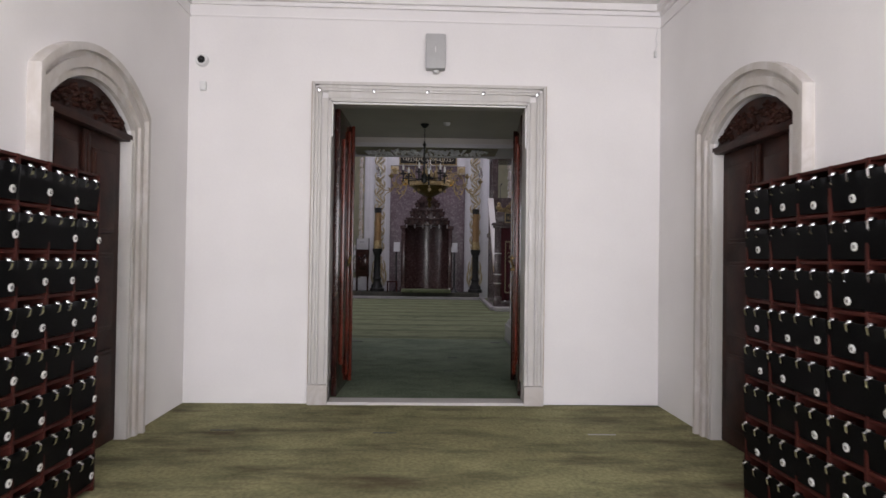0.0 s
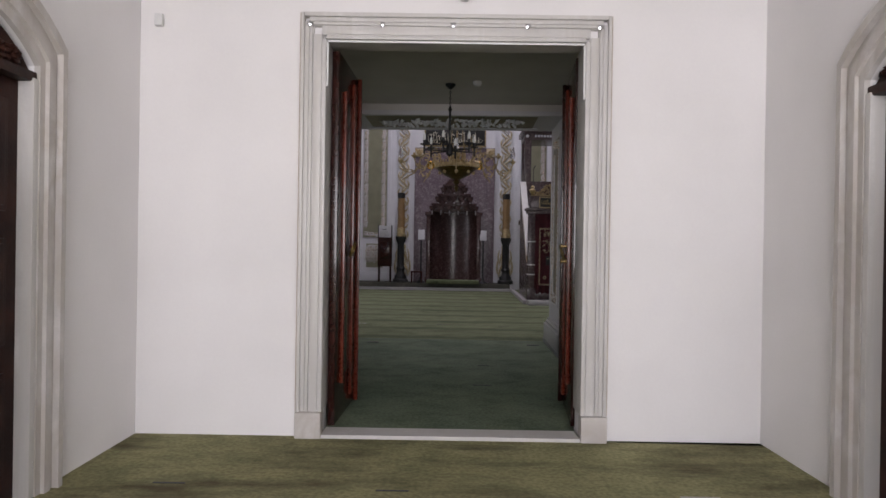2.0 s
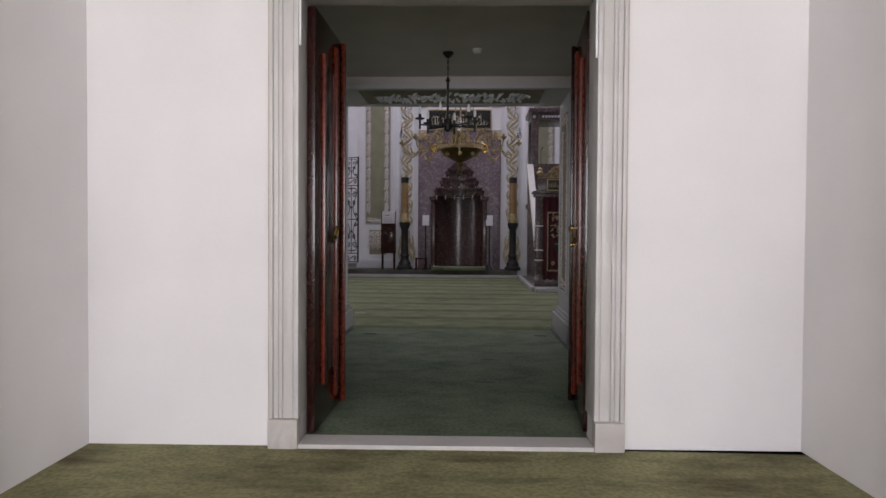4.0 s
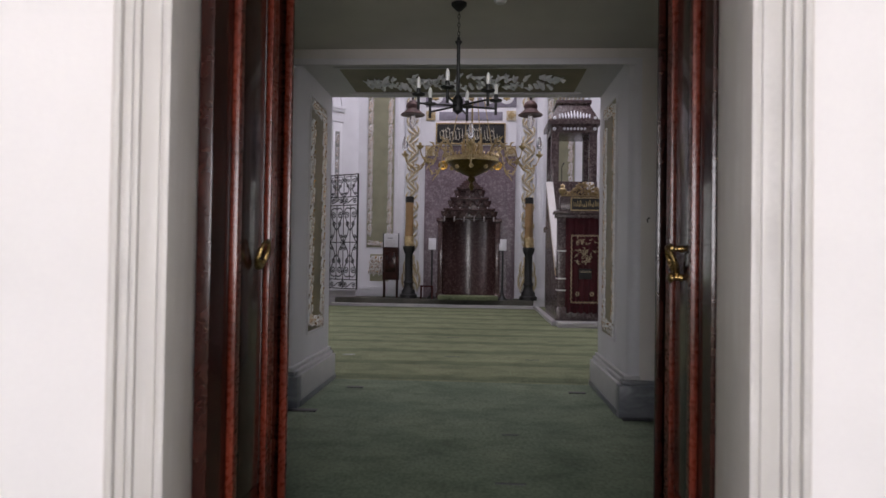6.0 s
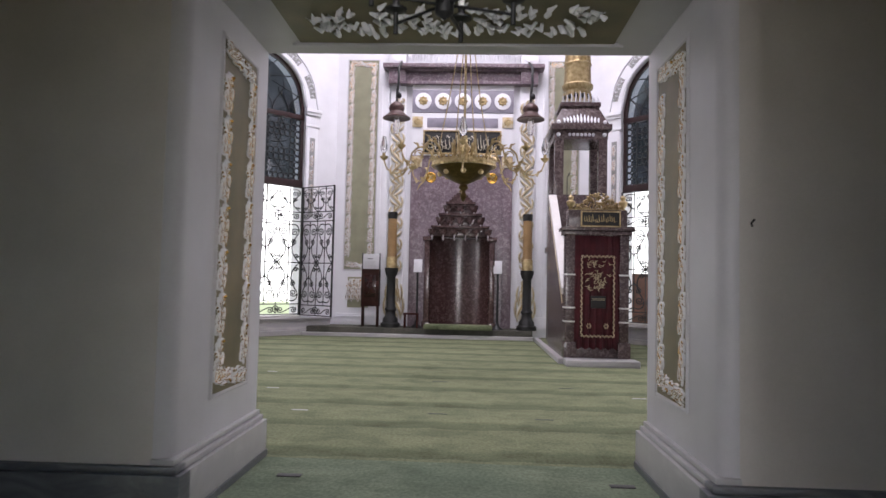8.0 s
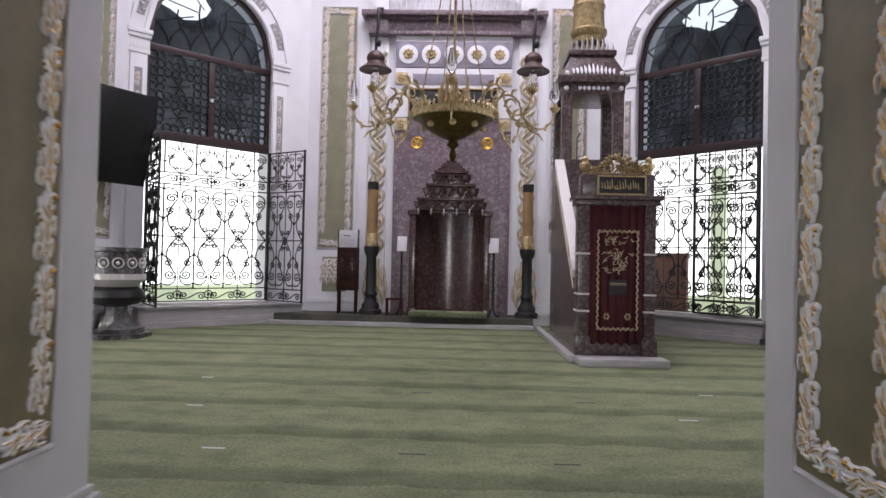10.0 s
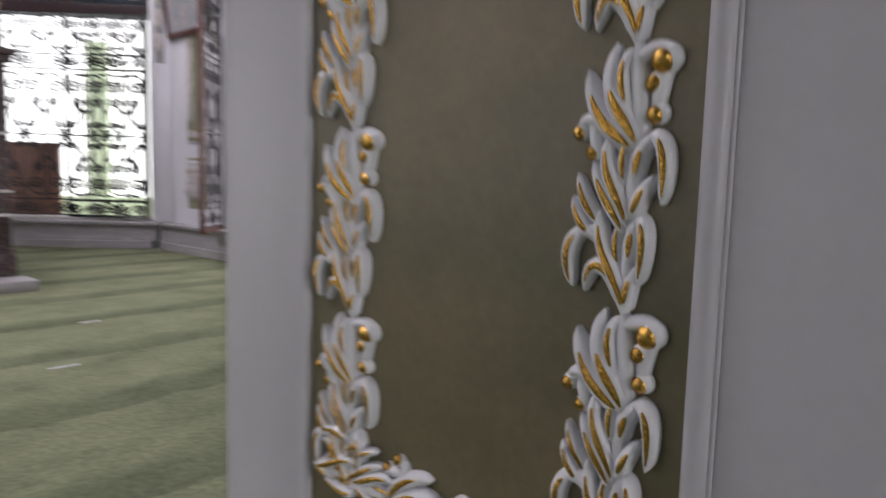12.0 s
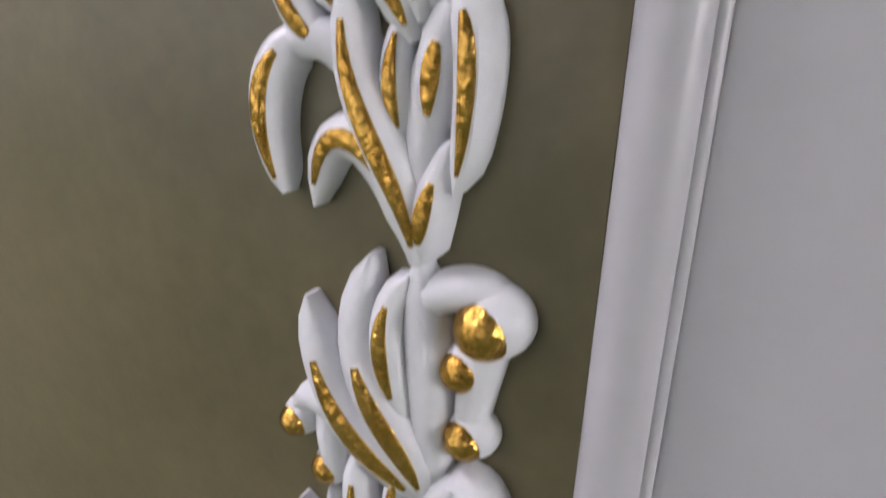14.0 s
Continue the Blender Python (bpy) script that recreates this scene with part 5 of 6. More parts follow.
# ---------- mihrab wall ----------
def mihrab():
    t = thing("mihrab", "purple marble prayer niche with a stepped stalactite hood", "prayer niche", Matrix.Translation((HX, YM, 0)))
    nh = 0.945
    # field of purple marble with an opening for the niche
    for a in ((-1.43, 0.24, -nh, 2.72), (nh, 0.24, 1.43, 2.72), (-1.43, 2.7205, 1.43, 5.05)):
        part("marble_slab", B(a[0], -0.14, a[1], a[2], -0.02, a[3]), PURPLE, t)
    for q in (-1, 1):
        part("border_strip", B(q * 1.17, -0.155, 0.24, q * 1.425, -0.1405, 4.70, bevel=0.005), PURPLE, t)
    part("border_strip", B(-1.165, -0.152, 4.52, 1.165, -0.1405, 4.70, bevel=0.005), PURPLE, t)
    # round niche back
    bm = bmesh.new()
    ring = [(nh * 0.92 * math.cos(math.pi * i / 14), 0.62 * math.sin(math.pi * i / 14)) for i in range(15)]
    lo = [bm.verts.new((a, -0.62 + b * 0.98, 0.24)) for a, b in ring]
    hi = [bm.verts.new((a, -0.62 + b * 0.98, 2.75)) for a, b in ring]
    for i in range(14):
        bm.faces.new((lo[i], lo[i + 1], hi[i + 1], hi[i]))
    part("niche_back", bm, PURPLE_DARK, t, "polished dark marble niche")
    for s in (-1, 1):
        bm = bmesh.new()
        box(bm, s * (nh - 0.14), -0.72, 0.24, s * (nh + 0.01), -0.14, 2.60, 0.02)
        box(bm, s * (nh - 0.17), -0.76, 2.60, s * (nh + 0.06), -0.1405, 2.72, 0.02)
        box(bm, s * (nh - 0.17), -0.76, 0.24, s * (nh + 0.05), -0.1405, 0.42, 0.02)
        part("side_column", bm, PURPLE_DARK, t)
    # stalactite hood in shrinking tiers
    z = 2.73
    for k, (hh, hw) in enumerate(((0.30, 0.76), (0.35, 0.56), (0.33, 0.37))):
        d = 0.56 - k * 0.10
        bm = bmesh.new()
        box(bm, -hw + 0.03, -d, z, hw - 0.03, -0.141, z + hh * 0.6, 0.03)
        box(bm, -hw, -d - 0.06, z + hh * 0.6, hw, -0.1412, z + hh * 0.8, 0.02)
        box(bm, -hw - 0.04, -d - 0.12, z + hh * 0.8, hw + 0.04, -0.1414, z + hh - 0.001, 0.014)
        tier = part("hood_tier", bm, PURPLE_DARK, t)
        n = max(2, round(hw * 2 / 0.30))
        for i in range(n + 1):
            x = -hw + 2 * hw * i / n
            placed("stalactite", STALACTITE, tier, Matrix.Translation((x, -d - 0.02, z - 0.02)) @ Matrix.Diagonal((1.2, 1, (hh - 0.03) / 0.27, 1)))
            placed("pendant", PENDANT, tier, Matrix.Translation((x, -d - 0.10, z - 0.01)) @ Matrix.Diagonal((0.9, 0.9, 1.2, 1)), "pale drop pendant")
            if i < n:
                lip = T(curve3((x + 0.03, -d - 0.06, z + 0.02), (x + 0.04, -d - 0.07, z + hh * 0.55), (x + hw / n, -d - 0.07, z + hh * 0.45), (x + hw / n, -d - 0.07, z + hh * 0.62)) + curve3((x + hw / n, -d - 0.07, z + hh * 0.61), (x + hw / n, -d - 0.07, z + hh * 0.45), (x + 2 * hw / n - 0.04, -d - 0.07, z + hh * 0.55), (x + 2 * hw / n - 0.03, -d - 0.06, z + 0.02)), 0.016, 5)
                part("cell_arch", lip, PURPLE_DARK, tier)
        z += hh
    bm = bmesh.new()
    for hw, d, z0, z1 in ((0.32, 0.40, 0.0, 0.07), (0.26, 0.36, 0.07, 0.14), (0.20, 0.32, 0.14, 0.21), (0.13, 0.28, 0.21, 0.27)):
        box(bm, -hw, -d, z + z0, hw, -0.1416, z + z1, 0.02)
    part("hood_cap", bm, PURPLE_DARK, t)
    z += 0.27
    part("finial", L([(0.0, z), (0.07, z + 0.02), (0.03, z + 0.08), (0.06, z + 0.14), (0.0, z + 0.24)], 12, (0, -0.3, 0)), BRONZE, t)
    part("prayer_step", B(-0.9, -1.25, 0.2405, 0.9, -0.64, 0.36, bevel=0.03), CARPET_HALL, t, "green carpeted step in the niche")
    # inscription, roundels, cornice
    plate = part("inscription_panel", B(-1.06, -0.19, 5.12, 1.06, -0.141, 5.72, bevel=0.008), BLACK, t, "black panel with raised gilt script strokes")
    bm = bmesh.new()
    for a in (-1.10, 1.06):
        box(bm, a, -0.22, 5.08, a + 0.04, -0.1415, 5.76, 0.008)
    for z0 in (5.08, 5.72):
        box(bm, -1.0595, -0.22, z0, 1.0595, -0.1415, z0 + 0.04, 0.008)
    part("inscription_frame", bm, GILT, plate)
    rng = random.Random(21)
    x = -0.97
    while x < 0.86:
        hgt = rng.uniform(0.2, 0.42)
        zb = 5.2 + rng.uniform(0, 0.07)
        bm = T([(x, -0.195, zb + hgt), (x + 0.008, -0.2, zb + hgt / 2), (x + 0.03, -0.2, zb + 0.01), (x + 0.10, -0.2, zb + rng.uniform(-0.03, 0.04)), (x + 0.15, -0.195, zb + 0.11)], [0.012, 0.024, 0.028, 0.024, 0.008], 5, 0.5)
        part("script_stroke", bm, SCRIPT, plate)
        if rng.random() < 0.75:
            q = zb + rng.uniform(0.2, 0.34)
            part("script_stroke", T([(x + 0.02, -0.195, q), (x + 0.06, -0.2, q + 0.05), (x + 0.11, -0.2, q - 0.01), (x + 0.15, -0.195, q + 0.04)], [0.008, 0.02, 0.018, 0.006], 5, 0.5), SCRIPT, plate)
        part("script_dot", ball(bmesh.new(), (x + 0.08, -0.195, zb - 0.05 + rng.uniform(0, 0.2)), 0.018, 0.8, 6), SCRIPT, plate)
        x += rng.uniform(0.075, 0.12)
    part("upper_band", B(-1.43, -0.15, 5.05, 1.43, -0.001, 6.26), HALL_WHITE, t)
    part("lilac_band", B(-1.0, -0.165, 5.85, 1.0, -0.1505, 6.12, bevel=0.005), LILAC, t)
    for s in (-1, 1):
        for z0 in (4.72, 5.85):
            sq = part("corner_square", B(s * 1.12, -0.19, z0, s * 1.42, -0.1505 if z0 > 5 else -0.141, z0 + 0.3, bevel=0.01), CREAM_GILT, t, "cream square block with a gilt flower")
            placed("flower_boss", BOSS, sq, Matrix.Translation((s * 1.27, -0.19, z0 + 0.15)) @ Matrix.Scale(0.78, 4), "gilt flower")
    rb = part("roundel_panel", B(-1.43, -0.16, 6.28, 1.43, -0.001, 6.92, bevel=0.008), LILAC, t, "lilac marble panel")
    for i in range(5):
        x = -1.12 + i * 0.56
        placed("roundel", ROUNDEL, rb, Matrix.Translation((x, -0.16, 6.6)))
        placed("roundel_boss", BOSS, rb, Matrix.Translation((x, -0.185, 6.6)), "gilt flower boss")
    for s in (-1, 1):
        disc = L([(0.0, 0.0), (0.15, 0.0), (0.15, 0.012), (0.135, 0.02), (0.12, 0.012), (0.0, 0.014)], 24)
        bmesh.ops.rotate(disc, verts=disc.verts, matrix=Matrix.Rotation(radians(90), 3, "X"))
        bmesh.ops.translate(disc, verts=disc.verts, vec=(s * 0.86, -0.141, 4.42))
        disc = part("gilt_medallion", disc, GOLD, t, "round gilt medallion")
        for q in (45, -45):
            part("cross_rib", T([(s * 0.86 - 0.11 * math.cos(radians(q)), -0.158, 4.42 - 0.11 * math.sin(radians(q))), (s * 0.86, -0.168, 4.42), (s * 0.86 + 0.11 * math.cos(radians(q)), -0.158, 4.42 + 0.11 * math.sin(radians(q)))], [0.008, 0.02, 0.008], 5), GILT, disc)
    part("top_band", B(-1.43, -0.15, 6.921, 1.43, -0.001, 7.06), HALL_WHITE, t)
    bm = bmesh.new()
    for z0, z1, d, w in ((7.06, 7.14, 0.28, 2.06), (7.14, 7.42, 0.22, 2.02), (7.42, 7.48, 0.34, 2.16), (7.48, 7.60, 0.46, 2.26)):
        box(bm, -w, -d, z0, w, -0.002, z1, 0.015)
    for s in (-1, 1):
        box(bm, s * 1.62, -0.32, 7.0605, s * 2.1, -0.001, 7.4195, 0.01)
    part("cornice", bm, PURPLE, t, "grey purple marble cornice")
    # white crest above the cornice
    bm = bmesh.new()
    for i in range(19):
        x = -1.44 + i * 0.16
        hgt = 0.36 + 0.32 * (1 - abs(x) / 1.5) ** 1.2
        tube(bm, [(x, -0.16, 7.66), (x + 0.06, -0.2, 7.7 + hgt * 0.5), (x, -0.16, 7.64 + hgt), (x - 0.06, -0.2, 7.7 + hgt * 0.5)], 0.02, 5, closed=True)
    tube(bm, curve3((-1.6, -0.18, 8.0), (-0.7, -0.2, 8.2), (-0.4, -0.2, 8.7), (0, -0.2, 8.7)) + curve3((0.01, -0.2, 8.7), (0.4, -0.2, 8.7), (0.7, -0.2, 8.2), (1.6, -0.18, 8.0)), 0.05, 6)
    box(bm, -1.6, -0.2, 7.601, 1.6, -0.02, 7.66, 0.01)
    part("crest", bm, RELIEF, t, "white pierced scroll crest")
    for s in (-1, 1):
        part("crest_block", B(s * 1.62, -0.3, 7.601, s * 2.1, -0.02, 8.15, bevel=0.015), HALL_WHITE, t)
        placed("roundel", ROUNDEL, t, Matrix.Translation((s * 1.86, -0.3, 7.87)) @ Matrix.Scale(0.8, 4))
    # tall carved gilt columns at both sides
    for s in (-1, 1):
        x = s * 1.83
        strip = part("carved_pilaster", B(x - 0.22, -0.1, 0.24, x + 0.22, -0.001, 7.05, bevel=0.01), HALL_WHITE, t, "white pilaster with gilt leaf carving")
        zz, k = 1.75, 0
        while zz < 6.5:
            e = 1 if k % 2 else -1
            lf = placed("acanthus_leaf", ACANTHUS, strip, Matrix.Translation((x, -0.1, zz)) @ Matrix.Diagonal((e * 1.15, 1.2, 1.1, 1)), "cream acanthus carving")
            placed("gilding", ACANTHUS_GILT, lf, Matrix(), "gilded leaf edge")
            zz += 0.30
            k += 1
        for e in (-1, 1):
            for zz, q in ((0.42, 1.35), (0.85, 1.1)):
                lf = placed("acanthus_leaf", ACANTHUS, strip, Matrix.Translation((x + e * 0.06, -0.1, zz)) @ Matrix.Diagonal((-e * q, 1.2, q * 1.7, 1)), "gilt base carving")
                placed("gilding", ACANTHUS_GILT, lf, Matrix(), "gilded leaf edge")


bm = L([(0.0, -0.09), (0.022, -0.07), (0.03, -0.03), (0.018, 0.0), (0.026, 0.03), (0.0, 0.05)], 8)
PENDANT = finish("pendant", bm, PENDANT_PALE, True)
bm = L([(0.0, -0.05), (0.022, -0.03), (0.03, 0.0), (0.02, 0.02), (0.05, 0.06), (0.085, 0.14), (0.10, 0.22), (0.10, 0.225), (0.0, 0.226)], 8)
STALACTITE = finish("stalactite", bm, PURPLE_DARK, False)
bm = L([(0.0, 0.0), (0.235, 0.0), (0.235, 0.02), (0.2, 0.026), (0.0, 0.028)], 24)
bmesh.ops.rotate(bm, verts=bm.verts, matrix=Matrix.Rotation(radians(90), 3, "X"))
ROUNDEL = finish("roundel", bm, HALL_WHITE, True)
bm = bmesh.new()
rings = []
for rr, dd in ((0.125, 0.0), (0.12, 0.02), (0.09, 0.036), (0.055, 0.022), (0.045, 0.04), (0.02, 0.05)):
    rings.append([bm.verts.new((rr * (1 + 0.14 * math.cos(8 * q * 6.2832 / 48)) * math.cos(q * 6.2832 / 48), -dd, rr * (1 + 0.14 * math.cos(8 * q * 6.2832 / 48)) * math.sin(q * 6.2832 / 48))) for q in range(48)])
for ra, rb in zip(rings, rings[1:]):
    for q in range(48):
        bm.faces.new((ra[q], ra[(q + 1) % 48], rb[(q + 1) % 48], rb[q]))
bm.faces.new(rings[0])
bm.faces.new(rings[-1][::-1])
BOSS = finish("roundel_boss", bm, GILT, True)
bm, g = bmesh.new(), bmesh.new()
for q, wd in ((((-0.10, 0.0), (-0.14, -0.16), (0.10, -0.22), (0.12, -0.40)), 0.045), (((-0.06, -0.02), (0.02, -0.10), (0.14, -0.10), (0.16, -0.24)), 0.035), (((-0.10, -0.04), (-0.19, -0.12), (-0.16, -0.24), (-0.10, -0.30)), 0.032), (((-0.02, -0.16), (-0.06, -0.26), (-0.02, -0.34), (0.04, -0.38)), 0.028), (((0.10, -0.36), (0.17, -0.40), (0.19, -0.32), (0.13, -0.28)), 0.022)):
    leaf(bm, g, q, wd, 0.055, (0.05, 0.9))
ACANTHUS, ACANTHUS_GILT = finish("acanthus_leaf", bm, RELIEF_CREAM, True), finish("gilding", g, GILT, True)
mihrab()

def niche_wall_mouldings():
    """White uprights and a skirting on the wall at both sides of the niche."""
    for q in (-1, 1):
        t = thing("wall_moulding", "white painted upright wall mouldings with a stepped skirting", "moulding", Matrix.Translation((HX, YM, 0)), "niche wall mouldings", "structure")
        for a, b, d in ((2.09, 2.13, 0.05), (2.13, 2.29, 0.03), (2.29, 2.34, 0.05)):
            part("upright", B(q * a, -d, 0.56, q * b, -0.001, 7.05, bevel=0.006), HALL_WHITE, t)
        for z0, z1, d in ((0.241, 0.46, 0.07), (0.46, 0.50, 0.085), (0.50, 0.555, 0.055)):
            part("skirting", B(q * 2.09, -d, z0, q * 3.5, -0.001, z1, bevel=0.008), HALL_WHITE, t)


niche_wall_mouldings()

# sage panels beside the niche, and on the walls by the corners
for x in (HX - 3.28, HX + 2.44):
    framed_panel("wall_panel", "tall sage green panel with a white gilded garland border", pose(x, YM, 1.80), 0.84, 6.0, PANEL_GREEN, 1.25, 0.40, 0.105, True, "tall wall panels")
    t = thing("low_panel", "small gilt carved square panel low on the wall", "wall panel", pose(x, YM, 0.72), "low wall panels")
    part("field", B(0.12, -0.006, 0, 0.72, -0.001, 0.86), PANEL_GREEN, t)
    for k in range(3):
        garland(t, Matrix.Translation((0.24 + 0.18 * k, -0.006, 0.80)) @ Matrix.Scale(2.0, 4))
    framed_panel("wall_panel", "white relief panel near the vault", pose(x + 0.1, YM, 8.1), 0.64, 1.4, PANEL_GREEN, 1.2, 0.38, 0.1, False, "high wall panels")
ME = along(CORNERS[4], CORNERS[5])
framed_panel("wall_panel", "tall sage green panel with a white gilded garland border", ME @ pose(0.58, 0, 1.85), 0.62, 6.0, PANEL_GREEN, 1.25, 0.40, 0.105, True, "tall wall panels")
MW = along(CORNERS[0], CORNERS[1])
framed_panel("wall_panel", "tall sage green panel with a white gilded garland border", MW @ pose(SIDE - 1.2, 0, 1.85), 0.62, 6.0, PANEL_GREEN, 1.25, 0.40, 0.105, True, "tall wall panels")
for m in (ME @ pose(0.58, 0, 0.72), MW @ pose(SIDE - 1.2, 0, 0.72)):
    t = thing("low_panel", "small gilt carved square panel low on the wall", "wall panel", m, "low wall panels")
    part("field", B(0.0, -0.006, 0, 0.62, -0.001, 0.86), PANEL_GREEN, t)
    for k in range(3):
        garland(t, Matrix.Translation((0.12 + 0.18 * k, -0.006, 0.80)) @ Matrix.Scale(2.0, 4))


# ---------- things before the niche ----------
def great_candle(x):
    t = thing("floor_candle", "tall amber candle on a black turned stand", "candle stand", pose(x, 17.9, 0.24), "floor candles")
    part("stand", L([(0.27, 0.0), (0.27, 0.1), (0.21, 0.14), (0.21, 0.22), (0.15, 0.3), (0.13, 0.42), (0.16, 0.48), (0.12, 0.56), (0.115, 1.35), (0.15, 1.42), (0.18, 1.52), (0.18, 1.6), (0.0, 1.6)], 20), BLACK, t)
    part("collar", L([(0.135, 1.602), (0.145, 1.61), (0.145, 1.88), (0.13, 1.9), (0.0, 1.9)], 20), GILT, t, "brass candle collar")
    part("candle", L([(0.128, 1.902), (0.126, 2.15), (0.13, 2.17), (0.126, 2.2), (0.12, 2.94), (0.0, 2.94)], 20), CANDLE, t)
    part("cap", L([(0.127, 2.942), (0.13, 2.96), (0.13, 3.12), (0.11, 3.13), (0.0, 3.1)], 20), BLACK, t, "dark metal candle cap")


great_candle(-2.14)
great_candle(1.53)


def clock_stand():
    t = thing("lectern_cabinet", "narrow dark wooden stand with a white clock sheet on top", "stand", pose(-2.70, 17.95, 0.24))
    for x in (-0.2, 0.2):
        for y in (-0.12, 0.12):
            part("leg", B(x - 0.02, y - 0.02, 0, x + 0.02, y + 0.02, 0.62, bevel=0.004), WOOD_BROWN, t)
    part("cabinet", B(-0.24, -0.15, 0.55, 0.24, 0.15, 1.56, bevel=0.012), WOOD_BROWN, t)
    part("inset_panel", B(-0.15, -0.158, 0.8, 0.15, -0.151, 1.4, bevel=0.004), WOOD_DARK, t)
    f = part("clock_board", B(-0.22, -0.06, 1.562, 0.22, 0.0, 1.97, bevel=0.008), PAPER, t, "white clock sheet")
    for a in (-0.25, 0.2205):
        part("board_edge", B(a, -0.065, 1.561, a + 0.03, 0.0, 1.99, bevel=0.004), INK, f)
    part("clock_hand", B(-0.1, -0.064, 1.83, 0.05, -0.061, 1.85), INK, f)
    for i in range(5):
        part("text_bar", B(-0.16, -0.064, 1.62 + i * 0.035, 0.14, -0.061, 1.632 + i * 0.035), PLASTIC_GREY, f)


clock_stand()


def paper_stand(x):
    t = thing("lectern", "slim black lectern with a white paper sheet", "lectern", pose(x, 17.85, 0.24), "paper lecterns")
    part("foot", L([(0.16, 0), (0.15, 0.03), (0.06, 0.1), (0.035, 0.2), (0.0, 0.2)], 14), IRON, t)
    part("post", L([(0.03, 0.2), (0.025, 1.5), (0.0, 1.5)], 10), IRON, t)
    bm = B(-0.115, -0.02, 1.50, 0.115, 0.02, 1.86, bevel=0.006)
    bmesh.ops.rotate(bm, verts=bm.verts, cent=(0, 0, 1.5), matrix=Matrix.Rotation(radians(-14), 3, "X"))
    part("sheet", bm, PAPER, t, "white paper sheet")


paper_stand(-1.42)
paper_stand(0.74)


def low_stool():
    t = thing("stool", "small red-brown wooden stool beside the lectern", "stool", pose(-1.56, 17.75, 0.24))
    part("seat", B(-0.2, -0.14, 0.36, 0.2, 0.14, 0.40, bevel=0.008), RACK_WOOD, t)
    for x in (-0.17, 0.17):
        for y in (-0.11, 0.11):
            part("leg", B(x - 0.02, y - 0.02, 0, x + 0.02, y + 0.02, 0.36, bevel=0.003), RACK_WOOD, t)


low_stool()


def hanging_lamp(x):
    t = thing("hanging_lamp", "brown domed metal lamp hanging from a curved bracket", "lamp", pose(x, 16.0, 0), "hanging lamps")
    part("shade", L([(0.03, 5.90), (0.09, 5.87), (0.17, 5.80), (0.195, 5.72), (0.17, 5.65), (0.19, 5.61), (0.26, 5.55), (0.34, 5.49), (0.34, 5.47), (0.18, 5.5), (0.0, 5.52)], 20), IRON_BROWN, t)
    part("glass_chimney", L([(0.06, 5.5), (0.09, 5.35), (0.085, 5.22), (0.05, 5.1), (0.0, 5.1)], 14), CLEAR, t, "clear glass chimney")
    part("bracket", T([(0, 0, 5.88), (0, 0, 6.1), (0.03, 0, 6.4), (0.03, 0.0, 6.7), (0.03, 0.06, 6.80), (0.2 * x / 1.9, 2.59, 7.78)], 0.032, 8), IRON, t)
    ball_bm = ball(bmesh.new(), (0.05, 0, 6.05), 0.08, 0.8, 12)
    part("counterweight", ball_bm, IRON, t)


hanging_lamp(-1.88)
hanging_lamp(1.40)


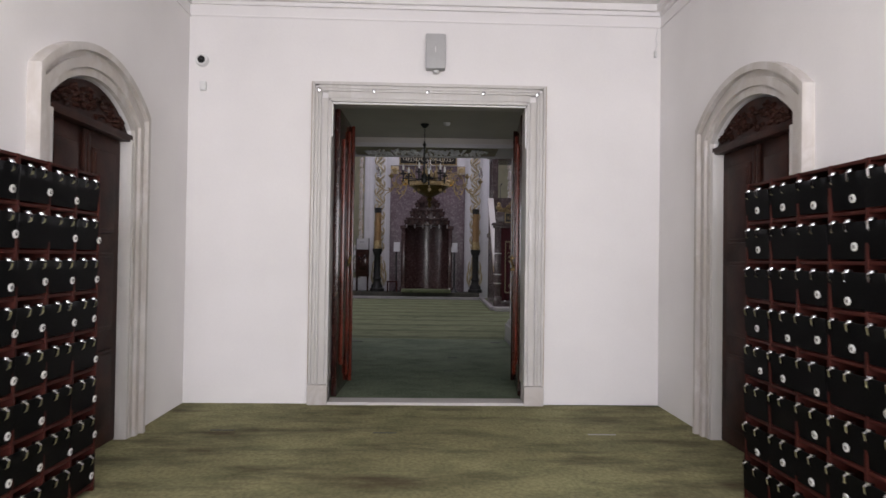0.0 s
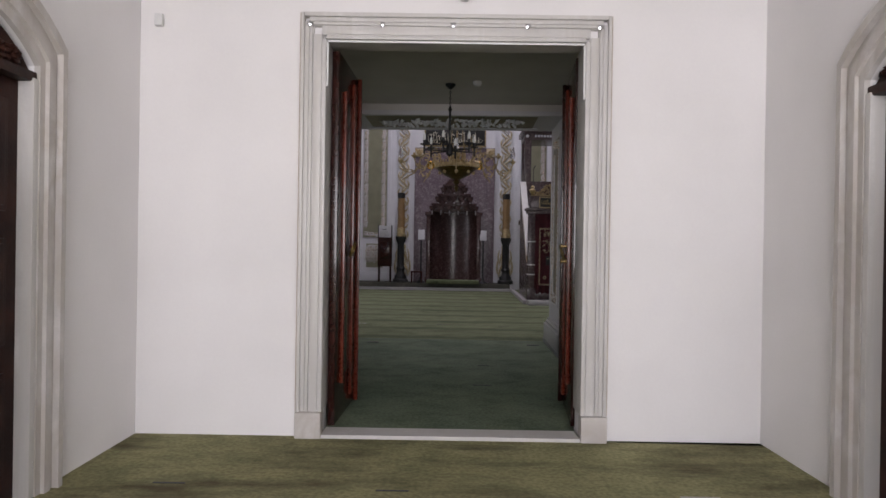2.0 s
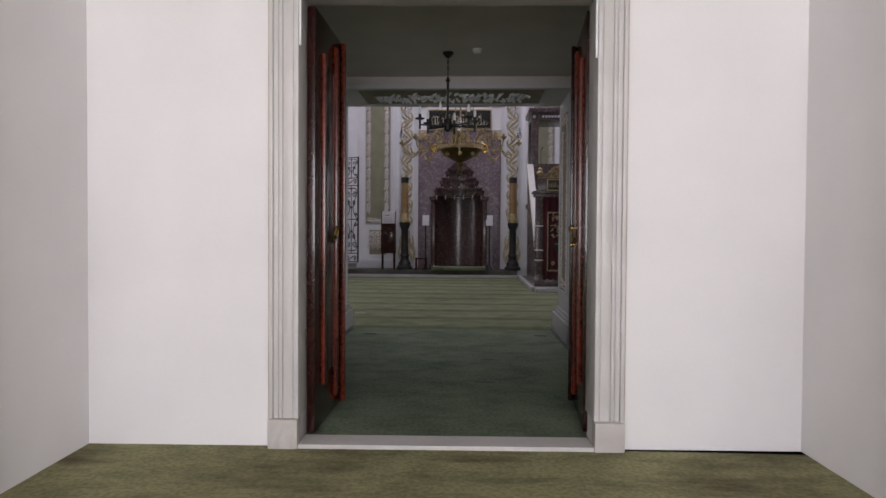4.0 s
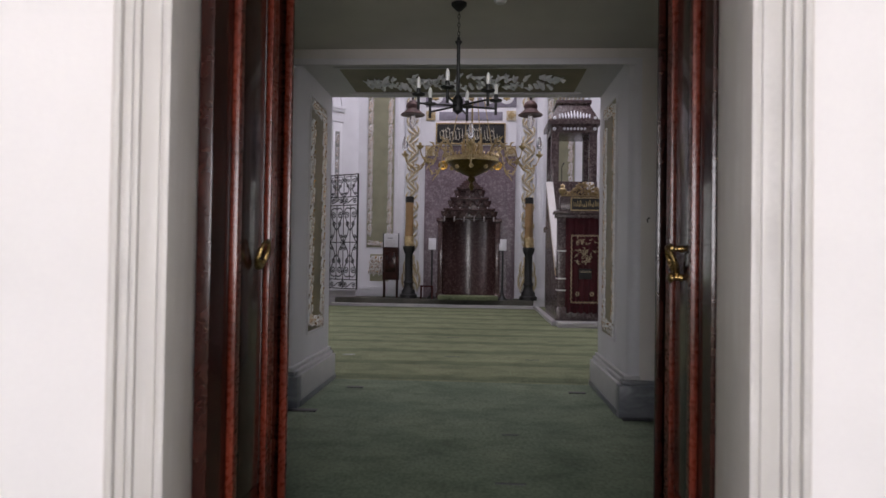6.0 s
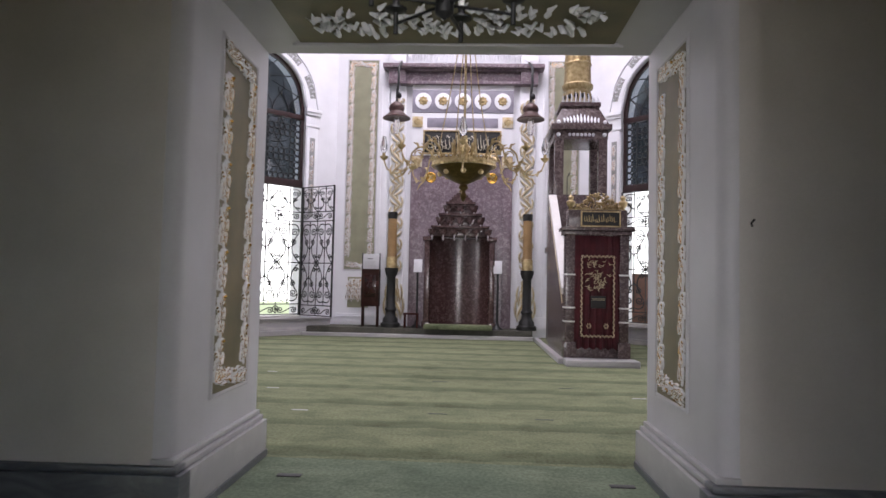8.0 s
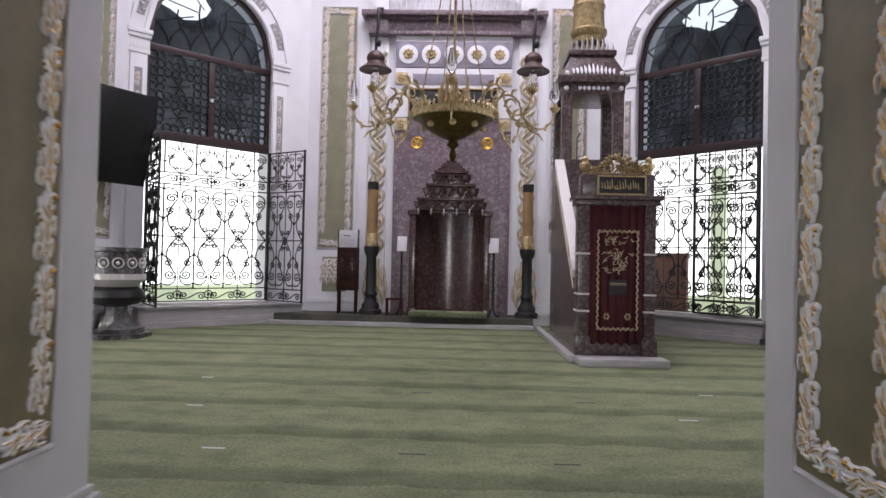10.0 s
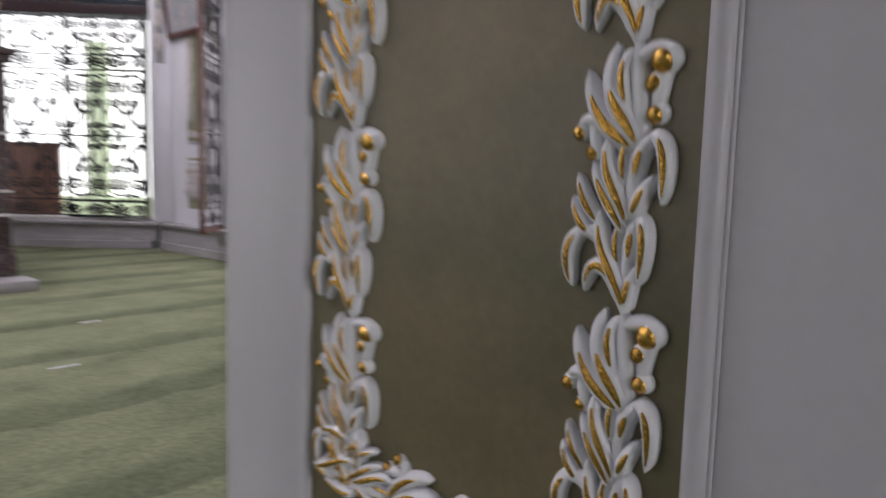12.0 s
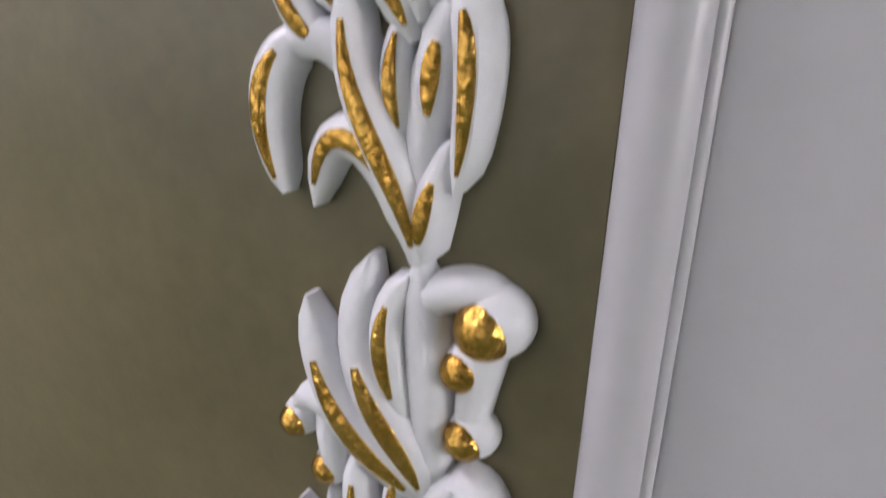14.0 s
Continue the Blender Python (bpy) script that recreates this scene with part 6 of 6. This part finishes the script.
def great_chandelier():
    t = thing("chandelier", "large gilt bronze bowl chandelier with curling candle arms", "chandelier", pose(-0.14, 11.6, 0))
    part("bowl", L([(0.0, 2.9), (0.03, 2.92), (0.06, 3.0), (0.03, 3.08), (0.09, 3.14), (0.06, 3.2), (0.2, 3.26), (0.4, 3.38), (0.53, 3.52), (0.5, 3.53), (0.3, 3.45), (0.0, 3.4)], 28), BRONZE, t, "dark bronze bowl")
    bm = bmesh.new()
    for i in range(40):
        a = i * 6.2832 / 40
        ball(bm, (0.545 * math.cos(a), 0.545 * math.sin(a), 3.53), 0.036, 1.0, 6)
        tube(bm, [(0.54 * math.cos(a), 0.54 * math.sin(a), 3.58), (0.57 * math.cos(a), 0.57 * math.sin(a), 3.63), (0.56 * math.cos(a + 0.05), 0.56 * math.sin(a + 0.05), 3.67)], [0.018, 0.02, 0.006], 5)
    lathe(bm, [(0.51, 3.5), (0.56, 3.5), (0.57, 3.54), (0.55, 3.6), (0.5, 3.6)], 28)
    part("rim", bm, GILT, t, "pierced gilt rim")
    for i in range(8):
        a = i * 6.2832 / 8
        part("boss", L([(0.0, 3.33), (0.035, 3.345), (0.05, 3.38), (0.035, 3.415), (0.0, 3.43)], 8, (0.42 * math.cos(a), 0.42 * math.sin(a), 0)), GILT, t)
    part("stem", L([(0.0, 3.42), (0.1, 3.46), (0.14, 3.6), (0.06, 3.72), (0.12, 3.85), (0.05, 3.95), (0.03, 4.05), (0.02, 4.1), (0.018, 12.999), (0.0, 12.999)], 12), GILT, t)
    for i in range(8):
        a = i * 6.2832 / 8
        c, s = math.cos(a), math.sin(a)
        bm = bmesh.new()
        rz = curve3((0.50, 0, 3.55), (0.58, 0, 3.86), (0.80, 0, 3.98), (0.92, 0, 3.72), 9)[:-1] + curve3((0.92, 0, 3.75), (0.98, 0, 3.32), (1.34, 0, 3.25), (1.42, 0, 3.62), 9)
        tube(bm, [(p.x * c, p.x * s, p.z) for p in rz], [0.018] * 9 + [0.013] * 8, 6)
        sp = [(0.78 + 0.1 * math.cos(k * 0.55) * (1 - k / 14), 3.72 + 0.1 * math.sin(k * 0.55) * (1 - k / 14)) for k in range(12)]
        tube(bm, [(r * c, r * s, z) for r, z in sp], 0.013, 5)
        tube(bm, [(1.0 * c, 1.0 * s, 3.48), (1.08 * c, 1.08 * s, 3.36), (1.2 * c, 1.2 * s, 3.3), (1.26 * c, 1.26 * s, 3.22)], [0.02, 0.018, 0.015, 0.008], 5)
        for q, zq in ((0.56, 3.70), (0.66, 3.82), (0.80, 3.84), (0.96, 3.52), (1.1, 3.36), (1.28, 3.36)):
            tube(bm, [(q * c, q * s, zq), ((q + 0.03) * c, (q + 0.03) * s, zq + 0.08), ((q + 0.1) * c, (q + 0.1) * s, zq + 0.1)], [0.02, 0.024, 0.006], 5)
        arm = part("arm", bm, GILT, t)
        part("candle_cup", L([(0.0, 3.6), (0.02, 3.61), (0.07, 3.66), (0.075, 3.68), (0.03, 3.68), (0.028, 3.74), (0.0, 3.74)], 12, (1.42 * c, 1.42 * s, 0)), GILT, arm)
        if i % 2 == 0:
            part("glass_chimney", L([(0.03, 3.745), (0.06, 3.80), (0.065, 3.88), (0.035, 3.99), (0.03, 4.04), (0.0, 4.04)], 12, (1.42 * c, 1.42 * s, 0.0)), CLEAR, arm, "clear glass lamp chimney")
    for i in range(4):
        a = i * 6.2832 / 4 + 0.4
        part("chain", T([(0.52 * math.cos(a), 0.52 * math.sin(a), 3.58), (0.3 * math.cos(a), 0.3 * math.sin(a), 4.7), (0.02, 0, 6.6)], 0.010, 5), GILT, t)
    for i in range(9):
        a = i * 6.2832 / 9
        bm = T(curve3((0.1 * math.cos(a), 0.1 * math.sin(a), 3.6), (0.26 * math.cos(a), 0.26 * math.sin(a), 3.66), (0.16 * math.cos(a), 0.16 * math.sin(a), 3.95), ((0.2 + 0.05 * (i % 2)) * math.cos(a), (0.2 + 0.05 * (i % 2)) * math.sin(a), 4.12 - 0.1 * (i % 3))), [0.02, 0.035, 0.04, 0.045, 0.04, 0.03, 0.03, 0.02, 0.008], 6)
        part("inner_leaf", bm, GILT, t)


great_chandelier()


# ---------- minbar ----------
def minbar():
    t = thing("minbar", "tall purple marble pulpit with stairs, curtain and gilt crest", "pulpit", Matrix())
    x0, x1, yf = 1.80, 2.98, 12.55
    part("base_step", B(x0 - 0.03, yf - 0.42, 0, x1 + 0.12, yf - 0.001, 0.12, bevel=0.02), STEP_MARBLE, t, "pale marble entry step")
    part("floor_kerb", B(x0 - 0.12, yf, 0, x0 - 0.002, 17.4, 0.10, bevel=0.015), STEP_MARBLE, t, "white marble kerb")
    for a, b in ((x0, x0 + 0.17), (x1 - 0.17, x1)):
        bm = bmesh.new()
        box(bm, a, yf, 0.121, b, yf + 0.3, 2.42, 0.012)
        box(bm, a - 0.03, yf - 0.04, 0.1215, b + 0.03, yf + 0.33, 0.42, 0.015)
        post = part("gate_post", bm, MINBAR_MARBLE, t)
        for z in (0.78, 1.04, 1.66):
            part("white_band", B(a - 0.012, yf - 0.012, z, b + 0.012, yf + 0.312, z + 0.03, bevel=0.005), FRAME_MARBLE, post)
    bm = bmesh.new()
    box(bm, x0 - 0.05, yf - 0.06, 2.42, x1 + 0.05, yf + 0.36, 2.50, 0.02)
    box(bm, x0 - 0.09, yf - 0.10, 2.50, x1 + 0.09, yf + 0.40, 2.57, 0.02)
    box(bm, x0 + 0.04, yf - 0.02, 2.57, x1 - 0.04, yf + 0.32, 2.90, 0.02)
    part("gate_head", bm, MINBAR_MARBLE, t)
    plq = part("plaque", B(2.09, yf - 0.05, 2.60, 2.78, yf - 0.0205, 2.85, bevel=0.006), BLACK, t, "black plaque with gilt strokes in a gold frame")
    bm = bmesh.new()
    for a in (2.065, 2.78):
        box(bm, a, yf - 0.07, 2.575, a + 0.025, yf - 0.021, 2.875, 0.005)
    for z in (2.575, 2.85):
        box(bm, 2.0905, yf - 0.07, z, 2.7795, yf - 0.021, z + 0.025, 0.005)
    part("plaque_frame", bm, GILT, plq)
    rng = random.Random(11)
    x = 2.13
    while x < 2.70:
        z = 2.66 + rng.uniform(0, 0.03)
        bm = T([(x, yf - 0.053, z + rng.uniform(0.05, 0.13)), (x + 0.01, yf - 0.055, z), (x + 0.05, yf - 0.055, z + rng.uniform(-0.01, 0.03))], [0.005, 0.010, 0.004], 5)
        part("script_stroke", bm, GILT, plq)
        x += rng.uniform(0.03, 0.055)
    # gilt crest
    bm = bmesh.new()
    cx = (x0 + x1) / 2
    for i in range(150):
        u = rng.uniform(-1, 1)
        top = 0.30 * (1 - abs(u) ** 1.3) + 0.03
        w = rng.uniform(0.0, top)
        a = rng.uniform(0, 6.28)
        tube(bm, [(cx + u * 0.42, yf + 0.05, 2.90 + w), (cx + u * 0.42 + 0.03 * math.cos(a), yf + 0.02, 2.92 + w + 0.03 * math.sin(a)), (cx + u * 0.42 + 0.05 * math.cos(a + 1), yf + 0.04, 2.91 + w + 0.05 * math.sin(a + 1))], [0.016, 0.026, 0.008], 5)
    box(bm, cx - 0.45, yf + 0.02, 2.901, cx + 0.45, yf + 0.1, 2.93, 0.01)
    part("crest", bm, GILT, t, "gilt openwork crest")
    for x in (x0 + 0.1, x1 - 0.1):
        part("crest_vase", L([(0.06, 2.901), (0.03, 2.94), (0.08, 3.0), (0.09, 3.06), (0.04, 3.1), (0.06, 3.15), (0.0, 3.2)], 12, (x, yf + 0.1, 0)), GILT, t, "gilt vase finial")
    # curtain
    bm = bmesh.new()
    n = 60
    cols = []
    for i in range(n + 1):
        u = i / n
        xx = x0 + 0.165 + (x1 - x0 - 0.33) * u
        d = 0.016 * math.sin(u * 40) + 0.008 * math.sin(u * 91 + 1)
        cols.append([bm.verts.new((xx + (u - 0.5) * k, yf + 0.02 + d * q, z)) for z, q, k in ((2.415, 0.5, 0.0), (1.6, 1.0, 0.0), (0.9, 1.0, 0.02), (0.30 + 0.02 * math.sin(u * 40), 1.2, 0.06))])
    for a, b in zip(cols, cols[1:]):
        for k in range(3):
            bm.faces.new((a[k], b[k], b[k + 1], a[k + 1]))
    cur = part("curtain", bm, VELVET, t, "crimson velvet curtain with gold embroidery")
    cur.modifiers.new("thick", "SOLIDIFY").thickness = 0.008
    bm = bmesh.new()
    for i in range(26):
        for z in (0.53, 2.02):
            x = 2.10 + 0.60 * i / 25
            ball(bm, (x, yf - 0.012, z + 0.012 * math.sin(i * 2.0)), 0.022, 0.5, 6)
    for i in range(58):
        for x in (2.10, 2.70):
            z = 0.53 + 1.49 * i / 57
            ball(bm, (x + 0.012 * math.sin(i * 1.7), yf - 0.012, z), 0.022, 0.5, 6)
    part("embroidered_border", bm, EMBROIDERY, cur, "gold embroidered border")
    bm = bmesh.new()
    for zc, hh, ww, cnt in ((1.90, 0.05, 0.2, 16), (1.55, 0.16, 0.19, 40)):
        for i in range(cnt):
            x, z, a = 2.40 + rng.uniform(-ww, ww), zc + rng.uniform(-hh, hh), rng.uniform(0, 6.28)
            bm = bmesh.new()
            tube(bm, [(x, yf - 0.008, z), (x + 0.05 * math.cos(a), yf - 0.016, z + 0.05 * math.sin(a)), (x + 0.09 * math.cos(a + 0.7), yf - 0.008, z + 0.07 * math.sin(a + 0.7))], [0.006, 0.013, 0.004], 5)
            part("embroidered_stroke", bm, EMBROIDERY, cur)
    for x in (2.24, 2.56):
        bm = bmesh.new()
        for k in range(6):
            a = k * 1.0472
            ball(bm, (x + 0.035 * math.cos(a), yf - 0.012, 0.72 + 0.035 * math.sin(a)), 0.024, 0.5, 6)
        part("embroidered_flower", bm, EMBROIDERY, cur, "gold thread flower")
    bm = B(2.27, yf - 0.022, 1.05, 2.55, yf - 0.010, 1.28, bevel=0.012)
    part("emblem_patch", bm, BLACK, cur, "small black patch with gold bands")
    bm = bmesh.new()
    for z in (1.20, 1.225):
        box(bm, 2.29, yf - 0.026, z, 2.53, yf - 0.0225, z + 0.008)
    part("emblem_band", bm, EMBROIDERY, cur)
    part("threshold_block", B(x0 + 0.172, yf + 0.05, 0.1205, x1 - 0.172, yf + 0.3, 0.34, bevel=0.01), MINBAR_MARBLE, t)
    # stairs and sides
    y0, y1, rise = yf + 0.31, 15.2, 3.25
    n = 13
    for i in range(n):
        a, b = y0 + (y1 - y0) * i / n, y0 + (y1 - y0) * (i + 1) / n
        part("stair_tread", B(x0 + 0.13, a, 0.0, x1 - 0.13, b + 0.02 if i < n - 1 else b, 0.12 + rise * (i + 1) / n * 0.82, bevel=0.006), STEP_MARBLE, t)
    for a, b in ((x0, x0 + 0.12), (x1 - 0.12, x1)):
        bm = bmesh.new()
        hexa(bm, [(a, y0, 0.101), (b, y0, 0.101), (b, y0, 1.30), (a, y0, 1.30), (a, y1, 0.101), (b, y1, 0.101), (b, y1, 3.42), (a, y1, 3.42)])
        sd = part("stair_side", bm, MINBAR_MARBLE, t)
        bm = bmesh.new()
        hexa(bm, [(a - 0.03, y0, 1.30), (b + 0.03, y0, 1.30), (b + 0.03, y0, 1.42), (a - 0.03, y0, 1.42), (a - 0.03, y1, 3.42), (b + 0.03, y1, 3.42), (b + 0.03, y1, 3.54), (a - 0.03, y1, 3.54)])
        part("handrail", bm, FRAME_MARBLE, sd, "white marble sloping handrail")
        bm = bmesh.new()
        hexa(bm, [(a - 0.012, y0 + 0.1, 1.12), (b + 0.012, y0 + 0.1, 1.12), (b + 0.012, y0 + 0.1, 1.17), (a - 0.012, y0 + 0.1, 1.17), (a - 0.012, y1, 3.20), (b + 0.012, y1, 3.20), (b + 0.012, y1, 3.25), (a - 0.012, y1, 3.25)])
        part("side_moulding", bm, CREAM_GILT, sd, "gilt side moulding")
    # tower
    tx0, tx1, ty0, ty1 = 1.90, 3.12, 15.25, 16.55
    bm = bmesh.new()
    box(bm, tx0, ty0, 0.101, tx1, ty1, 3.56, 0.02)
    box(bm, tx0 - 0.05, ty0 - 0.02, 2.25, tx1 + 0.05, ty1 + 0.05, 2.40, 0.02)
    part("tower_base", bm, MINBAR_MARBLE, t)
    for x in (tx0 + 0.01, tx1 - 0.21):
        for y in (ty0 + 0.01, ty1 - 0.21):
            part("tower_post", B(x, y, 3.561, x + 0.2, y + 0.2, 4.85, bevel=0.012), MINBAR_MARBLE, t)
    bm = bmesh.new()
    box(bm, tx0, ty0, 4.851, tx1, ty1, 5.06, 0.012)
    box(bm, tx0 - 0.08, ty0 - 0.08, 5.06, tx1 + 0.08, ty1 + 0.08, 5.2, 0.02)
    hexa(bm, [(tx0 - 0.02, ty0 - 0.02, 5.2), (tx1 + 0.02, ty0 - 0.02, 5.2), (tx1 + 0.02, ty1 + 0.02, 5.2), (tx0 - 0.02, ty1 + 0.02, 5.2), (tx0 + 0.2, ty0 + 0.2, 5.66), (tx1 - 0.2, ty0 + 0.2, 5.66), (tx1 - 0.2, ty1 - 0.2, 5.66), (tx0 + 0.2, ty1 - 0.2, 5.66)])
    box(bm, tx0 + 0.14, ty0 + 0.14, 5.66, tx1 - 0.14, ty1 - 0.14, 5.76, 0.015)
    head = part("tower_roof", bm, MINBAR_MARBLE, t)
    bm = bmesh.new()
    for i in range(11):
        x = tx0 + 0.22 + 0.078 * i
        tube(bm, [(x, ty0 - 0.01, 5.24), (x, ty0 + 0.03, 5.32), (x + (i - 5) * 0.006, ty0 + 0.1, 5.36 + 0.1 * (1 - abs(i - 5) / 6))], [0.014, 0.03, 0.012], 5)
    for x in (tx0 + 0.08, tx1 - 0.08):
        ball(bm, (x, ty0 - 0.0, 4.955), 0.05, 1, 8)
        ball(bm, (x, ty0 - 0.06, 5.235), 0.045, 1, 8)
    for i in range(7):
        ball(bm, (tx0 + 0.34 + i * 0.09, ty0 - 0.005, 4.955), 0.04, 1, 6)
    part("white_ornament", bm, RELIEF, head, "white carved fan and rosettes")
    cx, cy = (tx0 + tx1) / 2, (ty0 + ty1) / 2
    bm = bmesh.new()
    lathe(bm, [(0.36, 5.761), (0.36, 5.8), (0.3, 5.82), (0.3, 6.15), (0.36, 6.2), (0.38, 6.28), (0.33, 6.32), (0.31, 6.75), (0.34, 6.8), (0.28, 6.86), (0.05, 9.4), (0.0, 9.45)], 12, (cx, cy, 0))
    spire = part("spire", bm, GILT, t, "tall gilt conical spire")
    bm = bmesh.new()
    for k in range(12):
        a = k * 6.2832 / 12
        c, s = math.cos(a), math.sin(a)
        tube(bm, [(cx + 0.33 * c, cy + 0.33 * s, 5.82), (cx + 0.31 * c, cy + 0.31 * s, 6.1)], 0.03, 5)
        tube(bm, [(cx + 0.3 * c, cy + 0.3 * s, 6.84), (cx + 0.17 * c, cy + 0.17 * s, 8.2)], 0.02, 5)
    part("spire_rib", bm, GILT, spire)
    # solid black balls stand in for the shade inside the spire's arcade
    bm = bmesh.new()
    for k in range(12):
        a = (k + 0.5) * 6.2832 / 12
        ball(bm, (cx + 0.29 * math.cos(a), cy + 0.29 * math.sin(a), 5.98), 0.065, 1.0, 6)
    part("opening_shade_ball", bm, BLACK, spire)
    for k in range(9):
        x = tx0 + 0.2 + k * 0.1
        bm = T([(x, ty0 + 0.2, 5.761), (x, ty0 + 0.17, 5.86 + 0.14 * (1 - abs(k - 4) / 5)), (x + 0.05, ty0 + 0.2, 5.78)], [0.03, 0.036, 0.01], 5)
        part("crest_leaf", bm, RELIEF, head, "white carved leaf")
    part("microphone", T([(2.16, 15.0, 3.3), (2.15, 14.95, 3.9), (2.2, 14.9, 4.0)], [0.012, 0.01, 0.02], 6), IRON, t)


minbar()


# ---------- side things ----------
def television():
    m = Matrix.Translation((-6.50, 14.42, 3.72)) @ Matrix.Rotation(radians(62), 4, "Z") @ Matrix.Rotation(radians(13), 4, "X")
    t = thing("television", "large black flat television tilted down on the wall", "television", m)
    part("case", B(-0.75, -0.03, -0.88, 0.75, 0.05, 0.88, bevel=0.012), SCREEN, t)
    part("screen", B(-0.72, -0.034, -0.84, 0.72, -0.0305, 0.85), SCREEN, t, "dark glossy screen")
    part("bracket", B(-0.12, 0.051, -0.25, 0.12, 0.40, 0.25, bevel=0.01), IRON, t)


television()


def font_pedestal():
    t = thing("marble_font", "carved dark and white marble font on a stepped foot", "font", pose(-6.35, 14.35, 0))
    part("foot", L([(0.62, 0.0), (0.62, 0.08), (0.5, 0.085), (0.5, 0.17), (0.36, 0.18), (0.3, 0.3), (0.2, 0.45), (0.2, 0.56), (0.0, 0.56)], 8, turn=radians(22.5)), DARK_MARBLE, t, "dark marble stepped foot")
    part("dark_bowl", L([(0.2, 0.561), (0.42, 0.62), (0.5, 0.74), (0.46, 0.86), (0.36, 0.92), (0.0, 0.92)], 24), BLACK, t, "black marble bowl")
    part("collar", L([(0.34, 0.921), (0.42, 1.0), (0.5, 1.06), (0.5, 1.16), (0.0, 1.16)], 24), FRAME_MARBLE, t)
    body = part("drum", L([(0.46, 1.161), (0.46, 1.55), (0.52, 1.57), (0.52, 1.64), (0.0, 1.64)], 24), DARK_MARBLE, t)
    for k in range(12):
        a = k * 6.2832 / 12
        bm = bmesh.new()
        tube(bm, [(0.09 * math.cos(q * 0.5236), 0, 0.09 * math.sin(q * 0.5236)) for q in range(12)], 0.016, 5, closed=True)
        ball(bm, (0, 0, 0), 0.035, 1, 8)
        part("ring_ornament", bm, FRAME_MARBLE, body).matrix_basis = Matrix.Rotation(a, 4, "Z") @ pose(0.465, 0, 1.36, 0, 0, 90)


font_pedestal()


def wall_picture():
    t = thing("framed_picture", "framed faded print hanging tilted from the wall", "picture", ME @ pose(0.72, -0.10, 4.1, 7))
    bm = bmesh.new()
    for a, b, z0, z1 in ((-0.70, -0.62, -0.5, 0.5), (0.62, 0.70, -0.5, 0.5)):
        box(bm, a, -0.03, z0, b, 0.02, z1, 0.008)
    for z0, z1 in ((-0.5, -0.42), (0.42, 0.5)):
        box(bm, -0.6195, -0.0295, z0, 0.6195, 0.02, z1, 0.008)
    part("picture_frame", bm, FRAME_RED, t)
    part("print", B(-0.62, -0.004, -0.42, 0.62, 0.012, 0.42), PICTURE, t, "faded landscape print")
    part("print_sky", B(-0.615, -0.007, 0.2, 0.615, -0.0045, 0.415), PICTURE_SKY, t, "pale blue band of sky in the print")
    part("hanger", B(-0.1, 0.0205, 0.2, 0.1, 0.08, 0.3), IRON, t)


wall_picture()


def carpet_marks():
    for x, y, w, light in ((-2.62, 8.95, 0.16, True), (-1.87, 7.5, 0.18, True), (-0.32, 7.5, 0.22, False), (0.85, 7.35, 0.2, False), (-0.4, 9.9, 0.22, False), (2.26, 8.9, 0.18, True), (2.9, 10.2, 0.16, True), (0.35, 3.2, 0.14, False), (-3.1, 10.5, 0.14, True), (0.3, 2.0, 0.2, False), (1.4, 9.6, 0.2, False)):
        t = thing("carpet_seam", "short open seam in the carpet", "carpet seam", None, "carpet seams")
        part("strip", B(x - w / 2, y - 0.012, 0.0005, x + w / 2, y + 0.012, 0.004), PAPER if light else INK, t)
    for x, y, w in ((-0.36, -1.12, 0.2), (1.5, -1.15, 0.24), (-1.75, -1.05, 0.2)):
        t = thing("carpet_seam", "short open seam in the carpet", "carpet seam", PORCH, "carpet seams")
        part("strip", B(x - w / 2, y - 0.010, 0.0005, x + w / 2, y + 0.010, 0.003), INK if x < 0 else PLASTIC_GREY, t)


carpet_marks()
